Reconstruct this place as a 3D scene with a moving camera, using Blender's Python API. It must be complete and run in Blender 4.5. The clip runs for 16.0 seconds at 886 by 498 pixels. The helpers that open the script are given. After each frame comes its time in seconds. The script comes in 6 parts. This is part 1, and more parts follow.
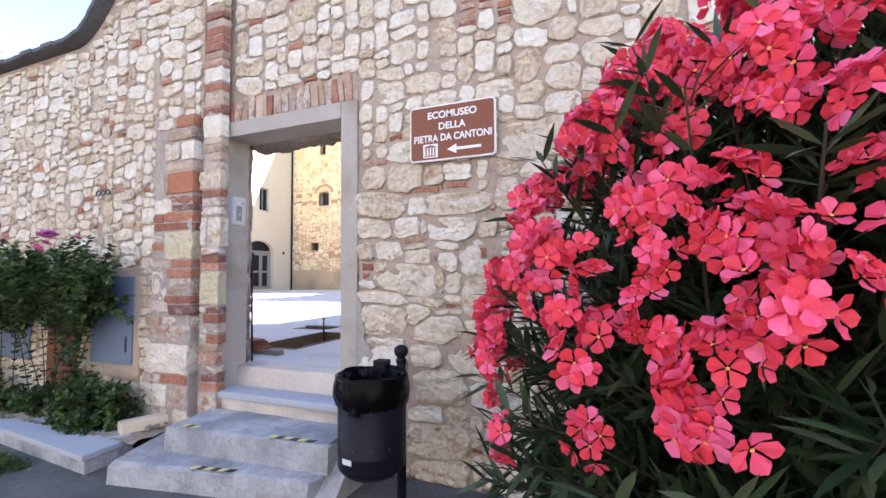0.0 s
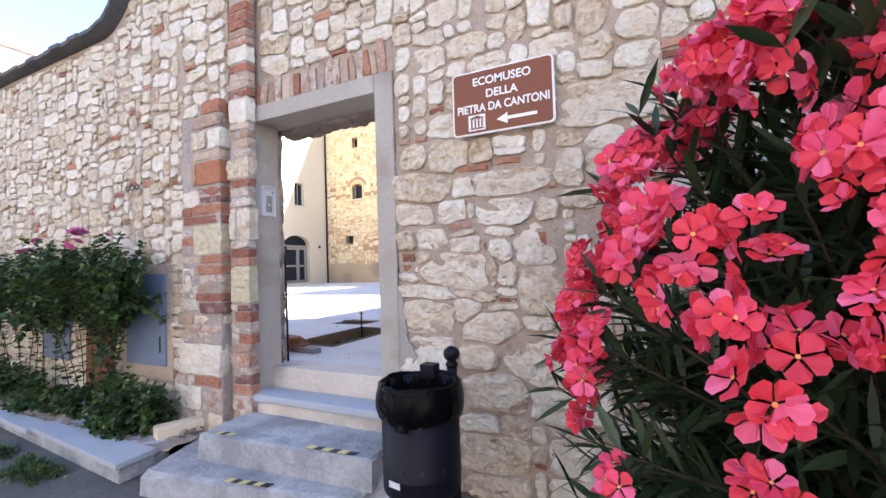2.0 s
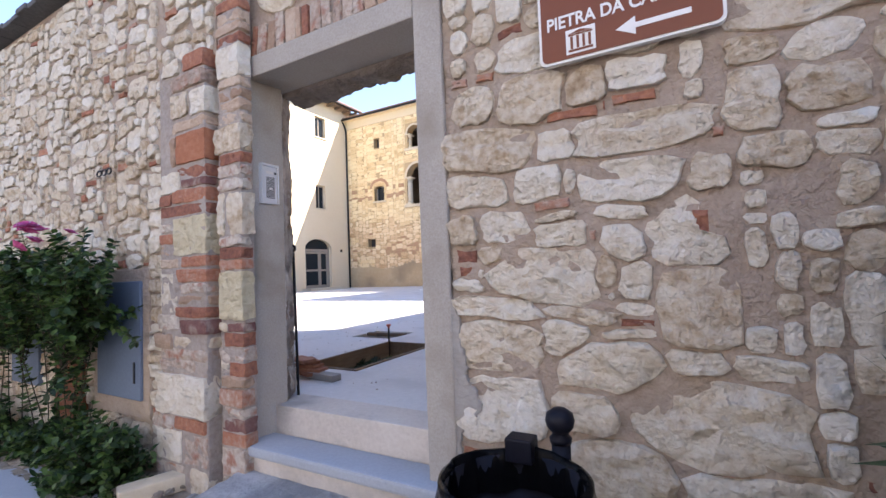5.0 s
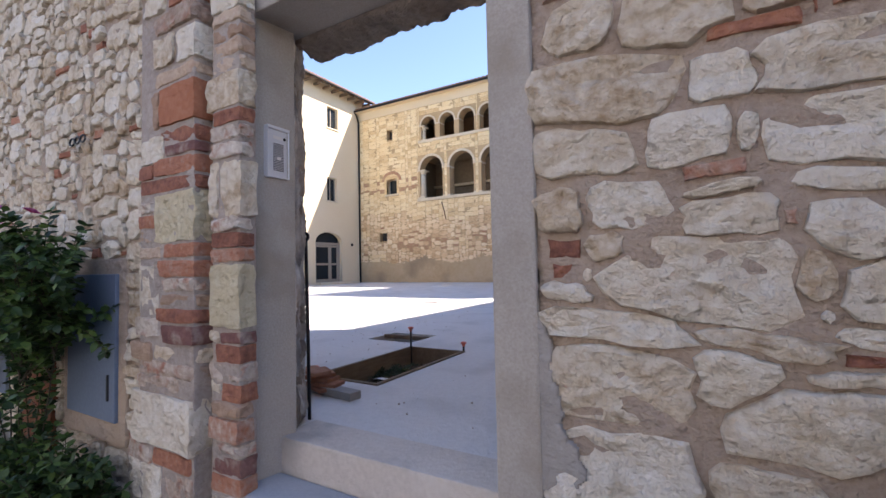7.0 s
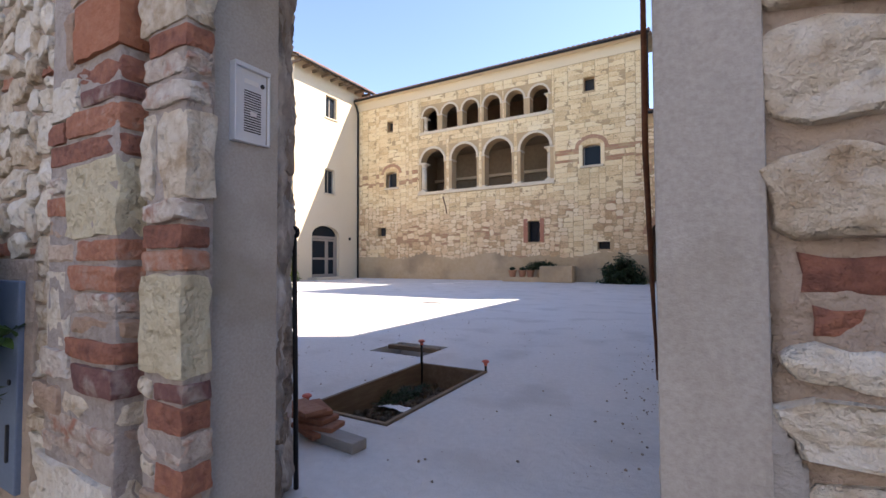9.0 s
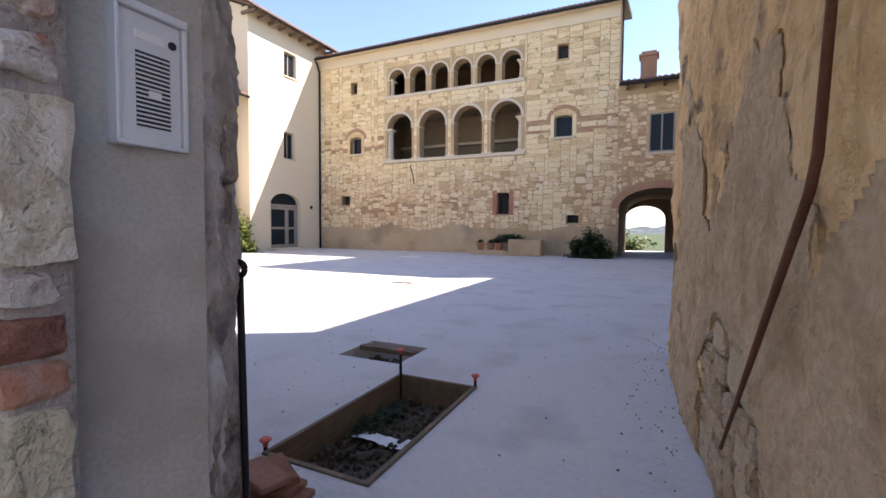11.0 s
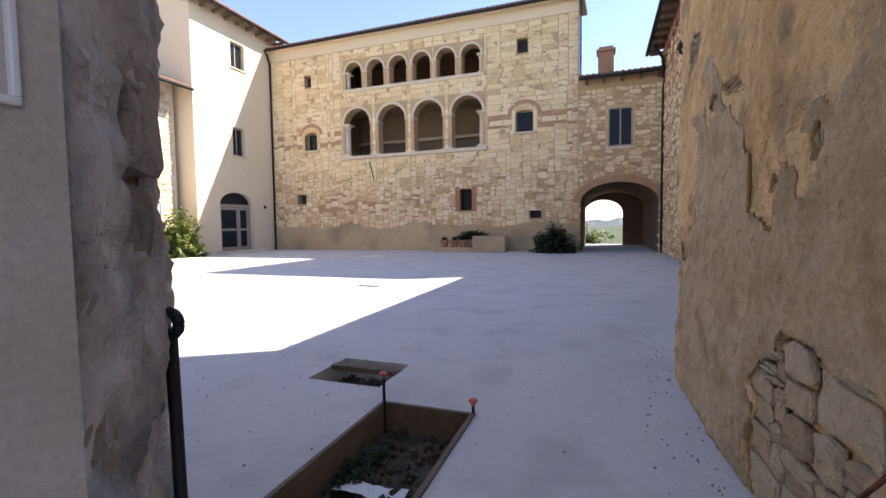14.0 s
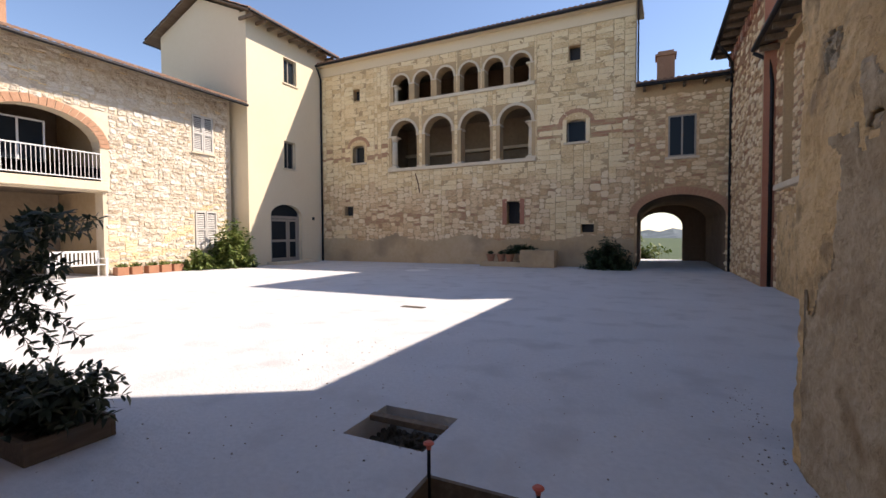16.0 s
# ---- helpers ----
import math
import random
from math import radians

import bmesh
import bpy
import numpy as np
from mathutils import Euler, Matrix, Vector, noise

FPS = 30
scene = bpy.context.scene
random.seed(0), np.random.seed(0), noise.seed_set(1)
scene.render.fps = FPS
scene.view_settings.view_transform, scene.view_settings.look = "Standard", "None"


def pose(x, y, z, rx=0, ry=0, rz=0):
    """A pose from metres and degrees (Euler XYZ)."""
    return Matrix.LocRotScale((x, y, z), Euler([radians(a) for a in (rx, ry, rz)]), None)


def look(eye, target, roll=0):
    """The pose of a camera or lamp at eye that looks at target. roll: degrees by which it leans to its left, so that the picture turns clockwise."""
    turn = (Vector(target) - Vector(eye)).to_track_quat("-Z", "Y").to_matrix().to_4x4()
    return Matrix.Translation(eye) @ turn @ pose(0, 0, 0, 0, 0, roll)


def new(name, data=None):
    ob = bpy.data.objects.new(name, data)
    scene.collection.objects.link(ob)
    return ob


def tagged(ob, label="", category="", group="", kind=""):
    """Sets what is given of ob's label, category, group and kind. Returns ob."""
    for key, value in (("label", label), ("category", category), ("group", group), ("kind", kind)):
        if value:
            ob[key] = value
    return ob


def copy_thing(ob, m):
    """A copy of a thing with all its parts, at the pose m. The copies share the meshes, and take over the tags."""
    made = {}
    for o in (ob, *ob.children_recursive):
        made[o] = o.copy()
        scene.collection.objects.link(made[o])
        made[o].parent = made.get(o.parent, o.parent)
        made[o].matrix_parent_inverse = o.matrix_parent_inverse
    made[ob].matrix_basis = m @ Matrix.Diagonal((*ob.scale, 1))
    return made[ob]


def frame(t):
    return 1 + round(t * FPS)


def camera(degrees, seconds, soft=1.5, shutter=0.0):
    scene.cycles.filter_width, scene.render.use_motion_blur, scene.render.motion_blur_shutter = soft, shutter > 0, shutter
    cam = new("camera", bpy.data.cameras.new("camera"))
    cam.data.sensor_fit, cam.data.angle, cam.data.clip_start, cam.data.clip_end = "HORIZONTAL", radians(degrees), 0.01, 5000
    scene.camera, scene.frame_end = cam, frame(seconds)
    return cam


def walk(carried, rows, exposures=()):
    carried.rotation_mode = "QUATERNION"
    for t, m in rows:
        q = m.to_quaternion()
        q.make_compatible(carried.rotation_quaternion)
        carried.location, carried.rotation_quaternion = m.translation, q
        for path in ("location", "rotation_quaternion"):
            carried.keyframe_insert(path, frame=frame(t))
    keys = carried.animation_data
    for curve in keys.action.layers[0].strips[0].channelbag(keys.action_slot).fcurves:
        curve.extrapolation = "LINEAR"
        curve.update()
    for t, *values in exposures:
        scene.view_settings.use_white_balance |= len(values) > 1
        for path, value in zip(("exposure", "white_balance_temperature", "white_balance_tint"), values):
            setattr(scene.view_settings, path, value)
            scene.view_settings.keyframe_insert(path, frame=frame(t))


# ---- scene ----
cam = camera(90.5, 16.0)
PATH = [
    (0, (0.374, 0.049, 0.863), (-0.375, 1.9, 0.981), -0.6),
    (0.5, (0.36, 0.119, 0.864), (-0.435, 1.95, 0.986), -0.9),
    (1, (0.327, 0.17, 0.855), (-0.534, 1.974, 0.93), -0.5),
    (1.5, (0.234, 0.269, 0.848), (-0.644, 2.065, 0.921), -0.7),
    (2, (0.116, 0.372, 0.865), (-0.771, 2.162, 0.943), -1.9),
    (2.5, (-0.005, 0.484, 0.856), (-0.924, 2.26, 0.892), -1.6),
    (3, (-0.112, 0.638, 0.857), (-1.032, 2.413, 0.923), -1.3),
    (3.5, (-0.226, 0.789, 0.865), (-1.154, 2.56, 0.929), -1.4),
    (6, (-0.789, 1.393, 0.875), (-1.786, 3.123, 0.987), -2.2),
    (6.5, (-0.912, 1.502, 0.882), (-1.945, 3.214, 0.95), -0.8),
    (7, (-1.102, 1.635, 0.882), (-2.109, 3.361, 0.963), -1.2),
    (7.5, (-1.297, 1.744, 0.905), (-2.275, 3.487, 0.958), -2.5),
    (8, (-1.438, 1.88, 0.893), (-2.444, 3.608, 0.916), -1.3),
    (8.5, (-1.557, 2.073, 0.935), (-2.589, 3.783, 1.03), -0.8),
    (9, (-1.654, 2.183, 0.95), (-2.649, 3.917, 1.01), -0.2),
    (11.5, (-2.104, 2.662, 1.226), (-2.931, 4.48, 1.122), 0.8),
    (12, (-2.103, 2.695, 1.219), (-2.921, 4.517, 1.109), 1.7),
    (12.5, (-2.216, 2.742, 1.21), (-2.998, 4.58, 1.105), 1.4),
    (13, (-2.34, 2.772, 1.225), (-3.029, 4.647, 1.131), -0.2),
    (13.5, (-2.41, 2.827, 1.226), (-3.087, 4.706, 1.118), -0.5),
    (14, (-2.454, 2.959, 1.241), (-3.13, 4.838, 1.134), -0.8),
    (14.5, (-2.474, 3.082, 1.291), (-3.21, 4.939, 1.182), 0.2),
    (15, (-2.503, 3.138, 1.361), (-3.334, 4.948, 1.176), 0.6),
    (15.5, (-2.561, 3.232, 1.375), (-3.365, 5.059, 1.249), 0.2),
    (16, (-2.701, 3.4, 1.434), (-3.563, 5.204, 1.37), -0.3),
]
EXPOSURES = [(0, 2.43, 6650, 17), (3.5, 2.34, 6650, 17), (6, 1.72, 6650, 19), (7.5, 1.5, 6650, 19), (9, 1.5, 6700, 19), (11.5, 1.45, 6700, 20), (14.5, 1.35, 6750, 20), (15.0, 1.3, 6750, 19), (15.5, 1.1, 6750, 19), (16, 0.64, 6700, 18)]
walk(cam, [(t, look(eye, target, roll)) for t, eye, target, roll in PATH], EXPOSURES)

# ---- world and sun ----
SUN = Vector((0.81, 0.49, 1.0)).normalized()
world = bpy.data.worlds.new("world")
scene.world = world
world.use_nodes = True
wt = world.node_tree
sky = wt.nodes.new("ShaderNodeTexSky")
sky.sky_type = "NISHITA"
sky.sun_disc = False
sky.sun_elevation = radians(47)
sky.sun_rotation = radians(59)
sky.dust_density = 0.2
sky.ozone_density = 2.2
wt.links.new(sky.outputs[0], wt.nodes["Background"].inputs[0])
wt.nodes["Background"].inputs[1].default_value = 0.13
sun_data = bpy.data.lights.new("sun", "SUN")
sun_data.energy = 5.0
sun_data.angle = radians(0.5)
sun_data.color = (1.0, 0.93, 0.82)
sun = new("sun", sun_data)
sun.matrix_world = look(SUN * 60, (0, 0, 0))


# ---- materials ----
def surface(name, ramp, rough=0.85, fine=45.0, coarse=2.5, weights=(0.4, 0.4), rand="", rand_weight=0.5,
            bump=0.4, bump_scale=40.0, metal=0.0, pits=0.0, spec=0.35, stretch=(1, 1, 1), stain=None, stain_scale=1.2, hewn_face=0.0):
    """A mineral, wooden or painted surface: two scales of colour, relief, optional stains and a shade per piece."""
    m = bpy.data.materials.new(name)
    m.use_nodes = True
    t = m.node_tree
    n, l = t.nodes, t.links
    bsdf = n["Principled BSDF"]
    geo = n.new("ShaderNodeNewGeometry")
    vec = n.new("ShaderNodeVectorMath")
    vec.operation = "MULTIPLY"
    vec.inputs[1].default_value = stretch
    l.new(geo.outputs["Position"], vec.inputs[0])
    a = n.new("ShaderNodeTexNoise")
    a.inputs["Scale"].default_value, a.inputs["Detail"].default_value = fine, 5
    b = n.new("ShaderNodeTexNoise")
    b.inputs["Scale"].default_value, b.inputs["Detail"].default_value = coarse, 4
    for x in (a, b):
        l.new(vec.outputs[0], x.inputs["Vector"])

    def mul(sock, k, add=0.0):
        q = n.new("ShaderNodeMath")
        q.operation = "MULTIPLY_ADD"
        l.new(sock, q.inputs[0])
        q.inputs[1].default_value, q.inputs[2].default_value = k, add
        return q.outputs[0]

    def plus(s1, s2):
        q = n.new("ShaderNodeMath")
        q.operation = "ADD"
        l.new(s1, q.inputs[0])
        l.new(s2, q.inputs[1])
        return q.outputs[0]

    base = 0.5 - 0.5 * (weights[0] + weights[1]) - (0.5 * rand_weight if rand else 0)
    f = plus(mul(a.outputs[0], weights[0]), mul(b.outputs[0], weights[1], base))
    if rand:
        src = n.new("ShaderNodeObjectInfo").outputs["Random"] if rand == "object" else geo.outputs["Random Per Island"]
        f = plus(f, mul(src, rand_weight))
    cr = n.new("ShaderNodeValToRGB")
    l.new(f, cr.inputs[0])
    els = cr.color_ramp.elements
    while len(els) > 1:
        els.remove(els[-1])
    els[0].position, els[0].color = ramp[0][0], (*ramp[0][1], 1)
    for p, c in ramp[1:]:
        e = els.new(p)
        e.color = (*c, 1)
    col = cr.outputs[0]
    if stain:
        s = n.new("ShaderNodeTexNoise")
        s.inputs["Scale"].default_value, s.inputs["Detail"].default_value = stain_scale, 6
        l.new(vec.outputs[0], s.inputs["Vector"])
        sr = n.new("ShaderNodeMapRange")
        sr.inputs[1].default_value, sr.inputs[2].default_value = 0.52, 0.68
        l.new(s.outputs[0], sr.inputs[0])
        mx = n.new("ShaderNodeMix")
        mx.data_type = "RGBA"
        l.new(sr.outputs[0], mx.inputs[0])
        l.new(col, mx.inputs[6])
        mx.inputs[7].default_value = (*stain, 1)
        col = mx.outputs[2]
    l.new(col, bsdf.inputs["Base Color"])
    bsdf.inputs["Roughness"].default_value = rough
    bsdf.inputs["Metallic"].default_value = metal
    bsdf.inputs["Specular IOR Level"].default_value = spec
    if bump:
        h = n.new("ShaderNodeTexNoise")
        h.inputs["Scale"].default_value, h.inputs["Detail"].default_value, h.inputs["Roughness"].default_value = bump_scale, 8, 0.62
        l.new(vec.outputs[0], h.inputs["Vector"])
        height = h.outputs[0]
        if pits:
            vo = n.new("ShaderNodeTexVoronoi")
            vo.inputs["Scale"].default_value = bump_scale * 0.45
            l.new(vec.outputs[0], vo.inputs["Vector"])
            height = plus(mul(height, 1.0), mul(vo.outputs["Distance"], pits))
        grain = n.new("ShaderNodeTexNoise")
        grain.inputs["Scale"].default_value, grain.inputs["Detail"].default_value = bump_scale * 4.5, 6
        l.new(vec.outputs[0], grain.inputs["Vector"])
        b0 = n.new("ShaderNodeBump")
        b0.inputs["Strength"].default_value = min(1, bump * 0.8)
        b0.inputs["Distance"].default_value = 0.22 / bump_scale
        l.new(grain.outputs[0], b0.inputs["Height"])
        bp = n.new("ShaderNodeBump")
        bp.inputs["Strength"].default_value = bump
        bp.inputs["Distance"].default_value = 0.6 / bump_scale
        l.new(height, bp.inputs["Height"])
        l.new(b0.outputs[0], bp.inputs["Normal"])
        if hewn_face:
            rg = n.new("ShaderNodeTexNoise")
            rg.noise_type = "RIDGED_MULTIFRACTAL"
            rg.inputs["Scale"].default_value, rg.inputs["Detail"].default_value = bump_scale * 0.9, 6
            tilt = n.new("ShaderNodeMapping")
            tilt.inputs["Rotation"].default_value = (0, radians(22), 0)
            tilt.inputs["Scale"].default_value = (1, 1, 2.2)
            l.new(geo.outputs["Position"], tilt.inputs["Vector"])
            l.new(tilt.outputs[0], rg.inputs["Vector"])
            b1 = n.new("ShaderNodeBump")
            b1.inputs["Strength"].default_value = hewn_face
            b1.inputs["Distance"].default_value = 0.02
            l.new(rg.outputs[0], b1.inputs["Height"])
            l.new(b1.outputs[0], b0.inputs["Normal"])
        l.new(bp.outputs[0], bsdf.inputs["Normal"])
    return m


LIME = [(0.02, (0.24, 0.15, 0.085)), (0.2, (0.48, 0.36, 0.24)), (0.4, (0.66, 0.56, 0.43)), (0.6, (0.74, 0.665, 0.55)), (0.9, (0.83, 0.77, 0.68))]
BRICK = [(0.05, (0.15, 0.065, 0.05)), (0.35, (0.32, 0.135, 0.09)), (0.55, (0.43, 0.19, 0.115)), (0.72, (0.45, 0.27, 0.2)), (0.92, (0.56, 0.45, 0.37))]
TAN = [(0.05, (0.34, 0.19, 0.095)), (0.25, (0.58, 0.375, 0.2)), (0.45, (0.79, 0.6, 0.36)), (0.75, (0.88, 0.74, 0.51))]
ASHLAR = [(0.08, (0.42, 0.27, 0.14)), (0.3, (0.66, 0.465, 0.235)), (0.5, (0.86, 0.69, 0.41)), (0.85, (0.91, 0.79, 0.545))]
stone = surface("limestone", LIME, 0.92, 26, 7, (0.75, 0.5), "object", 0.42, 1.0, 11, pits=1.2, hewn_face=0.75)
stone_far = surface("limestone_rubble", LIME, 0.92, 26, 7, (0.75, 0.5), "island", 0.42, 1.0, 11, pits=1.2, hewn_face=0.75)
brick = surface("brick", BRICK, 0.92, 34, 9, (0.7, 0.5), "object", 0.55, 1.0, 22, pits=0.3, hewn_face=0.3)
brick_far = surface("brick_joined", BRICK, 0.9, 40, 3, (0.3, 0.3), "island", 0.5, 0.5, 40)
mortar = surface("mortar", [(0.15, (0.28, 0.205, 0.155)), (0.5, (0.43, 0.34, 0.27)), (0.85, (0.53, 0.44, 0.36))], 0.95, 45, 3, (0.5, 0.6), bump=1.0, bump_scale=26, pits=0.5, stain=(0.46, 0.36, 0.27), stain_scale=2.2, hewn_face=0.3)
pale_rubble = surface("pale_mixed_rubble", [(0.1, (0.3, 0.2, 0.15)), (0.4, (0.47, 0.37, 0.3)), (0.65, (0.6, 0.52, 0.44)), (0.9, (0.72, 0.66, 0.58))], 0.93, 30, 8, (0.8, 0.6), "object", 0.4, 1.0, 14, pits=0.9, stain=(0.4, 0.2, 0.14), stain_scale=14, hewn_face=0.75)
cream_stone = surface("cream_stone", [(0.1, (0.45, 0.36, 0.22)), (0.5, (0.62, 0.54, 0.37)), (0.9, (0.72, 0.66, 0.5))], 0.92, 20, 5, (0.5, 0.5), bump=1.0, bump_scale=9, pits=0.8, hewn_face=0.75)
orange_brick = surface("orange_brick", [(0.1, (0.25, 0.095, 0.05)), (0.5, (0.38, 0.15, 0.08)), (0.9, (0.5, 0.28, 0.18))], 0.9, 30, 5, (0.5, 0.5), bump=0.7, bump_scale=20)
dark_brick = surface("dark_brick", [(0.1, (0.09, 0.045, 0.045)), (0.5, (0.19, 0.09, 0.08)), (0.9, (0.33, 0.19, 0.15))], 0.9, 30, 8, (0.6, 0.5), bump=0.8, bump_scale=22, stain=(0.4, 0.33, 0.28), stain_scale=9)
pier_mortar = surface("pier_mortar", [(0.15, (0.27, 0.22, 0.18)), (0.5, (0.4, 0.34, 0.3)), (0.85, (0.5, 0.44, 0.39))], 0.95, 40, 5, (0.6, 0.6), bump=1.0, bump_scale=22, pits=0.5)
ashlar = surface("ashlar", ASHLAR, 0.9, 14, 0.9, (0.5, 0.4), "object", 0.3, 0.9, 12)
ashlar_far = surface("ashlar_joined", ASHLAR, 0.9, 14, 0.9, (0.5, 0.4), "island", 0.3, 0.9, 12)
tan_rubble = surface("tan_rubble", TAN, 0.92, 14, 0.9, (0.5, 0.4), "object", 0.45, 0.9, 12)
tan_rubble_far = surface("tan_rubble_joined", TAN, 0.92, 14, 0.9, (0.5, 0.4), "island", 0.45, 0.9, 12)
facade_brick = surface("weathered_facade_brick", [(0.1, (0.3, 0.15, 0.09)), (0.5, (0.47, 0.265, 0.16)), (0.9, (0.62, 0.43, 0.28))], 0.92, 20, 2, (0.5, 0.5), bump=0.6, bump_scale=18)
ashlar_joint = surface("ashlar_joint", [(0.2, (0.35, 0.23, 0.12)), (0.5, (0.51, 0.36, 0.2)), (0.8, (0.63, 0.47, 0.285))], 0.95, 20, 1.2, bump=0.5, bump_scale=20)
pale_trim = surface("pale_stone", [(0.2, (0.5, 0.41, 0.28)), (0.5, (0.66, 0.56, 0.41)), (0.8, (0.76, 0.68, 0.54))], 0.85, 20, 2, bump=0.3, bump_scale=25)
old_plaster = surface("old_plaster", [(0.1, (0.26, 0.15, 0.065)), (0.32, (0.52, 0.33, 0.15)), (0.55, (0.71, 0.5, 0.255)), (0.9, (0.8, 0.62, 0.38))], 0.95, 16, 1.8, (0.5, 0.6), bump=1.0, bump_scale=15, pits=1.1, stain=(0.38, 0.265, 0.145), stain_scale=4.5, hewn_face=0.6)
grey_render = surface("grey_render", [(0.05, (0.23, 0.16, 0.085)), (0.3, (0.39, 0.29, 0.175)), (0.6, (0.51, 0.4, 0.26)), (0.9, (0.6, 0.495, 0.35))], 0.95, 34, 2.6, (0.7, 0.65), bump=1.0, bump_scale=24, pits=1.0, stain=(0.34, 0.24, 0.135), stain_scale=3.2)
base_plaster = surface("base_plaster", [(0.1, (0.30, 0.2, 0.1)), (0.45, (0.5, 0.37, 0.22)), (0.8, (0.62, 0.5, 0.34))], 0.95, 6, 0.6, (0.3, 0.5), bump=0.4, bump_scale=8, stain=(0.34, 0.26, 0.17), stain_scale=0.5)
dusty_brick = surface("dusty_brick", [(0.1, (0.3, 0.19, 0.13)), (0.5, (0.47, 0.34, 0.25)), (0.9, (0.62, 0.51, 0.4))], 0.92, 34, 9, (0.6, 0.5), "object", 0.5, 0.9, 24, hewn_face=0.3)
threshold_stone = surface("threshold_stone", [(0.1, (0.42, 0.37, 0.32)), (0.5, (0.58, 0.52, 0.46)), (0.9, (0.68, 0.63, 0.57))], 0.9, 40, 3, (0.5, 0.5), bump=0.5, bump_scale=30, stain=(0.36, 0.33, 0.3), stain_scale=2.2)
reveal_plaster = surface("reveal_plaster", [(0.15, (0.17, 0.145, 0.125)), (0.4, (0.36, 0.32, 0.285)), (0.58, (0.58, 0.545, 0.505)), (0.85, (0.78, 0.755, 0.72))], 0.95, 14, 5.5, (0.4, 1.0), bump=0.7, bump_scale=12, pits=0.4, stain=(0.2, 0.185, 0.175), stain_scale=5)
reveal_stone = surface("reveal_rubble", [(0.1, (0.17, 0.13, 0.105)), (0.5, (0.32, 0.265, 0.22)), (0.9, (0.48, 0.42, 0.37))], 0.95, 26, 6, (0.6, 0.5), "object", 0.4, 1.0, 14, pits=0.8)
wet_cement = surface("grey_cement_patch", [(0.2, (0.24, 0.22, 0.2)), (0.5, (0.35, 0.325, 0.3)), (0.8, (0.45, 0.42, 0.39))], 0.9, 30, 4, (0.4, 0.5), bump=0.6, bump_scale=25)
house_render = surface("grey_white_render", [(0.2, (0.52, 0.51, 0.5)), (0.5, (0.6, 0.59, 0.585)), (0.8, (0.68, 0.675, 0.67))], 0.9, 8, 0.4, (0.3, 0.4), bump=0.2, bump_scale=30)
patch_stone = surface("ochre_rubble", [(0.1, (0.26, 0.18, 0.1)), (0.4, (0.42, 0.32, 0.2)), (0.7, (0.52, 0.43, 0.3)), (0.9, (0.6, 0.52, 0.4))], 0.95, 30, 5, (0.35, 0.35), "object", 0.4, 1.0, 14, pits=0.6, hewn_face=0.75)
cream = surface("cream_render", [(0.2, (0.66, 0.54, 0.36)), (0.5, (0.72, 0.61, 0.43)), (0.8, (0.77, 0.67, 0.5))], 0.9, 8, 0.4, (0.2, 0.3), bump=0.15, bump_scale=40)
# brown plaster with the shade of deep interiors put into its colour
shaded_plaster = surface("shaded_plaster", [(0.2, (0.11, 0.07, 0.04)), (0.5, (0.17, 0.11, 0.068)), (0.8, (0.24, 0.165, 0.105))], 0.95, 10, 1.0, (0.4, 0.5), bump=0.5, bump_scale=10)
# plaster darkened so that its colour carries part of the loggia rooms' shade
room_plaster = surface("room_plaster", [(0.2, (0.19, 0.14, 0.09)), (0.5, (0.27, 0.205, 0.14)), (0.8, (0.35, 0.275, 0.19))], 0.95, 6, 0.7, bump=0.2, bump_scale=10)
concrete = surface("cast_concrete", [(0.2, (0.27, 0.24, 0.205)), (0.5, (0.4, 0.365, 0.325)), (0.8, (0.5, 0.465, 0.42))], 0.9, 120, 1.5, (0.45, 0.45), bump=0.35, bump_scale=60, stain=(0.27, 0.225, 0.175), stain_scale=1.7)
step_stone = surface("worn_step_stone", [(0.15, (0.17, 0.175, 0.185)), (0.45, (0.34, 0.345, 0.355)), (0.8, (0.56, 0.565, 0.57))], 0.9, 34, 4.0, (0.4, 0.9), bump=0.9, bump_scale=20, pits=0.4, stain=(0.24, 0.245, 0.255), stain_scale=2.5)
slab_stone = surface("grey_slab", [(0.2, (0.27, 0.29, 0.325)), (0.5, (0.37, 0.395, 0.435)), (0.8, (0.46, 0.485, 0.52))], 0.85, 60, 1.5, (0.3, 0.4), bump=0.2, bump_scale=60)
court = surface("pale_concrete_floor", [(0.15, (0.44, 0.43, 0.42)), (0.4, (0.56, 0.55, 0.54)), (0.6, (0.62, 0.61, 0.6)), (0.9, (0.68, 0.67, 0.66))], 0.92, 22, 0.7, (0.45, 0.45), bump=0.5, bump_scale=24, stain=(0.5, 0.49, 0.48), stain_scale=1.6)
asphalt = surface("street_dirt", [(0.2, (0.045, 0.045, 0.045)), (0.5, (0.095, 0.093, 0.09)), (0.8, (0.17, 0.165, 0.16))], 0.95, 30, 2, (0.4, 0.5), bump=0.7, bump_scale=40)
soil = surface("soil", [(0.2, (0.035, 0.027, 0.02)), (0.5, (0.10, 0.078, 0.055)), (0.8, (0.2, 0.165, 0.125))], 0.98, 50, 5, (0.45, 0.4), bump=1.0, bump_scale=35)
dry_soil = surface("dry_soil", [(0.2, (0.16, 0.13, 0.1)), (0.5, (0.3, 0.25, 0.2)), (0.8, (0.42, 0.37, 0.3))], 0.98, 50, 5, (0.45, 0.4), bump=1.0, bump_scale=35)
timber = surface("formwork_timber", [(0.2, (0.085, 0.062, 0.042)), (0.5, (0.165, 0.122, 0.085)), (0.8, (0.29, 0.23, 0.165))], 0.85, 30, 4, (0.4, 0.4), bump=0.4, bump_scale=40, stretch=(1, 0.15, 1))
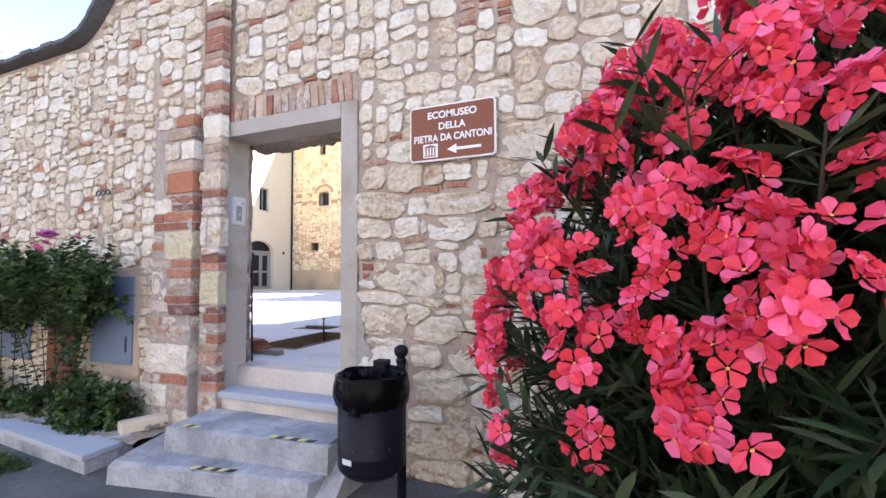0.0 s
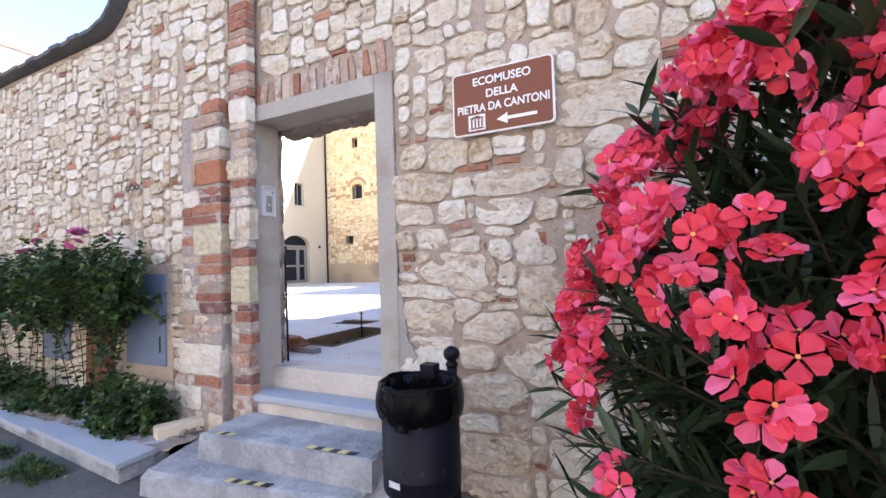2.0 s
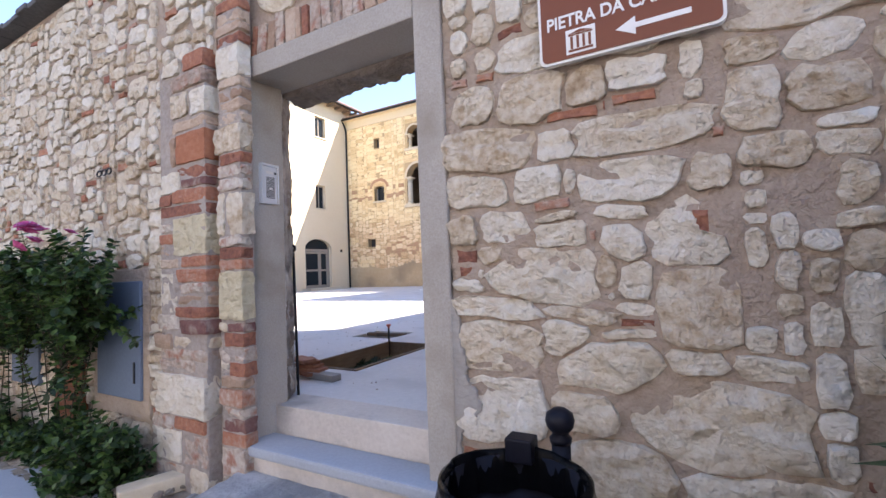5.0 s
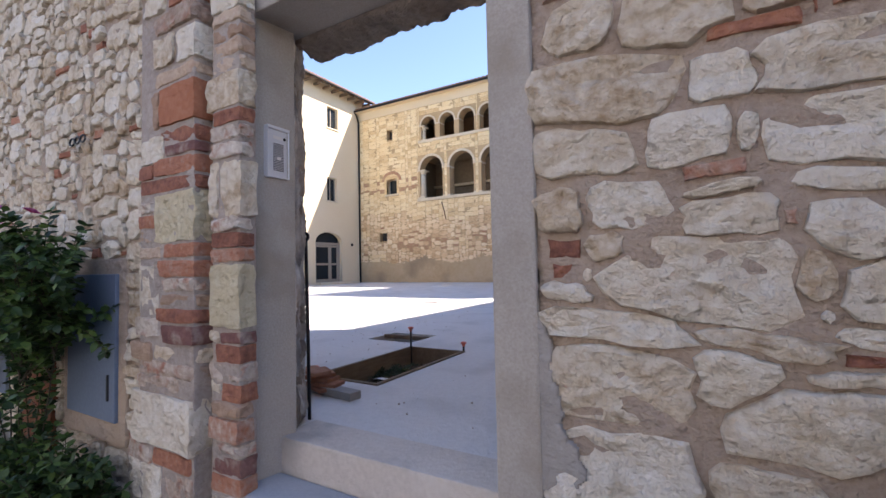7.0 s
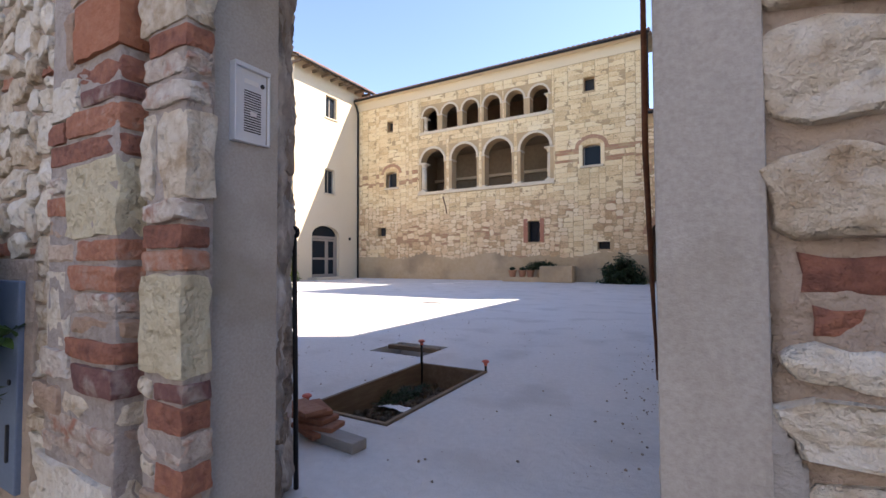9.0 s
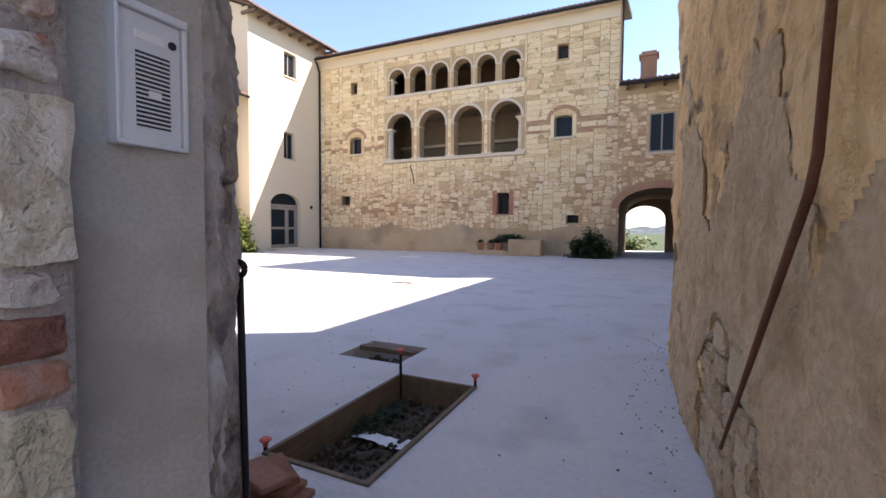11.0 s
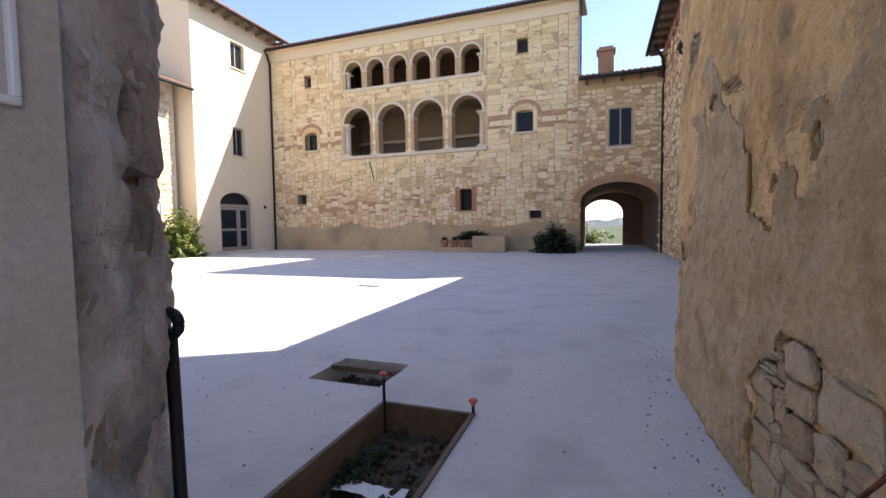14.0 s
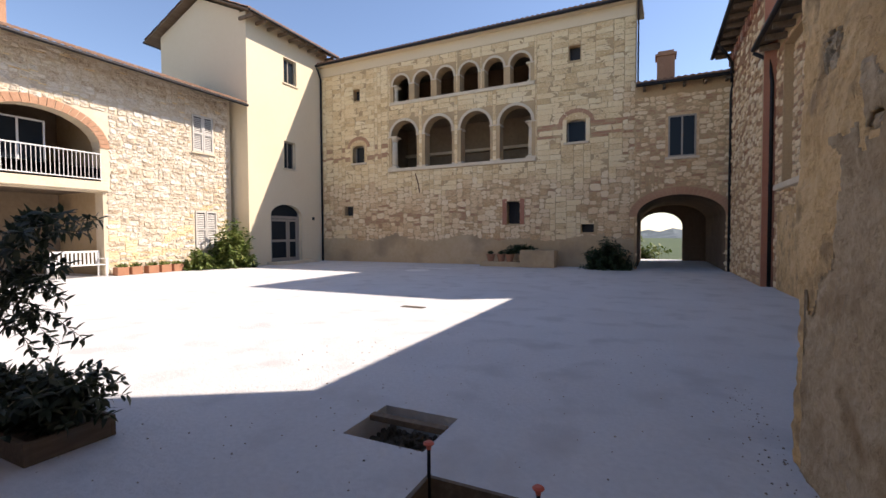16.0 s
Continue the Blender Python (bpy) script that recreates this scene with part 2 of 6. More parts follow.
grey_timber = surface("grey_timber", [(0.2, (0.16, 0.155, 0.15)), (0.5, (0.26, 0.25, 0.24)), (0.8, (0.36, 0.35, 0.33))], 0.85, 30, 4, bump=0.4, bump_scale=40, stretch=(0.2, 1, 1))
red_wood = surface("rusty_panel", [(0.2, (0.08, 0.028, 0.014)), (0.5, (0.15, 0.055, 0.028)), (0.8, (0.23, 0.1, 0.05))], 0.85, 20, 4, bump=0.3, bump_scale=30, stretch=(1, 1, 0.2))
rust = surface("rusty_iron", [(0.2, (0.05, 0.022, 0.014)), (0.5, (0.12, 0.05, 0.028)), (0.8, (0.2, 0.09, 0.05))], 0.8, 60, 10, bump=0.4, bump_scale=90, metal=0.3)
dark_iron = surface("dark_iron", [(0.2, (0.012, 0.011, 0.012)), (0.5, (0.024, 0.022, 0.023)), (0.8, (0.04, 0.034, 0.032))], 0.5, 60, 10, bump=0.2, bump_scale=80, metal=0.5)
bin_paint = surface("charcoal_paint", [(0.2, (0.006, 0.0065, 0.011)), (0.5, (0.009, 0.0095, 0.016)), (0.8, (0.014, 0.0145, 0.023))], 0.45, 80, 5, bump=0.08, bump_scale=120, spec=0.15)
bag_film = surface("black_film", [(0.3, (0.003, 0.003, 0.0035)), (0.7, (0.006, 0.006, 0.007))], 0.22, 30, 5, bump=0.06, bump_scale=14, spec=0.06)
blue_door = surface("blue_grey_paint", [(0.2, (0.1, 0.135, 0.195)), (0.5, (0.13, 0.17, 0.24)), (0.8, (0.17, 0.215, 0.29))], 0.55, 50, 3, bump=0.05, bump_scale=60)
brown_sign = surface("brown_enamel", [(0.2, (0.17, 0.05, 0.022)), (0.8, (0.2, 0.062, 0.028))], 0.4, 30, 2, bump=0)
white_paint = surface("white_paint", [(0.2, (0.7, 0.69, 0.67)), (0.8, (0.8, 0.79, 0.77))], 0.5, 40, 3, bump=0.05)
shutter_paint = surface("grey_shutter_paint", [(0.2, (0.5, 0.47, 0.42)), (0.8, (0.62, 0.59, 0.54))], 0.6, 40, 3, bump=0.05)
door_paint = surface("taupe_frame_paint", [(0.2, (0.28, 0.245, 0.2)), (0.8, (0.36, 0.32, 0.27))], 0.5, 40, 3, bump=0.05)
plate = surface("silver_plate", [(0.2, (0.62, 0.64, 0.67)), (0.8, (0.72, 0.74, 0.77))], 0.42, 90, 5, bump=0.05, metal=0.2)
# near-black for grilles and small fittings, and for painted shade inside openings
dark_part_and_shade = surface("dark_part_and_shade", [(0.2, (0.02, 0.02, 0.022)), (0.8, (0.035, 0.035, 0.038))], 0.6, bump=0)
tile_clay = surface("roof_clay", [(0.1, (0.13, 0.075, 0.05)), (0.4, (0.24, 0.135, 0.085)), (0.7, (0.33, 0.21, 0.14)), (0.9, (0.38, 0.3, 0.23))], 0.95, 18, 2.5, (0.4, 0.4), bump=0.5, bump_scale=18)
slate = surface("dark_coping", [(0.2, (0.05, 0.05, 0.055)), (0.5, (0.1, 0.1, 0.105)), (0.8, (0.17, 0.165, 0.16))], 0.85, 30, 4, bump=0.6, bump_scale=20)
yellow_tape = surface("yellow_tape", [(0.2, (0.55, 0.46, 0.16)), (0.8, (0.66, 0.58, 0.27))], 0.6, bump=0)
black_tape = surface("black_tape", [(0.2, (0.02, 0.02, 0.022)), (0.8, (0.04, 0.04, 0.04))], 0.6, bump=0)
red_cap = surface("orange_cap", [(0.2, (0.5, 0.09, 0.05)), (0.8, (0.66, 0.16, 0.1))], 0.5, bump=0)
old_tile = surface("old_clay_tile", [(0.1, (0.14, 0.055, 0.035)), (0.5, (0.26, 0.115, 0.07)), (0.9, (0.36, 0.2, 0.14))], 0.9, 30, 6, (0.5, 0.5), "object", 0.4, 0.5, 30)
clay_pot = surface("terracotta", [(0.2, (0.3, 0.13, 0.07)), (0.8, (0.46, 0.24, 0.14))], 0.85, 30, 4, bump=0.2)
far_hill = surface("far_hillside", [(0.2, (0.04, 0.055, 0.06)), (0.5, (0.09, 0.11, 0.115)), (0.8, (0.2, 0.215, 0.22))], 1.0, 0.35, 0.05, (0.5, 0.4), bump=0)
meadow = surface("meadow", [(0.2, (0.03, 0.045, 0.018)), (0.5, (0.06, 0.08, 0.03)), (0.8, (0.1, 0.13, 0.045))], 1.0, 2, 0.2, bump=0)
bark = surface("bark", [(0.2, (0.03, 0.025, 0.017)), (0.8, (0.085, 0.07, 0.045))], 0.9, 60, 10, bump=0.5)


def leafy(name, ramp, rough=0.5, through_light=0.25):
    m = surface(name, ramp, rough, 30, 3, (0.2, 0.3), "island", 0.7, 0.0, spec=0.4)
    t = m.node_tree
    tr = t.nodes.new("ShaderNodeBsdfTranslucent")
    mx = t.nodes.new("ShaderNodeMixShader")
    mx.inputs[0].default_value = through_light
    bsdf, out = t.nodes["Principled BSDF"], t.nodes["Material Output"]
    t.links.new(bsdf.inputs["Base Color"].links[0].from_socket, tr.inputs[0])
    t.links.new(bsdf.outputs[0], mx.inputs[1])
    t.links.new(tr.outputs[0], mx.inputs[2])
    t.links.new(mx.outputs[0], out.inputs[0])
    return m


oleander_leaf = leafy("oleander_leaf", [(0.1, (0.011, 0.026, 0.011)), (0.5, (0.028, 0.056, 0.022)), (0.85, (0.07, 0.1, 0.05))], 0.45)
rose_leaf = leafy("rose_leaf", [(0.1, (0.009, 0.022, 0.007)), (0.5, (0.034, 0.072, 0.019)), (0.9, (0.13, 0.21, 0.055))])
shrub_leaf = leafy("shrub_leaf", [(0.1, (0.05, 0.08, 0.015)), (0.5, (0.12, 0.17, 0.035)), (0.9, (0.26, 0.27, 0.08))])
dark_leaf = leafy("dark_leaf", [(0.1, (0.016, 0.03, 0.014)), (0.5, (0.035, 0.06, 0.025)), (0.9, (0.07, 0.1, 0.045))])
vine_leaf = leafy("vine_leaf", [(0.1, (0.02, 0.03, 0.018)), (0.5, (0.045, 0.06, 0.032)), (0.9, (0.09, 0.1, 0.06))])
petal = leafy("coral_petal", [(0.05, (0.66, 0.035, 0.06)), (0.4, (0.8, 0.06, 0.1)), (0.7, (0.86, 0.09, 0.21)), (0.95, (0.9, 0.25, 0.46))], 0.55, 0.3)
throat = surface("orange_throat", [(0.2, (0.75, 0.24, 0.07)), (0.8, (0.85, 0.4, 0.14))], 0.6, bump=0)
rose_petal = leafy("rose_petal", [(0.1, (0.55, 0.06, 0.2)), (0.5, (0.65, 0.14, 0.36)), (0.9, (0.6, 0.3, 0.55))], 0.6, 0.3)
glass = bpy.data.materials.new("window_glass")
glass.use_nodes = True
gb = glass.node_tree.nodes["Principled BSDF"]
gb.inputs["Base Color"].default_value = (0.02, 0.025, 0.03, 1)
gb.inputs["Roughness"].default_value = 0.04
gb.inputs["Specular IOR Level"].default_value = 0.1


# ---- mesh helpers ----
class Shape:
    def __init__(self):
        self.v, self.f = [], []

    def add(self, verts, faces, m=None):
        k = len(self.v)
        self.v += [tuple(m @ Vector(p)) for p in verts] if m is not None else [tuple(p) for p in verts]
        self.f += [tuple(i + k for i in q) for q in faces]
        return self

    def join(self, other, m=None):
        return self.add(other.v, other.f, m)

    def box(self, x0, x1, y0, y1, z0, z1, c=0.0, m=None):
        """A box with chamfered edges of width c."""
        if c <= 0:
            vs = [(x, y, z) for x in (x0, x1) for y in (y0, y1) for z in (z0, z1)]
            return self.add(vs, [(0, 1, 3, 2), (4, 6, 7, 5), (0, 4, 5, 1), (2, 3, 7, 6), (0, 2, 6, 4), (1, 5, 7, 3)], m)
        bm = bmesh.new()
        bmesh.ops.create_cube(bm, size=1)
        for q in bm.verts:
            q.co = Vector((x0 + (x1 - x0) * (q.co.x + .5), y0 + (y1 - y0) * (q.co.y + .5), z0 + (z1 - z0) * (q.co.z + .5)))
        bmesh.ops.bevel(bm, geom=bm.edges[:], offset=c, segments=2, affect="EDGES", profile=0.6)
        bm.verts.index_update()
        self.add([q.co for q in bm.verts], [[q.index for q in fc.verts] for fc in bm.faces], m)
        bm.free()
        return self

    def lathe(self, profile, n=20, m=None, caps=True):
        vs = [(r * math.cos(2 * math.pi * i / n), r * math.sin(2 * math.pi * i / n), z) for r, z in profile for i in range(n)]
        fs = [(j * n + i, j * n + (i + 1) % n, (j + 1) * n + (i + 1) % n, (j + 1) * n + i) for j in range(len(profile) - 1) for i in range(n)]
        if caps:
            fs += [tuple(range(n - 1, -1, -1)), tuple((len(profile) - 1) * n + i for i in range(n))]
        return self.add(vs, fs, m)

    def tube(self, pts, r, n=8, m=None):
        pts = [Vector(p) for p in pts]
        rs = r if isinstance(r, (list, tuple)) else [r] * len(pts)
        vs = []
        side = None
        for i, p in enumerate(pts):
            d = (pts[min(i + 1, len(pts) - 1)] - pts[max(i - 1, 0)]).normalized()
            if side is None:
                side = d.cross(Vector((0.3, 0.2, 1))).normalized() if abs(d.z) < 0.95 else d.cross(Vector((1, 0, 0))).normalized()
            side = (side - d * side.dot(d)).normalized()
            up = d.cross(side)
            vs += [p + (side * math.cos(2 * math.pi * k / n) + up * math.sin(2 * math.pi * k / n)) * rs[i] for k in range(n)]
        fs = [(j * n + i, j * n + (i + 1) % n, (j + 1) * n + (i + 1) % n, (j + 1) * n + i) for j in range(len(pts) - 1) for i in range(n)]
        fs += [tuple(range(n - 1, -1, -1)), tuple((len(pts) - 1) * n + i for i in range(n))]
        return self.add(vs, fs, m)

    def prism(self, poly, y0, y1, m=None):
        """A polygon in x and z, pushed from y0 to y1."""
        k = len(poly)
        vs = [(x, y0, z) for x, z in poly] + [(x, y1, z) for x, z in poly]
        fs = [tuple(range(k)), tuple(range(2 * k - 1, k - 1, -1))] + [(i, i + k, (i + 1) % k + k, (i + 1) % k) for i in range(k)]
        return self.add(vs, fs, m)

    def weld(self):
        """Joins the corners that lie on one another."""
        seen, to, vs = {}, [], []
        for p in self.v:
            key = (round(p[0], 4), round(p[1], 4), round(p[2], 4))
            if key not in seen:
                seen[key] = len(vs)
                vs.append(p)
            to.append(seen[key])
        fs = []
        for q in self.f:
            w = []
            for i in q:
                if to[i] not in w:
                    w.append(to[i])
            if len(w) > 2:
                fs.append(tuple(w))
        self.v, self.f = vs, fs
        return self

    def mesh(self, name, mat, smooth=False):
        me = bpy.data.meshes.new(name)
        me.from_pydata(self.v, [], self.f)
        if mat:
            me.materials.append(mat)
        if smooth:
            me.polygons.foreach_set("use_smooth", [True] * len(me.polygons))
        me.update()
        return me


def part(name, shape, mat, parent=None, label="", smooth=False, crease=0):
    ob = new(name, shape.mesh(name, mat, smooth))
    if crease:
        ob.data.set_sharp_from_angle(angle=radians(crease))
    ob.parent = parent
    if label:
        tagged(ob, label)
    return ob


def thing(name, label, category, at=(0, 0, 0), group="", turn=0.0):
    ob = new(name)
    ob.empty_display_size = 0.1
    ob.location = at
    ob.rotation_euler = (0, 0, radians(turn))
    return tagged(ob, label, category, group)


def structure(name, shape, mat, label="", smooth=False):
    ob = part(name, shape, mat, None, "", smooth)
    return tagged(ob, label, kind="structure")


def sheet(u0, u1, z0, z1, thick, holes=(), m=None, out=None, arch_n=14):
    """A wall in x and z with its face at y = 0, as thick as given behind it, and holes (u0, u1, z0, z1, arched)."""
    s = out or Shape()
    us = sorted({u0, u1, *[h[0] for h in holes], *[h[1] for h in holes]})
    zs = sorted({z0, z1, *[h[2] for h in holes], *[h[3] for h in holes]})
    us = [u for u in us if u0 <= u <= u1]
    zs = [z for z in zs if z0 <= z <= z1]

    def empty(i, j):
        if i < 0 or j < 0 or i >= len(us) - 1 or j >= len(zs) - 1:
            return True
        cu, cz = (us[i] + us[i + 1]) / 2, (zs[j] + zs[j + 1]) / 2
        return any(h[0] < cu < h[1] and h[2] < cz < h[3] for h in holes)
    for i in range(len(us) - 1):
        for j in range(len(zs) - 1):
            if empty(i, j):
                continue
            a, b, c, d = us[i], us[i + 1], zs[j], zs[j + 1]
            s.add([(a, 0, c), (b, 0, c), (b, 0, d), (a, 0, d)], [(0, 1, 2, 3)], m)
            s.add([(a, thick, c), (b, thick, c), (b, thick, d), (a, thick, d)], [(3, 2, 1, 0)], m)
            if empty(i - 1, j):
                s.add([(a, 0, c), (a, thick, c), (a, thick, d), (a, 0, d)], [(3, 2, 1, 0)], m)
            if empty(i + 1, j):
                s.add([(b, 0, c), (b, thick, c), (b, thick, d), (b, 0, d)], [(0, 1, 2, 3)], m)
            if empty(i, j - 1):
                s.add([(a, 0, c), (b, 0, c), (b, thick, c), (a, thick, c)], [(3, 2, 1, 0)], m)
            if empty(i, j + 1):
                s.add([(a, 0, d), (b, 0, d), (b, thick, d), (a, thick, d)], [(0, 1, 2, 3)], m)
    for h in holes:
        if len(h) > 4 and h[4]:
            rise = h[4] if h[4] is not True else (h[1] - h[0]) / 2
            for k in range(arch_n):
                p = [arch_point(h, rise, (k + e) / arch_n) for e in (0, 1)]
                (ax, az), (bx, bz) = p
                for y, flip in ((0, False), (thick, True)):
                    q = [(ax, y, az), (bx, y, bz), (bx, y, h[3]), (ax, y, h[3])]
                    s.add(q, [(3, 2, 1, 0) if flip else (0, 1, 2, 3)], m)
                s.add([(ax, 0, az), (bx, 0, bz), (bx, thick, bz), (ax, thick, az)], [(3, 2, 1, 0)], m)
    return s.weld()


def arch_point(h, rise, e):
    """A point of an opening's arch, from its springing on one side (e = 0) to the other (1)."""
    cx, hw = (h[0] + h[1]) / 2, (h[1] - h[0]) / 2
    an = math.pi * (1 - e)
    return cx + hw * math.cos(an), h[3] - 0.002 - rise + rise * math.sin(an)


def arch_ring(h, rise, width, proud, depth, n, gap=0.0, grow=0.0):
    """The stones of an arch round an opening, as separate wedges, face at y = -proud."""
    out = []
    for k in range(n):
        e0, e1 = (k + gap) / n, (k + 1 - gap) / n
        inner = [arch_point(h, rise, e) for e in (e0, (e0 + e1) / 2, e1)]
        cx, cz, hw = (h[0] + h[1]) / 2, h[3] - rise, (h[1] - h[0]) / 2
        outer = [(cx + (x - cx) * (hw + width) / hw, cz + (z - cz) * (rise + width) / rise) for x, z in inner]
        inner = [(cx + (x - cx) * (hw + grow) / hw, cz + (z - cz) * (rise + grow) / rise) for x, z in inner]
        out.append(Shape().prism(inner + outer[::-1], -proud, depth))
    return out


# ---- masonry ----
def pack(u0, u1, z0, z1, cell, size, free, rng):
    """Fills a wall with stones of uneven size: (u0, z0, u1, z1, kind) each. free(u, z) says where there is masonry."""
    nu, nz = int((u1 - u0) / cell), int((z1 - z0) / cell)
    taken = np.zeros((nz, nu), bool)
    for j in range(nz):
        for i in range(nu):
            if not free(u0 + (i + .5) * cell, z0 + (j + .5) * cell):
                taken[j, i] = True
    out = []
    for j in range(nz):
        i = 0
        while i < nu:
            if taken[j, i]:
                i += 1
                continue
            w, h, kind = size(u0 + i * cell, z0 + j * cell, rng)
            w, h = max(1, round(w / cell)), max(1, round(h / cell))
            a = 0
            while a < w and i + a < nu and not taken[j, i + a]:
                a += 1
            if i + a < nu and not taken[j, i + a]:
                rest = 0
                while rest < 3 and i + a + rest < nu and not taken[j, i + a + rest]:
                    rest += 1
                if rest < 3:
                    a += rest
            b = 1
            while b < h and j + b < nz and not taken[j + b, i:i + a].any():
                b += 1
            taken[j:j + b, i:i + a] = True
            out.append((u0 + i * cell, z0 + j * cell, u0 + (i + a) * cell, z0 + (j + b) * cell, kind))
            i += a
    return out


def stone_block(rng, n=9, square=0.5, rough=0.06, rings=((1.0, 0.0, 0), (0.95, -0.78, .14), (0.6, -1.0, .2))):
    """A broken or dressed stone in the unit square, its back at y = 0 and its uneven face at about y = -1."""
    ring = []
    for k in range(n):
        an = 2 * math.pi * (k + 0.5 + rng.uniform(-.25, .25)) / n
        c, s = math.cos(an), math.sin(an)
        r = 0.5 / max(abs(c), abs(s)) * square + 0.5 * (1 - square)
        r *= 1 + rng.uniform(-rough, rough * .4)
        ring.append((min(.5, max(-.5, r * c)), min(.5, max(-.5, r * s))))
    vs, fs = [], []
    for scale, y, dev in rings:
        for x, z in ring:
            k = scale * (1 + (rng.uniform(-.06, .04) if dev else 0))
            vs.append((x * k, y + rng.uniform(-dev, dev), z * k))
    vs.append((rng.uniform(-.1, .1), -1.0 + rng.uniform(-.2, .15), rng.uniform(-.1, .1)))
    last = len(rings) - 1
    for j in range(last):
        fs += [(j * n + i, j * n + (i + 1) % n, (j + 1) * n + (i + 1) % n, (j + 1) * n + i) for i in range(n)]
    fs += [(last * n + i, last * n + (i + 1) % n, (last + 1) * n) for i in range(n)]
    return Shape().add(vs, fs)


mrng = random.Random(5)
ROUGH_FACE = ((1.0, 0.0, 0), (0.97, -0.6, .14), (0.8, -0.88, .2), (0.42, -1.0, .22))
RUBBLE = [stone_block(mrng, 12, 0.93, 0.17, ROUGH_FACE) for _ in range(36)]
DRESSED = [stone_block(mrng, 12, 0.98, 0.04) for _ in range(10)]
MESHES = {}


def shared(kind, k, mat):
    key = (kind, k, mat.name)
    if key not in MESHES:
        src = (DRESSED if kind == "brick" or kind == "block" else RUBBLE)[k]
        MESHES[key] = src.mesh("brick" if kind == "brick" else "stone", mat)
    return MESHES[key]


def lay(stones, wall, m, near, mats, gap, proud, rng, rest_name="masonry"):
    """Lays the stones on the wall: those for which near() holds as pieces, the others joined."""
    rest = {}
    count = 0
    for u0, z0, u1, z1, kind in stones:
        w, h = u1 - u0 - gap * rng.uniform(0.5, 1.4), z1 - z0 - gap * rng.uniform(0.5, 1.4)
        if w < 0.02 or h < 0.02:
            continue
        cu, cz = (u0 + u1) / 2, (z0 + z1) / 2
        pool = DRESSED if kind in ("brick", "block") else RUBBLE
        k = rng.randrange(len(pool))
        tilt = rng.uniform(-1.2, 1.2) if kind in ("brick", "block") else rng.uniform(-5, 5)
        p = proud * (rng.uniform(0.5, 1.3) if kind != "brick" else rng.uniform(0.4, 1.0))
        local = m @ pose(cu, 0.002, cz, 0, tilt, 0) @ Matrix.Diagonal((w, p, h, 1))
        if near(cu, cz) and count < 298:
            ob = new("brick" if kind == "brick" else "stone", shared(kind, k, mats[kind][0]))
            ob.parent = wall
            ob.matrix_world = local
            ob.matrix_basis = local
            count += 1
        else:
            rest.setdefault(mats[kind][1].name, (mats[kind][1], Shape()))[1].join(pool[k], local)
    for mat, s in rest.values():
        tagged(part(rest_name, s, mat, wall), kind="stuff")


def bedded(rects, span, cell, rng, free=None, swell=1.14):
    """Lets stones of the given middles, sizes, tilts and bulges grow until they meet: an uneven outline for each."""
    u0, u1, z0, z1 = span
    nu, nz = int((u1 - u0) / cell), int((z1 - z0) / cell)
    best = np.full((nz, nu), 9.0)
    owner = np.full((nz, nu), -1, int)
    for k, (cu, cz, w, h, tilt, bulge, kind) in enumerate(rects):
        reach = 0.8 * math.hypot(w, h)
        i0, i1 = max(0, int((cu - reach - u0) / cell)), min(nu, int((cu + reach - u0) / cell) + 1)
        j0, j1 = max(0, int((cz - reach - z0) / cell)), min(nz, int((cz + reach - z0) / cell) + 1)
        if i1 <= i0 or j1 <= j0:
            continue
        uu = u0 + (np.arange(i0, i1) + .5) * cell - cu
        zz = (z0 + (np.arange(j0, j1) + .5) * cell - cz)[:, None]
        c, s = math.cos(radians(tilt)), math.sin(radians(tilt))
        a, b = (uu * c + zz * s) / (w / 2), (zz * c - uu * s) / (h / 2)
        skew = rng.uniform(-.22, .22) if kind == "stone" else 0
        taper = rng.uniform(-.2, .2) if kind == "stone" else 0
        a, b = a + skew * b, b * (1 + taper * a)
        d = (np.abs(a) ** bulge + np.abs(b) ** bulge) ** (1 / bulge)
        win = (slice(j0, j1), slice(i0, i1))
        take = (d < best[win]) & (d < (swell if kind == "stone" else 1.0))
        best[win] = np.where(take, d, best[win])
        owner[win] = np.where(take, k, owner[win])
    if free:
        for j in range(nz):
            for i in range(nu):
                if owner[j, i] >= 0 and not free(u0 + (i + .5) * cell, z0 + (j + .5) * cell):
                    owner[j, i] = -1
    out = []
    for k, (cu, cz, w, h, tilt, bulge, kind) in enumerate(rects):
        if kind != "stone":
            c, d = math.cos(radians(tilt)), math.sin(radians(tilt))
            frame_ = [(-1, -1), (-.35, -1), (.35, -1), (1, -1), (1, 0), (1, 1), (.35, 1), (-.35, 1), (-1, 1), (-1, 0)]
            ring = [(a * (w / 2 - rng.uniform(0, .008)), b * (h / 2 - rng.uniform(0, .006))) for a, b in frame_]
            out.append((cu, cz, [(a * c - b * d, a * d + b * c) for a, b in ring], kind))
            continue
        n = 17 if w > .12 else 11
        reach = []
        for q in range(n):
            an = 2 * math.pi * q / n + .1
            du, dz = w / 2 * math.cos(an), h / 2 * math.sin(an)
            r = 0.3
            while r < 1.5:
                i, j = int((cu + du * r - u0) / cell), int((cz + dz * r - z0) / cell)
                if not (0 <= i < nu and 0 <= j < nz) or owner[j, i] != k:
                    break
                r += 0.04
            reach.append(r)
        even = [min(reach[q], .5 * (reach[q - 1] + reach[(q + 1) % n]) + .16) * rng.uniform(.9, 1.04) for q in range(n)]
        ring = [(even[q] * w / 2 * math.cos(2 * math.pi * q / n + .1), even[q] * h / 2 * math.sin(2 * math.pi * q / n + .1)) for q in range(n)]
        if sum(reach) / n > .45:
            out.append((cu, cz, ring, kind))
    return out


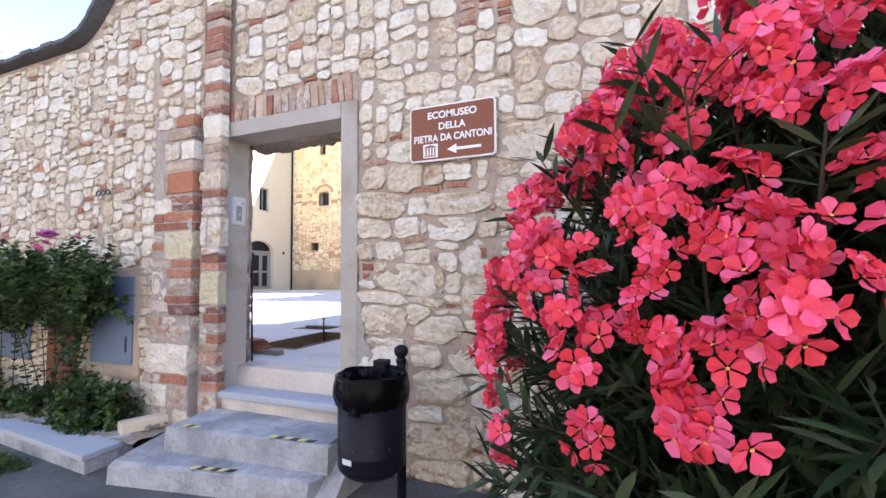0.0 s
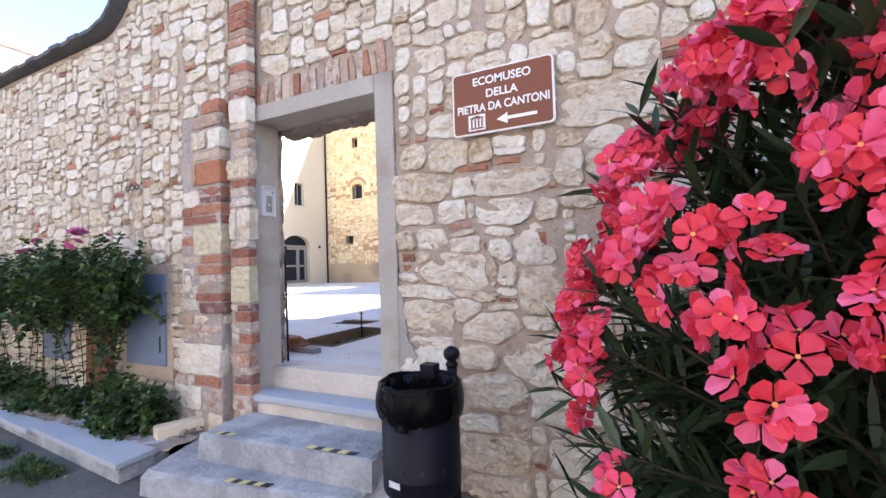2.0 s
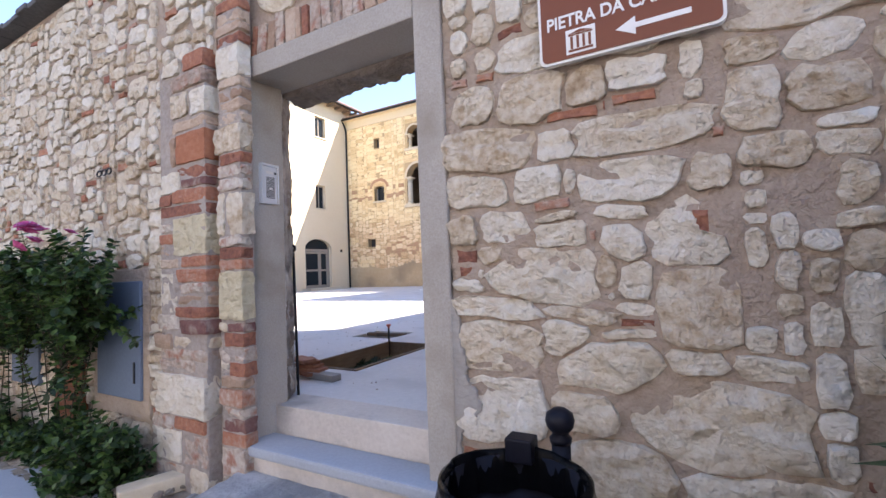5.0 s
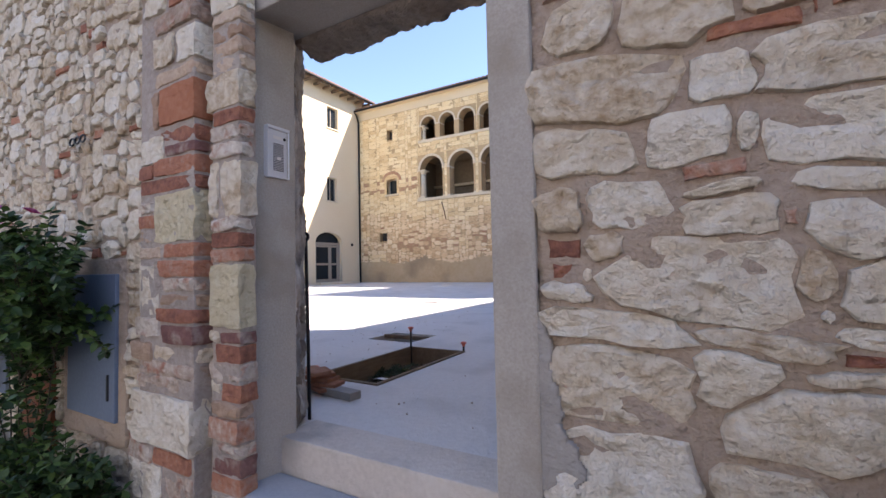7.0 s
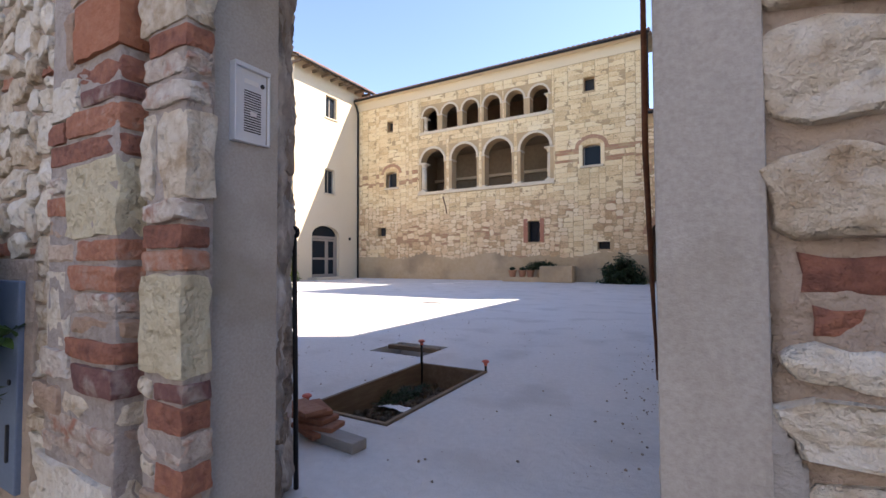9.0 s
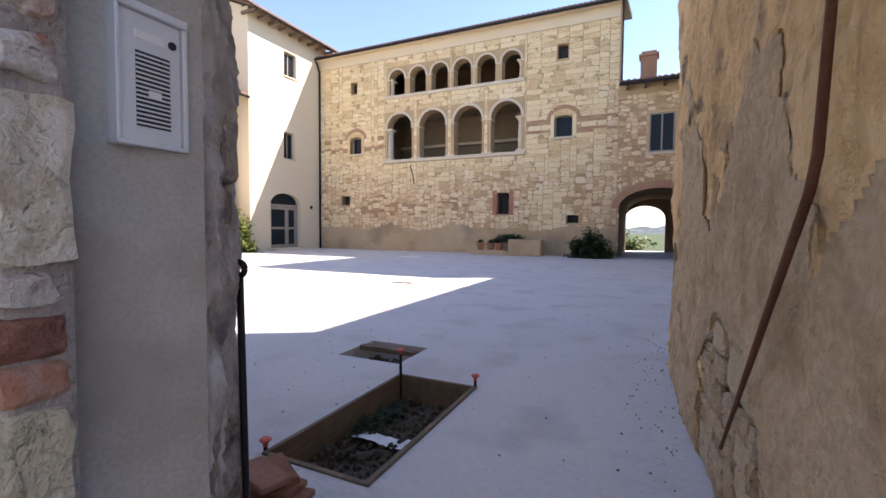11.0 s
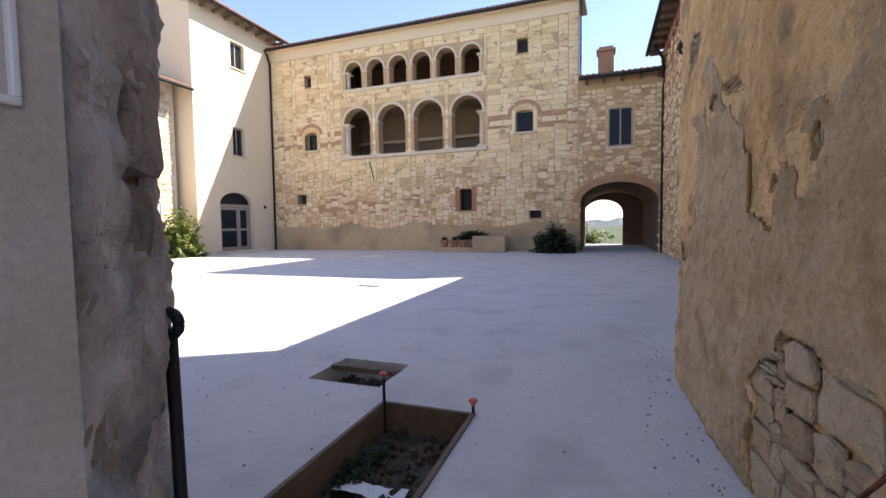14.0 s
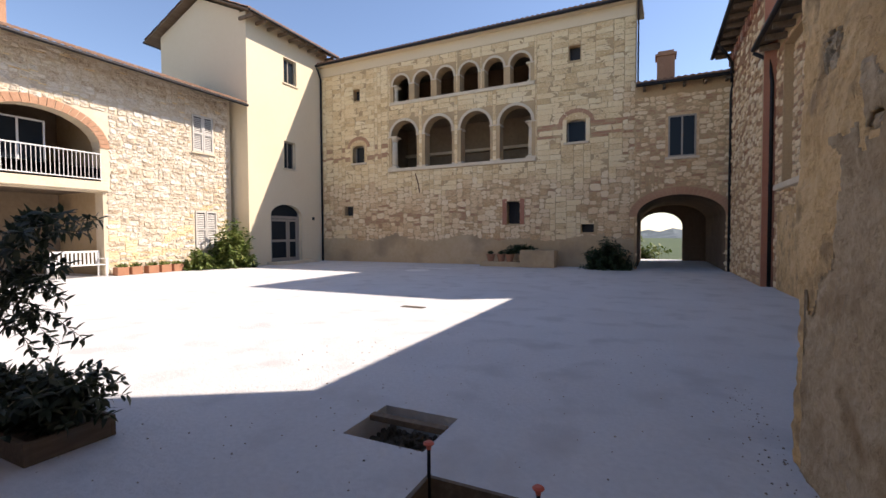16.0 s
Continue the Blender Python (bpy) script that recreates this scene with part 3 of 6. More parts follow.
def hewn(ring, proud, gap, rng, seed):
    """A rough-faced stone over an outline in x and z, its back at y = 0.012."""
    s, n = Shape(), len(ring)
    lean = (rng.uniform(-.25, .25), rng.uniform(-.3, .3))
    size = max(math.hypot(*p) for p in ring)
    amp = min(.026, .08 * size + .005)
    for scale, depth in ((1.0, -.012), (.995, .55), (.96, .86), (.84, .97), (.58, 1.0), (.3, 1.0)):
        for x, z in ring:
            ln = max(.01, math.hypot(x, z))
            k = scale * max(.3, 1 - gap / ln)
            px, pz = x * k, z * k
            y = -proud * depth if depth > 0 else .012
            if depth > .3:
                y -= (lean[0] * px + lean[1] * pz) * .35 * depth
                y -= amp * depth * (noise.noise((px * 9 + seed, pz * 16, seed)) + .6 * noise.noise((px * 26, pz * 40 + seed, seed)))
            s.v.append((px, min(y, .012), pz))
    s.v.append((0, -proud - amp * noise.noise((seed, seed, 1.0)), 0))
    for j in range(5):
        s.f += [(j * n + i, j * n + (i + 1) % n, (j + 1) * n + (i + 1) % n, (j + 1) * n + i) for i in range(n)]
    s.f += [(5 * n + i, 5 * n + (i + 1) % n, 6 * n) for i in range(n)]
    return s


def lay_rubble(stones, wall, m, mats, gap, proud, rng, most=298):
    """Sets hewn stones on a wall: the first ones as pieces, the others joined."""
    rest = {}
    for k, (cu, cz, ring, kind) in enumerate(stones):
        s = hewn(ring, proud * rng.uniform(.6, 1.3) * (.6 if kind == "brick" else 1), gap * rng.uniform(.3, 1.3), rng, rng.uniform(0, 90))
        at = m @ Matrix.Translation((cu, 0, cz))
        if k < most:
            ob = part("brick" if kind == "brick" else "stone", s, mats[kind][0], wall, "", True, 24)
            ob.matrix_basis = at
        else:
            rest.setdefault(mats[kind][1].name, (mats[kind][1], Shape()))[1].join(s, at)
    for mat, s in rest.values():
        tagged(part("masonry", s, mat, wall, "", True, 24), kind="stuff")


def loosen(rects, rng):
    """Gives packed stones a middle, a size, a tilt and a bulge of their own."""
    out = []
    for u0, z0, u1, z1, kind in rects:
        w, h = u1 - u0, z1 - z0
        if kind == "stone" and (min(w, h) < .04 or h > 1.9 * w):
            continue
        if kind == "block":
            out.append(((u0 + u1) / 2, (z0 + z1) / 2, w * .995, h * .995, rng.uniform(-.4, .4), 9, kind))
        elif kind == "brick":
            out.append(((u0 + u1) / 2, (z0 + z1) / 2, w * .96, h * .9, rng.uniform(-4, 4), 7, kind))
        else:
            out.append(((u0 + u1) / 2 + rng.uniform(-.07, .07) * w, (z0 + z1) / 2 + rng.uniform(-.1, .1) * h, w * rng.uniform(.82, 1.08), h * rng.uniform(.82, 1.1), rng.uniform(-13, 13), rng.uniform(2.2, 5.5), kind))
    return out


def quoin(w, d, h, rng, wear=.012, n=5):
    """A corner block with worn arrises: x from 0 to w, y from 0 to d, z from 0 to h."""
    bm = bmesh.new()
    bmesh.ops.create_cube(bm, size=2)
    bmesh.ops.subdivide_edges(bm, edges=bm.edges[:], cuts=n, use_grid_fill=True)
    o = rng.uniform(0, 60)
    r = min(.3, (wear * .7 + .002) / min(w, h) * 2)
    for v in bm.verts:
        p = v.co
        over = [max(0, abs(c) - (1 - r)) / r for c in p]
        k = math.sqrt(sum(c * c for c in over))
        if k > 1:
            p = Vector([math.copysign((1 - r) + r * over[a] / k, p[a]) if over[a] else p[a] for a in range(3)])
        q = Vector(((p.x + 1) * w / 2, (p.y + 1) * d / 2, (p.z + 1) * h / 2))
        lump = noise.noise_vector((q.x * 11 + o, q.y * 11, q.z * 14)) + .8 * noise.noise_vector((q.x * 29, q.y * 29 + o, q.z * 34))
        v.co = q + lump * wear
    bm.verts.index_update()
    s = Shape().add([v.co for v in bm.verts], [[v.index for v in f.verts] for f in bm.faces])
    bm.free()
    return s


# ---- ground ----
FLAT = pose(0, 0, 0, -90)
TURN_E = pose(0, 0, 0, 0, 0, 90)
TURN_W = pose(0, 0, 0, 0, 0, -90)
structure("ground", Shape().box(-1500, 1500, -1500, 1500, -3.0, -0.9), meadow, "rough green meadow round the village")
structure("road", Shape().box(-40, 30, -30, 3.0, -0.9, -0.62), asphalt, "worn grey dirt and asphalt lane before the wall")
PITS = [(-3.90, -3.22, 4.25, 5.68), (-4.72, -4.06, 5.92, 6.50)]
floor = structure("floor", sheet(-40, 8, 3.19, 31, 0.5, PITS, FLAT), court, "pale dusty concrete courtyard floor")
structure("floor_bed", Shape().box(-41, 8.5, 3.6, 32, -0.85, -0.51), soil, "dark soil under the courtyard floor")


def heap(x0, x1, y0, y1, z, lift, cell, seed, bow=0.0):
    """An uneven sheet of loose earth."""
    nx, ny = max(2, int((x1 - x0) / cell)), max(2, int((y1 - y0) / cell))
    vs = []
    for j in range(ny + 1):
        for i in range(nx + 1):
            x, y = x0 + (x1 - x0) * i / nx, y0 + (y1 - y0) * j / ny
            e = min(i, nx - i, j, ny - j) / 4
            vs.append((x, y, z + lift * noise.noise((x * 6 + seed, y * 6, 0)) + lift * 0.6 * noise.noise((x * 19, y * 19, seed)) + bow * min(1, e)))
    fs = [(j * (nx + 1) + i, j * (nx + 1) + i + 1, (j + 1) * (nx + 1) + i + 1, (j + 1) * (nx + 1) + i) for j in range(ny) for i in range(nx)]
    return Shape().add(vs, fs)


tagged(part("pit_soil", heap(-3.93, -3.19, 4.2, 5.72, -0.2, 0.05, 0.04, 3), soil), "dark clumped soil in the long planting pit", "soil", kind="stuff")
tagged(part("pit_soil", heap(-4.75, -4.03, 5.88, 6.54, -0.2, 0.06, 0.05, 8), soil), "dark rubble and soil in the small pit", "soil", kind="stuff")

# ---- wall towards the street ----
GATE = Matrix.Translation((0, 3.03, 0))
DOOR = (-3.31, -1.56, -0.9, 2.28)
gate_wall = structure("wall_street", sheet(-3.748, 5.0, -0.9, 7.0, 0.48, [DOOR], GATE), mortar, "tall rubble wall of pale limestone and old brick")
STONES_BY_JAMB = [
    (-1.345, 1.41, 0.43, 0.19, -5), (-1.41, 1.23, 0.29, 0.15, -8), (-1.12, 1.22, 0.18, 0.14, 5), (-1.475, 1.05, 0.15, 0.13, 1),
    (-1.29, 1.05, 0.22, 0.14, 3), (-1.03, 1.0, 0.2, 0.11, -3), (-1.12, 0.83, 0.5, 0.25, -5), (-1.33, 0.7, 0.38, 0.1, -3), (-0.97, 0.67, 0.28, 0.07, -14),
    (-1.335, 0.52, 0.38, 0.21, -6), (-1.03, 0.58, 0.18, 0.15, 8), (-1.345, 0.25, 0.42, 0.26, 4), (-0.98, 0.28, 0.24, 0.16, 8),
    (-1.34, 0.93, 0.11, 0.09, 8), (-1.14, 1.61, 0.28, 0.22, -6), (-1.4, 1.63, 0.2, 0.16, -12)]
STONES_BEYOND = [
    (-1.03, 1.38, 0.16, 0.12, 4), (-0.72, 1.38, 0.46, 0.15, 2), (-0.76, 1.2, 0.36, 0.16, -5), (-0.98, 1.22, 0.05, 0.1, -20),
    (-0.79, 0.95, 0.15, 0.14, 4), (-0.86, 0.84, 0.09, 0.14, -8), (-0.75, 0.8, 0.11, 0.13, 3), (-0.56, 0.98, 0.24, 0.23, -3),
    (-0.87, 0.47, 0.34, 0.2, 4), (-0.55, 0.69, 0.24, 0.28, 4), (-0.5, 0.28, 0.5, 0.3, 4), (-0.38, 0.02, 0.47, 0.2, 6),
    (-0.84, 0.05, 0.36, 0.22, 5), (-0.34, 1.43, 0.15, 0.21, -9), (-0.15, 1.42, 0.22, 0.15, -13), (-0.12, 1.79, 0.52, 0.25, -3)]
BRICKS = [(-1.06, 1.13, 0.17, 0.05, 4), (-1.47, 0.93, 0.12, 0.075, -2), (-1.475, 0.86, 0.08, 0.06, -6), (-1.47, 1.75, 0.09, 0.045, -4),
          (-1.34, 1.75, 0.1, 0.045, -4), (-0.96, 1.5, 0.23, 0.05, -2), (-0.72, 1.52, 0.18, 0.05, -2), (-0.52, 1.0, 0.06, 0.12, 0)]


def gate_free(u, z):
    if DOOR[0] - .02 < u < DOOR[1] + .02 and z < 2.52:
        return False
    if u < -2.87:
        return False
    return not any(abs(u - a) < w / 2 + .012 and abs(z - b) < h / 2 + .012 for a, b, w, h, tilt in STONES_BY_JAMB + STONES_BEYOND + BRICKS)


def gate_size(u, z, r):
    if 2.62 < z < 2.95 and -0.75 < u < 0.1:
        return r.uniform(.2, .28), r.uniform(.05, .07), "brick"
    q = r.random()
    if q < .12:
        return r.uniform(.12, .25), r.uniform(.045, .065), "brick"
    if q < .36:
        return r.uniform(.08, .17), r.uniform(.06, .11), "stone"
    if q < .72:
        return r.uniform(.18, .34), r.uniform(.1, .17), "stone"
    return r.uniform(.3, .52), r.uniform(.15, .24), "stone"


srng = random.Random(11)
MATS = {"stone": (stone, stone_far), "brick": (brick, brick_far), "block": (ashlar, ashlar_far)}
fill = [(a, b, w * 1.07, h * 1.07, e, srng.uniform(3, 6), "stone") for a, b, w, h, e in STONES_BY_JAMB + STONES_BEYOND] + [(*q, 8, "brick") for q in BRICKS]
fill += loosen(pack(-3.74, 3.6, -0.62, 4.6, 0.02, gate_size, gate_free, srng), srng)
fill = sorted(fill, key=lambda q: abs(q[0] + 0.9) + 0.7 * abs(q[1] - 0.9))
lay_rubble(bedded(fill, (-3.9, 3.7, -0.62, 4.7), 0.008, srng), gate_wall, GATE, MATS, 0.008, 0.026, srng)

# soldier course over the lintel
u = -2.96
while u < -1.62:
    w = srng.uniform(.05, .1)
    s = Shape().box(-w / 2 + .006, w / 2 - .006, -srng.uniform(.012, .024), 0.02, 0, srng.uniform(.17, .26), 0.008)
    ob = part("brick", s, srng.choice((brick, dusty_brick, dusty_brick, pale_rubble, pale_rubble)), gate_wall, "", False)
    ob.matrix_basis = pose(u + w / 2, 3.03, 2.292, 0, srng.uniform(-5, 5) - (u + 2.3) * 8, 0)
    u += w

# left part of the wall, with its rising coping
LEFT = Matrix.Translation((0, 2.92, 0))


def coping_height(x):
    e = min(1, max(0, (x + 5.1) / 1.6))
    return 3.4 + 1.3 * e * e * (3 - 2 * e)


profile = [(-16, -0.9), (-3.75, -0.9), (-3.75, 2.34), (-3.165, 2.34), (-3.165, 4.72), (-3.75, 4.7)] + [(-3.98 - k * 0.1, coping_height(-3.98 - k * 0.1)) for k in range(17)] + [(-16, 3.4)]
left_wall = structure("wall_street_left", Shape().prism(profile, 0, 0.5, LEFT), mortar, "lower rubble garden wall with a curved top")


def left_size(u, z, r):
    q = r.random()
    if q < .06:
        return r.uniform(.1, .2), r.uniform(.05, .07), "brick"
    if q < .6:
        return r.uniform(.11, .24), r.uniform(.06, .12), "stone"
    return r.uniform(.22, .4), r.uniform(.11, .19), "stone"


fill = pack(-9.5, -3.17, -0.4, 4.65, 0.025, left_size, lambda u, z: (u < -3.76 or z > 2.37) and z < coping_height(u) - .06 and not (-4.78 < u < -3.96 and -.1 < z < .98), srng)
fill = sorted(loosen(fill, srng), key=lambda q: abs(q[0] + 4.2) + 0.7 * abs(q[1] - 1.3))
lay_rubble(bedded(fill, (-9.5, -3.16, -0.4, 4.7), 0.01, srng), left_wall, LEFT, MATS, 0.010, 0.03, srng)
cop = Shape()
for k in range(60):
    x = -15.9 + k * 0.2
    if x > -4.05:
        break
    z0, z1 = coping_height(x), coping_height(x + .2)
    w = srng.uniform(.0, .03)
    half = math.hypot(.2, z1 - z0) / 2 + .008
    cop.box(-half, half, -0.14 - w, 0.6, 0, 0.05, 0.012, LEFT @ pose(x + .1, 0, (z0 + z1) / 2 + srng.uniform(0, .012), 0, -math.degrees(math.atan2(z1 - z0, .2)), 0))
tagged(part("coping", cop, slate, left_wall, "dark weathered stone coping"), kind="stuff")

# brick and stone quoin piers left of the gate: bottom, height, start and end across, kind
PIER = [
    (2.26, .11, .55, 1, "brick"), (2.26, .1, .1, .5, "stone"), (2.14, .1, .3, 1, "pale"), (1.96, .16, .3, .66, "stone"), (1.95, .17, .7, 1.02, "stone"),
    (1.86, .07, .3, 1, "dusty"), (1.64, .2, .42, 1, "orange"), (1.63, .2, .28, .4, "dusty"), (1.545, .08, .4, 1, "brick"), (1.48, .058, .5, 1.01, "dark"),
    (1.46, .14, .06, .46, "stone"), (1.385, .09, .3, 1, "brick"), (1.38, .075, .02, .28, "brick"), (1.3, .075, .02, 1, "brick"), (1.035, .25, .33, 1, "cream"),
    (1.2, .06, .02, .29, "pale"), (1.12, .07, .0, .3, "brick"), (1.04, .07, .02, .29, "dusty"), (.955, .07, .0, .46, "dusty"), (.955, .07, .48, 1, "brick"),
    (.86, .085, .4, 1, "brick"), (.66, .265, .0, .37, "stone"), (.785, .065, .42, .98, "pale"), (.71, .065, .4, 1, "dusty"), (.63, .07, .36, 1, "brick"),
    (.55, .1, -.05, .42, "pale"), (.52, .095, .46, 1, "dark"), (.43, .085, .3, 1, "stone"), (.42, .1, -.1, .27, "dusty"), (.35, .075, -.02, .98, "pale"),
    (.27, .075, -.05, .8, "pale"), (.0, .26, -.1, .98, "stone"), (-.09, .08, .3, .95, "brick"), (-.1, .09, -.18, .28, "pale"), (-.3, .2, -.1, .45, "stone"),
    (-.3, .19, .48, .97, "pale"), (-.52, .2, -.1, .6, "pale"), (-.52, .2, .62, .97, "stone")]
STRIP = [
    (2.13, .2, .05, 1, "stone"), (2.065, .064, .1, 1, "dusty"), (1.99, .068, .08, 1, "dusty"), (1.912, .07, .08, 1, "dusty"), (1.838, .066, .08, 1, "dusty"),
    (1.66, .165, -.12, 1, "stone"), (1.585, .065, .1, 1, "brick"), (1.505, .07, .02, 1, "pale"), (1.42, .075, .02, 1, "pale"), (1.14, .27, -.05, .28, "stone"),
    (1.14, .265, .34, 1, "stone"), (1.072, .06, .0, 1, "pale"), (.995, .07, .08, 1, "brick"), (.925, .062, .04, 1, "brick"), (.62, .295, .03, 1, "cream"),
    (.545, .055, .0, .3, "stone"), (.545, .055, .34, 1, "dark"), (.46, .08, .2, 1, "brick"), (.37, .085, -.05, 1, "pale"), (.29, .075, .0, .36, "stone"),
    (.28, .085, .4, 1, "brick"), (.21, .065, .05, 1, "dusty"), (.1, .1, .0, 1, "brick"), (.03, .065, .1, 1, "pale"), (-.06, .085, .05, 1, "dark"),
    (-.14, .078, .05, 1, "brick"), (-.32, .17, .05, 1, "pale"), (-.52, .19, .0, 1, "stone")]
QUOINS = {"stone": stone, "pale": pale_rubble, "cream": cream_stone, "brick": brick, "dusty": dusty_brick, "orange": orange_brick, "dark": dark_brick}
r = random.Random(12)
z = 2.345
while z < 4.7:
    kind = r.choice(("brick", "dusty", "dusty", "brick", "stone"))
    h = r.uniform(.14, .22) if kind == "stone" else r.uniform(.06, .075)
    STRIP.append((z, h, r.uniform(-.05, .1), 1, kind))
    z += h + .008
for name, x0, x1, y0, top, back, courses in (("pier", -3.735, -3.205, 2.853, 2.35, 2.985, PIER), ("quoin_strip", -3.142, -2.912, 2.892, 4.8, 2.985, STRIP)):
    body = structure(name, Shape().box(x0 + .012, x1 - .012, y0 + .011, 2.995, -0.6, top, .01), pier_mortar, "pier of alternating brick and white stone")
    for z, h, a, b, kind in courses:
        a, b = x0 + (x1 - x0) * a, x0 + (x1 - x0) * b
        wear = .006 if kind in ("brick", "orange", "dark") else .011
        s = quoin(b - a, back - y0, h, r, wear)
        ob = part("stone" if kind in ("stone", "pale", "cream") else "brick", s, QUOINS[kind], body, "", True, 22)
        ob.matrix_basis = pose(a, y0 + r.uniform(-.006, .01), z, 0, r.uniform(-1.5, 1.5), r.uniform(-2, 2))
structure("pier_joint", Shape().box(-3.235, -2.99, 2.955, 3.02, -0.6, 2.4), pier_mortar, "rough mortar in the hollow between the piers")

# concrete frame of the gate
jamb = Shape().prism([(-3.07, 2.99), (-2.985, 2.99), (-2.94, 3.24), (-3.07, 3.24)][::-1], -2.16, 0.2, FLAT)
structure("gate_jamb", jamb, concrete, "smooth grey concrete gate jamb")
structure("gate_jamb", Shape().box(-1.712, -1.556, 3.004, 3.30, -0.3, 2.29, 0.012), concrete, "grey concrete gate jamb with a patched foot")
structure("gate_lintel", Shape().box(-3.06, -1.715, 3.004, 3.30, 2.152, 2.29, 0.010), concrete, "grey concrete gate lintel")


def ragged(u0, u1, z0, z1, cell, depth, amp, seed, m, keep=None, drop=0.05, wave=3.0):
    """A lumpy skin of plaster in x and z; keep() leaves ragged holes, whose rims fall back by drop."""
    s = Shape()
    nu, nz = int((u1 - u0) / cell), int((z1 - z0) / cell)
    idx = {}

    def vert(i, j, back=False):
        key = (i, j, back)
        if key not in idx:
            u, z = u0 + (u1 - u0) * i / nu, z0 + (z1 - z0) * j / nz
            y = -depth - amp * (noise.noise((u * wave + seed, z * wave, 0.3)) + 0.45 * noise.noise((u * wave * 3.1, z * wave * 3.1, seed)) + 0.42 * noise.noise((u * wave * 9, z * wave * 9, seed)))
            idx[key] = len(s.v)
            s.v.append(tuple(m @ Vector((u, drop if back else y, z))))
        return idx[key]
    solid = [[keep is None or keep(u0 + (i + .5) * cell, z0 + (j + .5) * cell) for i in range(nu)] for j in range(nz)]
    for j in range(nz):
        for i in range(nu):
            if not solid[j][i]:
                continue
            s.f.append((vert(i, j), vert(i + 1, j), vert(i + 1, j + 1), vert(i, j + 1)))
            for di, dj, a, b in ((-1, 0, (i, j + 1), (i, j)), (1, 0, (i + 1, j), (i + 1, j + 1)), (0, -1, (i, j), (i + 1, j)), (0, 1, (i + 1, j + 1), (i, j + 1))):
                p, q = i + di, j + dj
                if p < 0 or q < 0 or p >= nu or q >= nz or not solid[q][p]:
                    s.f.append((vert(*a), vert(*a, True), vert(*b, True), vert(*b)))
    return s


# broken inner reveals
REV_L = Matrix.Translation((-2.978, 3.228, 0)) @ pose(0, 0, 0, 0, 0, 40) @ TURN_E
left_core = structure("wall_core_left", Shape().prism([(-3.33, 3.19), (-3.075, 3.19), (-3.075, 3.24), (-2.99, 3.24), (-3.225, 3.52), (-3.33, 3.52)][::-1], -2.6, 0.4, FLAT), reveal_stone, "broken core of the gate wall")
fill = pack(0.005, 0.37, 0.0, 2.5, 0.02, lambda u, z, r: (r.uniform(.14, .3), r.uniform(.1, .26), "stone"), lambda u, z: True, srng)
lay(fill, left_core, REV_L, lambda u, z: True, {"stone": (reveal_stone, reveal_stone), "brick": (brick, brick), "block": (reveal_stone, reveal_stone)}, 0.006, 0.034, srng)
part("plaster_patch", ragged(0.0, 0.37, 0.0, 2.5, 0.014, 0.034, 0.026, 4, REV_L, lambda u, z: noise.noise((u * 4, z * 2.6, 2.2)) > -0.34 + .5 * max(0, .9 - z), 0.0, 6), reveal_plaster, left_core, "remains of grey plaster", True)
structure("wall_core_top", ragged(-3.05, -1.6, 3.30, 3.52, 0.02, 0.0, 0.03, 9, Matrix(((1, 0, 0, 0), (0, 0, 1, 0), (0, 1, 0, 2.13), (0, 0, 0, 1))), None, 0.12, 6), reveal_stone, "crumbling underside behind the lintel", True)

# plastered wall beside the passage
ang = math.degrees(math.atan2(-1.89 + 1.705, 6.78 - 3.28))
RIGHT = Matrix.Translation((-1.705, 3.28, 0)) @ pose(0, 0, 0, 0, 0, -ang) @ TURN_W @ Matrix.Scale(1, 4)
near_block = structure("wall_passage", Shape().prism([(-3.50, -0.4), (0.0, -0.4), (0.0, 6.5), (-3.50, 6.5)], 0.045, 0.9, RIGHT), old_plaster, "old rubble wall under peeling plaster")


GOUGES = [(1.46, 1.5, .03, .07), (1.82, 1.38, .045, .045), (2.62, 1.92, .06, .05), (0.9, 2.3, .03, .14), (3.1, 2.4, .06, .1), (0.5, 1.2, .03, .06)]


def plaster_kept(u, z):
    y = -u
    e = ((y - 1.45) / 0.62) ** 2 + ((z - 0.28) / 0.52) ** 2
    if e + 0.55 * noise.noise((u * 4, z * 4, 1.0)) < 1:
        return False
    for gy, gz, gw, gh in GOUGES:
        if ((y - gy) / gw) ** 2 + ((z - gz) / gh) ** 2 + 0.8 * noise.noise((u * 9, z * 9, 4.0)) < 1:
            return False
    return not (abs(y - 2.35 - (z - 1.95) * 0.8) < 0.10 and abs(z - 1.93) < 0.05)


skin = ragged(-3.52, 0.0, -0.05, 3.4, 0.02, 0.0, 0.03, 2, RIGHT, plaster_kept, 0.035, 2.2)
part("plaster_skin", skin, old_plaster, near_block, "peeling ochre and grey plaster", True)
part("plaster_upper", ragged(-3.52, 0.0, 3.4, 6.5, 0.1, 0.0, 0.03, 2, RIGHT, None, 0.05, 1.7), old_plaster, near_block, "", True)
fill = pack(-3.45, -0.1, 0.0, 3.4, 0.025, lambda u, z, r: (r.uniform(.14, .42), r.uniform(.06, .2), "stone"), lambda u, z: not plaster_kept(u, z) or not plaster_kept(u + .06, z) or not plaster_kept(u - .06, z), srng)
lay(fill, near_block, RIGHT @ Matrix.Translation((0, 0.03, 0)), lambda u, z: True, {"stone": (patch_stone, patch_stone)}, 0.004, 0.03, srng)
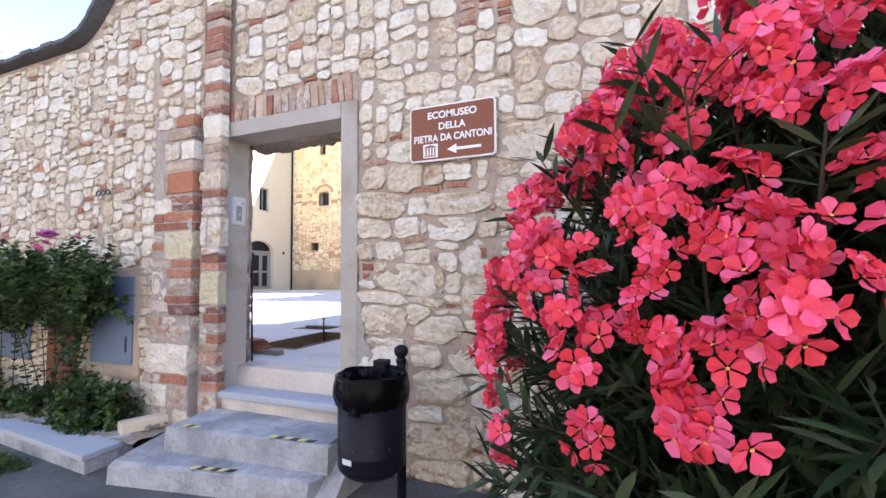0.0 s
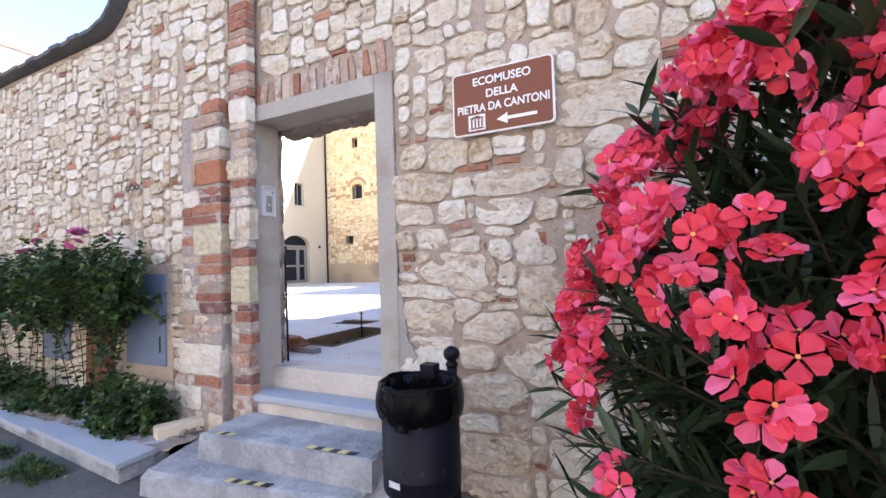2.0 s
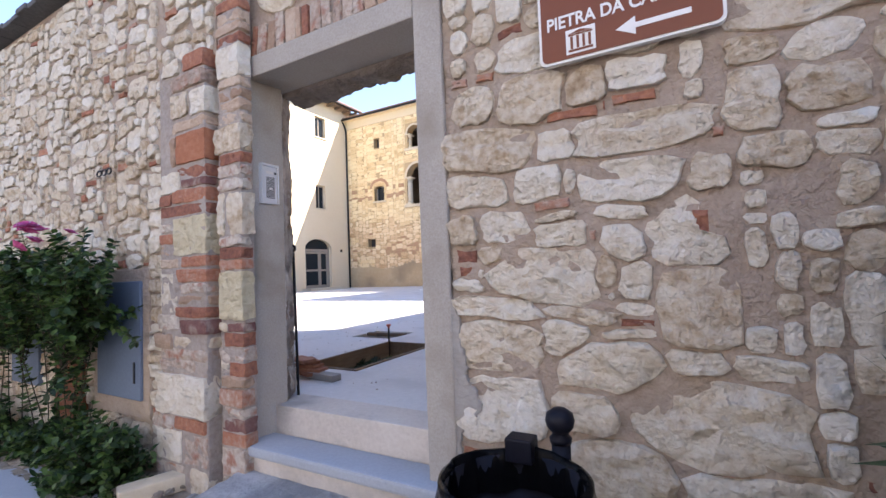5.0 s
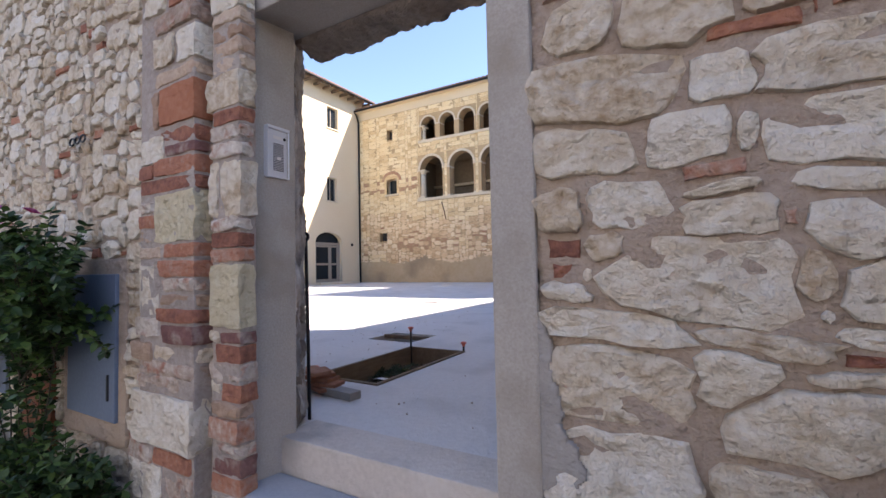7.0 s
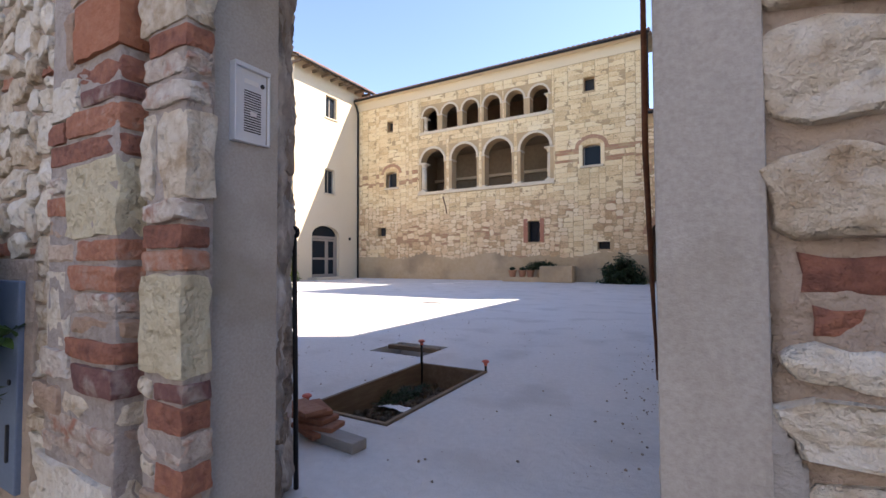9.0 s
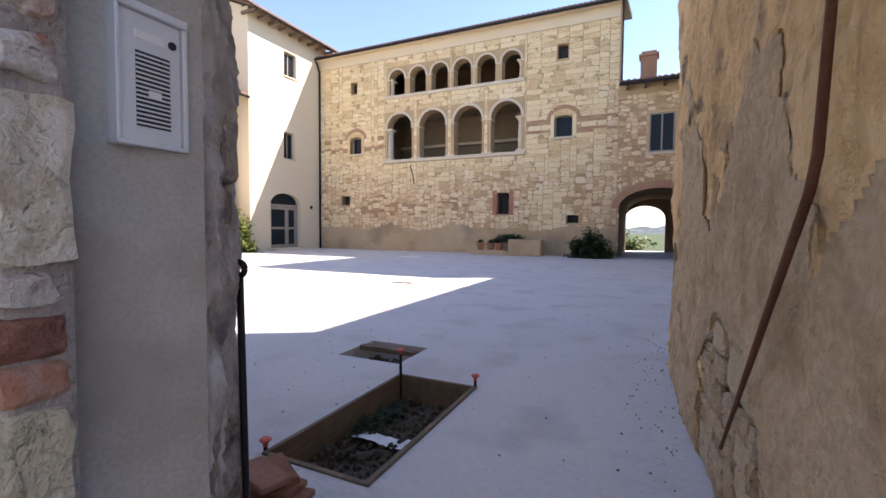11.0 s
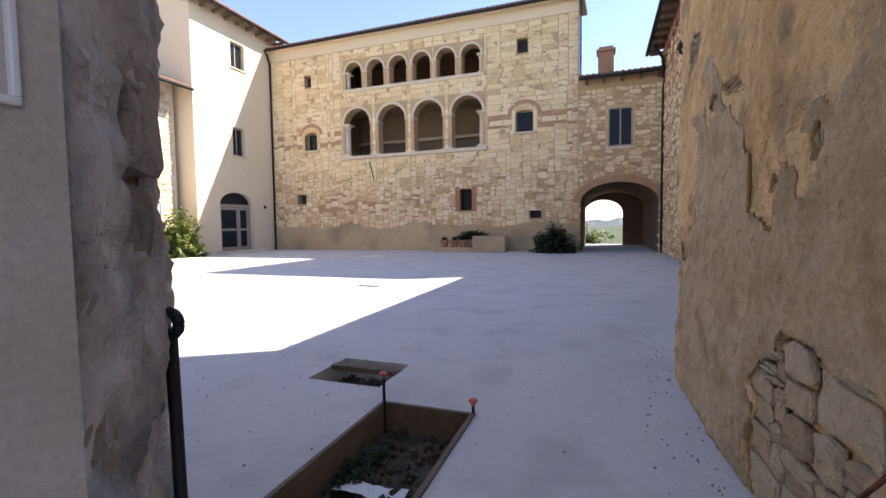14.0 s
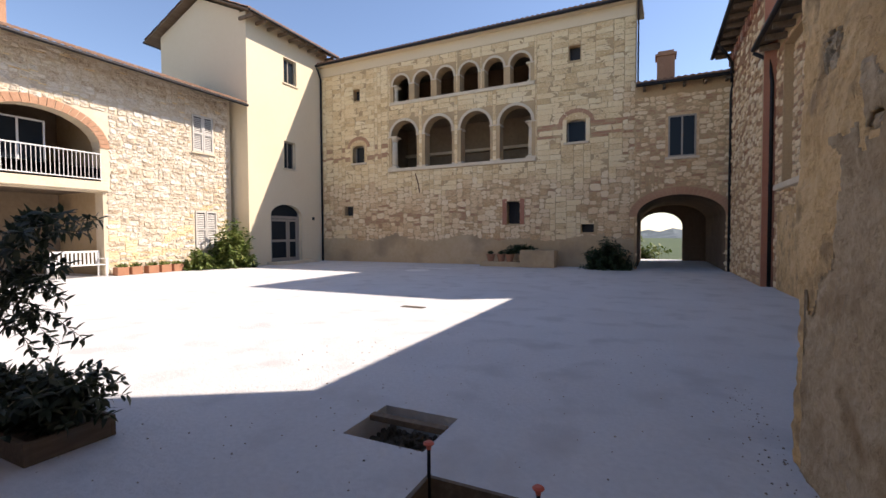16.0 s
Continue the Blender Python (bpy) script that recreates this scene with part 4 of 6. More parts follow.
part("grey_render", ragged(-3.4, -0.05, 0.0, 2.6, 0.02, 0.004, 0.03, 2, RIGHT, lambda u, z: plaster_kept(u, z) and plaster_kept(u + .03, z + .03) and z < 1.5 + .7 * noise.noise((u * 1.3, z * .6, 3)) + .3 * noise.noise((u * 5, z * 5, 3)) + (.3 if -2.7 < u < -2.1 else 0), 0.0, 2.2), grey_render, near_block, "remains of grey lime render", True)
structure("wall_passage_end", Shape().box(-1.84, 0.2, 6.4, 6.74, -0.4, 6.5), old_plaster, "end of the plastered wall")

# uneven pointing between the stones
part("pointing", ragged(-1.556, 3.6, -0.62, 3.6, 0.03, 0.004, 0.014, 3, GATE, None, 0.0, 7), mortar, gate_wall, "rough brownish lime pointing", True)
part("pointing", ragged(-9.5, -3.76, -0.4, 3.36, 0.045, 0.004, 0.014, 5, LEFT, None, 0.0, 7), mortar, left_wall, "rough brownish lime pointing", True)
part("cement_patch", ragged(-1.62, -1.3, -0.3, 1.0, 0.008, 0.02, 0.006, 9, GATE, lambda u, z: u < -1.6 + .14 * max(0, 1 - abs(z - .3) / .62) + .07 * noise.noise((u * 6, z * 6, 1)) + .02 * noise.noise((u * 30, z * 30, 1)) and z < .82 + .1 * noise.noise((u * 8, 0, 3)), 0.0, 5), wet_cement, gate_wall, "grey cement smeared at the jamb's foot", True)

# ---- steps ----
structure("threshold", Shape().box(-2.99, -1.716, 3.157, 3.42, -0.2, 0.045, 0.01), threshold_stone, "pale stone threshold block")
structure("step_1", Shape().box(-3.02, -1.60, 2.92, 3.155, -0.19, -0.128, 0.016), slab_stone, "grey stone tread with a rounded nosing")
structure("step_1_riser", Shape().box(-2.99, -1.62, 2.955, 3.155, -0.30, -0.191, 0.008), threshold_stone, "pale stone riser under the tread")


def worn_step(corners, top, bottom, seed, nu=46, nv=22):
    """A cement step over four corners, its edges rounded and broken, its tread uneven."""
    a, b, c, d = (Vector((*p, 0)) for p in corners)
    rows = []
    for j in range(nv + 1):
        v = j / nv
        for i in range(nu + 1):
            u = i / nu
            p = a.lerp(b, u).lerp(d.lerp(c, u), v)
            rim = min(v * (d - a).length, u * (b - a).length, (1 - u) * (b - a).length)
            wear = max(0, 1 - rim / .035)
            chip = max(0, noise.noise((p.x * 9, p.y * 9, seed)) - .1)
            p.z = top + .004 * noise.noise((p.x * 5, p.y * 5, seed)) + .003 * noise.noise((p.x * 17, p.y * 17, seed)) - wear ** 2 * (.012 + .06 * chip)
            rows.append(tuple(p))
    s = Shape()
    w = nu + 1
    faces = [(j * w + i, j * w + i + 1, (j + 1) * w + i + 1, (j + 1) * w + i) for j in range(nv) for i in range(nu)]
    edge = [i for i in range(nu + 1)] + [j * w + nu for j in range(1, nv + 1)] + [nv * w + i for i in range(nu - 1, -1, -1)] + [j * w for j in range(nv - 1, 0, -1)]
    start = len(rows)
    for level in (.5, 1.0):
        for k in edge:
            x, y, z = rows[k]
            n = .007 * noise.noise((x * 7, y * 7, level * 5 + seed)) * (level < 1)
            rows.append((x + n, y + n - (.006 if level < 1 else .01), z + (bottom - z) * level))
    m = len(edge)
    for k in range(m):
        q = (k + 1) % m
        faces.append((edge[q], edge[k], start + k, start + q))
        faces.append((start + q, start + k, start + m + k, start + m + q))
    return s.add(rows, faces)


structure("step_2", worn_step([(-2.93, 2.46), (-1.49, 2.56), (-1.50, 2.96), (-3.02, 2.95)], -0.282, -0.47, 3.0), step_stone, "broad grey cement step with hazard tape")
structure("step_3", worn_step([(-3.12, 2.16), (-1.54, 2.42), (-1.48, 3.0), (-3.42, 2.92)], -0.464, -0.66, 8.0), step_stone, "broad grey cement bottom step")
structure("step_cheek", Shape().prism([(2.40, -0.66), (2.97, -0.66), (2.97, -0.12)], -0.09, 0.09, Matrix.Translation((-1.47, 0, 0)) @ TURN_E), step_stone, "sloping cement cheek beside the steps")


def tape(x0, y0, x1, y1, z, n):
    t = thing("hazard_tape", "worn yellow and black hazard tape on a step", "tape", (x0, y0, z))
    dx, dy = (x1 - x0) / n, (y1 - y0) / n
    turn = math.atan2(dy, dx)
    ln = math.hypot(dx, dy)
    for k in range(n):
        part("stripe", Shape().prism([(k * ln, 0), ((k + 1) * ln, 0), ((k + 1) * ln + .015, .045), (k * ln + .015, .045)][::-1], -0.003, 0.0, pose(0, 0, 0, 0, 0, math.degrees(turn)) @ FLAT),
             black_tape if k % 2 else yellow_tape, t)
    return t


tape(-2.0, 2.54, -1.63, 2.566, -0.277, 6)
tape(-2.8, 2.487, -2.66, 2.497, -0.277, 3)
tape(-2.45, 2.285, -2.12, 2.34, -0.459, 6)

# planter edge
structure("planter_slab", Shape().prism([(-5.05, 2.60), (-5.05, 2.30), (-3.40, 2.15), (-3.45, 2.55), (-3.64, 2.62)][::-1], 0.462, 0.50, FLAT), slab_stone, "smooth grey stone slab along the planter")
structure("planter_slab", Shape().prism([(-9.0, 2.74), (-9.0, 2.60), (-5.06, 2.27), (-5.06, 2.60)][::-1], 0.475, 0.52, FLAT), slab_stone, "smooth grey stone slab along the planter")
structure("planter_kerb", Shape().prism([(-9.0, 2.76), (-9.0, 2.66), (-3.44, 2.19), (-3.46, 2.56)][::-1], 0.50, 0.7, FLAT), step_stone, "low cement kerb under the slabs")
structure("planter_bed", heap(-9.0, -3.3, 2.45, 2.93, -0.46, 0.05, 0.06, 5), dry_soil, "dry loose earth in the planter")
sb = thing("stone_block", "pale sandstone block at the planter's end", "stone", (-3.58, 2.75, -0.47), turn=70)
part("block", Shape().box(-.2, .2, -.07, .07, 0, .1, .012), pale_trim, sb)

# ---- loggia wing ----
LOG = Matrix.Translation((0, 23.3, 0))
LOW = [(-15.19 + 1.985 * k, -13.67 + 1.985 * k, 4.92, 7.38, True) for k in range(4)]
UP = [(-15.06 + 1.268 * k, -14.11 + 1.268 * k, 8.36, 9.73, True) for k in range(6)]
SMALL = [(-17.62, -17.2, 8.79, 9.4), (-6.07, -5.59, 8.98, 9.62), (-17.68, -16.9, 5.4, 6.35, 0.2), (-6.16, -5.34, 5.45, 6.42, 0.18),
         (-8.88, -8.26, 1.94, 2.98), (-5.52, -5.0, 1.52, 1.87), (-18.3, -17.72, 2.53, 3.05)]
HOLES = LOW + UP + SMALL
loggia_wall = structure("wall_loggia", sheet(-20.3, -3.38, -0.5, 10.98, 0.55, HOLES, LOG), ashlar_joint, "ashlar front with two rows of arches")


def log_free(u, z):
    if z < 1.25 + 0.35 * noise.noise((u * 0.5, 0, 4)) or z > 10.35:
        return False
    for h in HOLES:
        g = .15 if len(h) > 4 else .02
        if h[0] - g < u < h[1] + g and h[2] - .1 < z < h[3] + g:
            return False
    return not ((-15.4 < u < -7.5 and 4.74 < z < 4.95) or (-15.3 < u < -7.5 and 8.2 < z < 8.38))


def log_size(u, z, r):
    side = u < -15.3 or u > -7.5
    if side and (5.5 < z < 5.72 or 6.0 < z < 6.2):
        return r.uniform(.6, 1.3), .13, "brick"
    mess = noise.noise((u * .5, z * .8, 1.5))
    if z < 3.9 + 1.2 * noise.noise((u * .4, 2.0, 0)) and mess > -0.25 or u > -4.3 and z < 7.5:
        if r.random() < .07 + (.4 if 1.9 < z < 2.7 and -17 < u < -11 else 0):
            return r.uniform(.25, .5), r.uniform(.07, .12), "brick"
        return r.uniform(.2, .55), r.choice((.12, .18, .24, .3)), "stone"
    return r.uniform(.45, 1.0), .24, "block"


LMATS = {"stone": (tan_rubble, tan_rubble_far), "brick": (facade_brick, facade_brick), "block": (ashlar, ashlar_far)}
fill = pack(-20.2, -3.38, 0.9, 10.4, 0.06, log_size, log_free, srng)
fill = sorted(loosen(fill, srng), key=lambda q: abs(q[0] + 7) + abs(q[1] - 4))
lay_rubble(bedded(fill, (-20.3, -3.38, 0.9, 10.5), 0.025, srng), loggia_wall, LOG, LMATS, 0.006, 0.018, srng)
part("base_render", ragged(-20.3, -3.38, 0.0, 1.75, 0.09, 0.012, 0.012, 6, LOG, lambda u, z: z < 1.3 + 0.35 * noise.noise((u * 0.5, 0, 4)) + .12 * noise.noise((u * 3, z, 2)), 0.01, 1.2), base_plaster, loggia_wall, "stained ochre plaster base")
part("frieze", Shape().box(-20.2, -3.40, -0.03, 0.02, 10.4, 10.95, 0.01, LOG), cream, loggia_wall, "plain ochre plaster band under the eaves")
for row, h0, w, d in ((LOW, 4.92, .13, .03), (UP, 8.36, .10, .03)):
    for h in row:
        for s in arch_ring(h, (h[1] - h[0]) / 2, w, 0.05, 0.04, 9, 0.02):
            ob = part("arch_stone", s, pale_trim, loggia_wall)
            ob.matrix_basis = LOG
    part("sill", Shape().box(row[0][0] - .2, row[-1][1] + .2, -0.09, 0.62, h0 - .15, h0 + .012, 0.02, LOG), pale_trim, loggia_wall, "pale stone sill course")
for h in (SMALL[2], SMALL[3]):
    big = (h[0] - .18, h[1] + .18, h[2], h[3] + .3)
    for s in arch_ring(big, .42, .17, 0.045, 0.03, 11, 0.03):
        ob = part("arch_brick", s, facade_brick, loggia_wall)
        ob.matrix_basis = LOG
    part("niche_back", Shape().box(big[0], big[1], -0.032, -0.004, h[3] + .005, h[3] + .16, 0.004, LOG), ashlar, loggia_wall)
    part("sill", Shape().box(h[0] - .1, h[1] + .1, -0.08, 0.2, h[2] - .09, h[2] + .005, 0.01, LOG), pale_trim, loggia_wall)
    part("side_stone", Shape().box(h[0] - .17, h[0], -0.04, 0.1, h[2], h[3] + .02, 0.01, LOG), ashlar, loggia_wall)
    part("side_stone", Shape().box(h[1], h[1] + .17, -0.04, 0.1, h[2], h[3] + .02, 0.01, LOG), ashlar, loggia_wall)


def column(x, y, z0, z1, r, label):
    t = thing("column", label, "column", (x, y, z0), "loggia columns")
    h = z1 - z0
    part("base", Shape().box(-r * 1.35, r * 1.35, -r * 1.35, r * 1.35, 0, .1, .015).lathe([(r * 1.3, .1), (r * 1.32, .14), (r * 1.1, .18), (r, .2)], 18), pale_trim, t)
    part("shaft", Shape().lathe([(r, .2), (r * 1.02, h * .4), (r * .9, h - .26)], 18), pale_trim, t, "", True)
    part("capital", Shape().lathe([(r * .9, h - .26), (r * 1.05, h - .24), (r * .95, h - .21), (r * 1.35, h - .08), (r * 1.4, h - .07)], 18).box(-r * 1.5, r * 1.5, -.27, .27, h - .07, h, .01), pale_trim, t)
    return t


col = column(0, 0, 0, 1.70, 0.19, "pale stone column of the lower loggia")
for k in range(3):
    x = (LOW[k][1] + LOW[k + 1][0]) / 2
    copy_thing(col, pose(x, 23.555, 4.93))
for x in (LOW[0][0] + .02, LOW[3][1] - .02):
    copy_thing(col, pose(x, 23.555, 4.93))
bpy.data.objects.remove(col.children[0]), bpy.data.objects.remove(col.children[0]), bpy.data.objects.remove(col.children[0]), bpy.data.objects.remove(col)
col = column(0, 0, 0, 0.90, 0.12, "short pale stone column of the upper loggia")
for k in range(5):
    x = (UP[k][1] + UP[k + 1][0]) / 2
    copy_thing(col, pose(x, 23.555, 8.37))
for x in (UP[0][0] + .02, UP[5][1] - .02):
    copy_thing(col, pose(x, 23.555, 8.37))
bpy.data.objects.remove(col.children[0]), bpy.data.objects.remove(col.children[0]), bpy.data.objects.remove(col.children[0]), bpy.data.objects.remove(col)

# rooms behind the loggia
# room surfaces use the darkened plaster, part of their shade is colour
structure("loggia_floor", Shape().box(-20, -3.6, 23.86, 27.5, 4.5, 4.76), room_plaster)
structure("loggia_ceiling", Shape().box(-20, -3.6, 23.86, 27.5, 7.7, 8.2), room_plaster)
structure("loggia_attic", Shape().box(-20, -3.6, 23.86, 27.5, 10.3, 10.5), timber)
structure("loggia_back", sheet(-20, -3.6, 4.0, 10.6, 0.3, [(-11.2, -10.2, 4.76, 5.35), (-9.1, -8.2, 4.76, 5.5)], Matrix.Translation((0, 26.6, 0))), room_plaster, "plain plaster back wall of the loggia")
# extra sheet whose dark colour stands in for shade behind the upper arches
structure("loggia_back_upper", Shape().box(-16.05, -7.15, 26.3, 26.58, 8.22, 10.4), shaded_plaster, "back sheet of the upper loggia, coloured dark for its unlit depth")
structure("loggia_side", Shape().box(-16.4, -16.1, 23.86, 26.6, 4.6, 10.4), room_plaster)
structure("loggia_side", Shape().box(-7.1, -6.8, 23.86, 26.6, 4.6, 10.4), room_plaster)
structure("loggia_beam", Shape().box(-16.1, -7.1, 26.3, 26.59, 6.05, 6.2, 0.01), pale_trim)
# near-black sheet in place of the shade in rooms further back
structure("dark_room", Shape().box(-20, -3.6, 26.95, 27.4, 0.2, 10.4), dark_part_and_shade)
# small openings closed by near-black sheets that imitate their inner shade
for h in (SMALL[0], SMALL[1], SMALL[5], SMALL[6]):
    structure("recess_back", Shape().box(h[0] - .05, h[1] + .05, 23.62, 23.8, h[2] - .05, h[3] + .05), dark_part_and_shade)


def window(name, label, w, h, m, panes=1, frame_mat=door_paint, fw=0.06):
    t = thing(name, label, "window")
    t.matrix_basis = m
    fr = Shape().box(0, fw, -.03, .03, 0, h, .004).box(w - fw, w, -.03, .03, 0, h, .004).box(fw, w - fw, -.03, .03, 0, fw, .004).box(fw, w - fw, -.03, .03, h - fw, h, .004)
    for k in range(1, panes):
        fr.box(w * k / panes - fw / 2, w * k / panes + fw / 2, -.029, .029, fw, h - fw, .004)
    part("window_frame", fr, frame_mat, t)
    for k in range(panes):
        part("pane", Shape().box(w * k / panes + fw * .4, w * (k + 1) / panes - fw * .4, -.004, .004, fw * .5, h - fw * .5), glass, t)
    return t


window("window", "small arched window with a dark blue pane", .82, .97, pose(-6.16, 23.5, 5.45))
window("window", "small arched window with a dark pane", .78, .95, pose(-17.68, 23.6, 5.4))
gr = thing("window_grate", "rusty iron grate in a small wall opening", "grate", (-8.88, 23.45, 1.94))
for k in range(5):
    part("bar", Shape().tube([(.06 + k * .125, 0, 0), (.06 + k * .125, 0, 1.04)], .012, 6), dark_iron, gr)
for k in range(6):
    part("bar", Shape().tube([(0, .02, .1 + k * .17), (.62, .02, .1 + k * .17)], .01, 6), dark_iron, gr)
# near-black sheet as painted shade behind the grate
structure("recess_back", Shape().box(-8.95, -8.2, 23.72, 23.82, 1.9, 3.05), dark_part_and_shade)
part("jamb_brick", Shape().box(-9.1, -8.885, -.035, .05, 1.9, 3.1, .01, LOG), brick_far, loggia_wall)
part("jamb_brick", Shape().box(-8.255, -8.05, -.035, .05, 1.9, 3.1, .01, LOG), brick_far, loggia_wall)
part("crack", Shape().tube([(-13.75, -.02, 4.6), (-13.6, -.02, 4.1), (-13.5, -.02, 3.6)], .03, 5, LOG), rust, loggia_wall, "rusty iron tie in the wall")


def tiles(u0, u1, run, drop, m, rows=6, period=0.23, amp=0.045):
    """A roof of rounded clay tiles: from its eave at the origin, run back, rising by drop."""
    n = int((u1 - u0) / period) * 6
    s = Shape()
    for r in range(rows):
        y0, y1 = run * r / rows, run * (r + 1) / rows + .05
        vs = []
        for i in range(n + 1):
            u = u0 + (u1 - u0) * i / n
            wv = amp * abs(math.sin(math.pi * (u - u0) / period)) * 1.3 + random.uniform(-.004, .004)
            for y, extra in ((y0, .03), (y1, 0.0), (y0, -.02)):
                vs.append((u, y, drop * y / run + wv * (1 if extra >= 0 else .6) + extra))
        s.add(vs, [(3 * i, 3 * i + 3, 3 * i + 4, 3 * i + 1) for i in range(n)] + [(3 * i + 2, 3 * i + 5, 3 * i + 3, 3 * i) for i in range(n)], m)
    return s


def roof(name, label, u0, u1, run, rise, m, over=0.4, rafters=True):
    t = tagged(new(name), label, kind="structure")
    tagged(part("tile_cover", tiles(u0, u1, run, rise, m), tile_clay, t), kind="stuff")
    part("boarding", Shape().prism([(0, -.06), (run, rise - .06), (run, rise - .12), (0, -.12)], u0, u1, m @ Matrix(((0, 1, 0, 0), (1, 0, 0, 0), (0, 0, 1, 0), (0, 0, 0, 1)))), timber, t)
    part("gutter", Shape().tube([m @ Vector((u0, -.06, -.1)), m @ Vector((u1, -.06, -.1))], .065, 8), dark_iron, t, "dark metal gutter")
    if rafters:
        k = u0 + .3
        while k < u1:
            part("rafter", Shape().box(k - .05, k + .05, .02, over + .3, -.26, -.125, 0, m), timber, t)
            k += .7
    return t


roof("roof_loggia", "low clay tile roof of the loggia wing", -20.6, -3.2, 6, 1.7, Matrix.Translation((0, 22.95, 11.05)), .35, False)
structure("loggia_eave", Shape().box(-20.3, -3.38, 23.0, 23.3, 10.9, 10.98), cream)

# downpipes
def downpipe(pts, label, r=0.05):
    t = thing("downpipe", label, "downpipe", pts[-1])
    o = Vector(pts[-1])
    part("pipe", Shape().tube([Vector(p) - o for p in pts], r, 8), dark_iron, t, "", True)
    for k in range(1, 4):
        a, b = Vector(pts[-2]) - o, Vector(pts[-1]) - o
        c = a.lerp(b, k / 4)
        part("bracket", Shape().lathe([(r * 1.25, -.02), (r * 1.25, .02)], 8, Matrix.Translation(c)), dark_iron, t)
    return t


downpipe([(-20.0, 22.9, 10.95), (-19.83, 23.0, 10.75), (-19.83, 23.22, 10.3), (-19.83, 23.22, 0)], "brown metal downpipe in the corner by the loggia")
downpipe([(-3.3, 22.85, 11.0), (-3.3, 23.1, 10.7), (-3.3, 23.1, 7.6)], "thin metal downpipe at the loggia's corner", .035)
downpipe([(0.0, 22.6, 7.35), (-0.05, 22.7, 7.1), (-0.12, 22.85, 6.6), (-0.12, 22.85, 0)], "brown downpipe beside the archway", .06)

# ---- gatehouse with the vaulted passage ----
ARCHW = Matrix.Translation((0, 23.0, 0))
AH = (-3.3, -0.22, -0.5, 2.98, 0.85)
WIN = (-2.19, -1.23, 4.45, 6.05)
# tunnel lining takes the darkened plaster, so its shade is partly painted
gate_house = structure("wall_gatehouse", sheet(-3.4, 0.3, -0.5, 7.37, 7.0, [AH], ARCHW, None, 20), shaded_plaster, "mixed stone and brick front over a vaulted passage")


part("face", sheet(-3.4, 0.3, -0.5, 7.37, 0.03, [AH], Matrix.Translation((0, 22.985, 0)), None, 20), ashlar_joint, gate_house, "ochre pointing")


def gh_size(u, z, r):
    if r.random() < .42:
        return r.uniform(.2, .4), r.uniform(.06, .12), "brick"
    return r.uniform(.25, .55), r.uniform(.14, .24), "stone"


def gh_free(u, z):
    if WIN[0] - .1 < u < WIN[1] + .1 and WIN[2] - .1 < z < WIN[3] + .1:
        return False
    cx, hw = (AH[0] + AH[1]) / 2, (AH[1] - AH[0]) / 2
    if z < AH[3] - .85:
        return u < AH[0] or u > AH[1]
    return ((u - cx) / (hw + .3)) ** 2 + ((z - AH[3] + .85) / 1.2) ** 2 > 1


lay_rubble(bedded(loosen(pack(-3.38, 0.28, 0.0, 6.9, 0.05, gh_size, gh_free, srng), srng), (-3.4, 0.3, 0.0, 7.0), 0.02, srng), gate_house, ARCHW, LMATS, 0.014, 0.03, srng)
for s in arch_ring(AH, .85, .3, .05, .05, 34, 0.06):
    ob = part("brick", s, facade_brick, gate_house)
    ob.matrix_basis = ARCHW
part("window_surround", Shape().box(WIN[0] - .1, WIN[0], -.05, .02, WIN[2], WIN[3], .01, ARCHW).box(WIN[1], WIN[1] + .1, -.05, .02, WIN[2], WIN[3], .01, ARCHW).box(WIN[0] - .1, WIN[1] + .1, -.05, .02, WIN[3], WIN[3] + .12, .01, ARCHW), tan_rubble, gate_house)
# near-black sheet on the wall, painted shade for the room behind the panes
part("window_recess", Shape().box(WIN[0], WIN[1], -.008, -.004, WIN[2], WIN[3], 0, ARCHW), dark_part_and_shade, gate_house)
part("sill", Shape().box(WIN[0] - .12, WIN[1] + .12, -.1, .02, WIN[2] - .1, WIN[2], .01, ARCHW), pale_trim, gate_house)
window("window", "two-leaf window with dark panes over the archway", .96, 1.6, pose(-2.19, 22.955, 4.45), 2)
structure("passage_end", sheet(-4.0, 1.0, -0.5, 5, 0.4, [(-3.38, -1.28, -0.5, 2.6, 0.75)], Matrix.Translation((0, 30.01, 0))), room_plaster, "far end of the vaulted passage")
roof("roof_gatehouse", "clay tile roof of the gatehouse", -3.36, 0.15, 4.5, 1.3, Matrix.Translation((0, 22.6, 7.38)), .4)
ch = thing("chimney", "square red brick chimney on the gatehouse roof", "chimney", (-2.28, 24.3, 7.6))
part("shaft", Shape().box(-.33, .33, -.3, .3, 0, 1.2, .01), facade_brick, ch)
part("cap", Shape().box(-.4, .4, -.36, .36, 1.2, 1.3, .015).box(-.3, .3, -.28, .28, 1.3, 1.42, .015), facade_brick, ch)

# ---- east range ----
EAST = Matrix.Translation((0.2, 0, 0)) @ TURN_W
EAST2 = Matrix.Translation((-0.08, 0, 0)) @ TURN_W
EW = (-17.0, -13.4, 2.65, 6.1)
east = structure("wall_east", sheet(-17.75, -6.7, -0.5, 6.48, 0.5, [EW], EAST), ashlar_joint, "rubble and brick east front")
east_hi = structure("wall_east_tall", sheet(-23.5, -17.75, -0.5, 8.4, 0.5, [], EAST2), ashlar_joint, "taller brick and stone east front")


def east_size(u, z, r):
    if r.random() < (.8 if z > 6.6 else .55):
        return r.uniform(.2, .35), .07, "brick"
    return r.uniform(.15, .5), r.uniform(.1, .24), "stone"


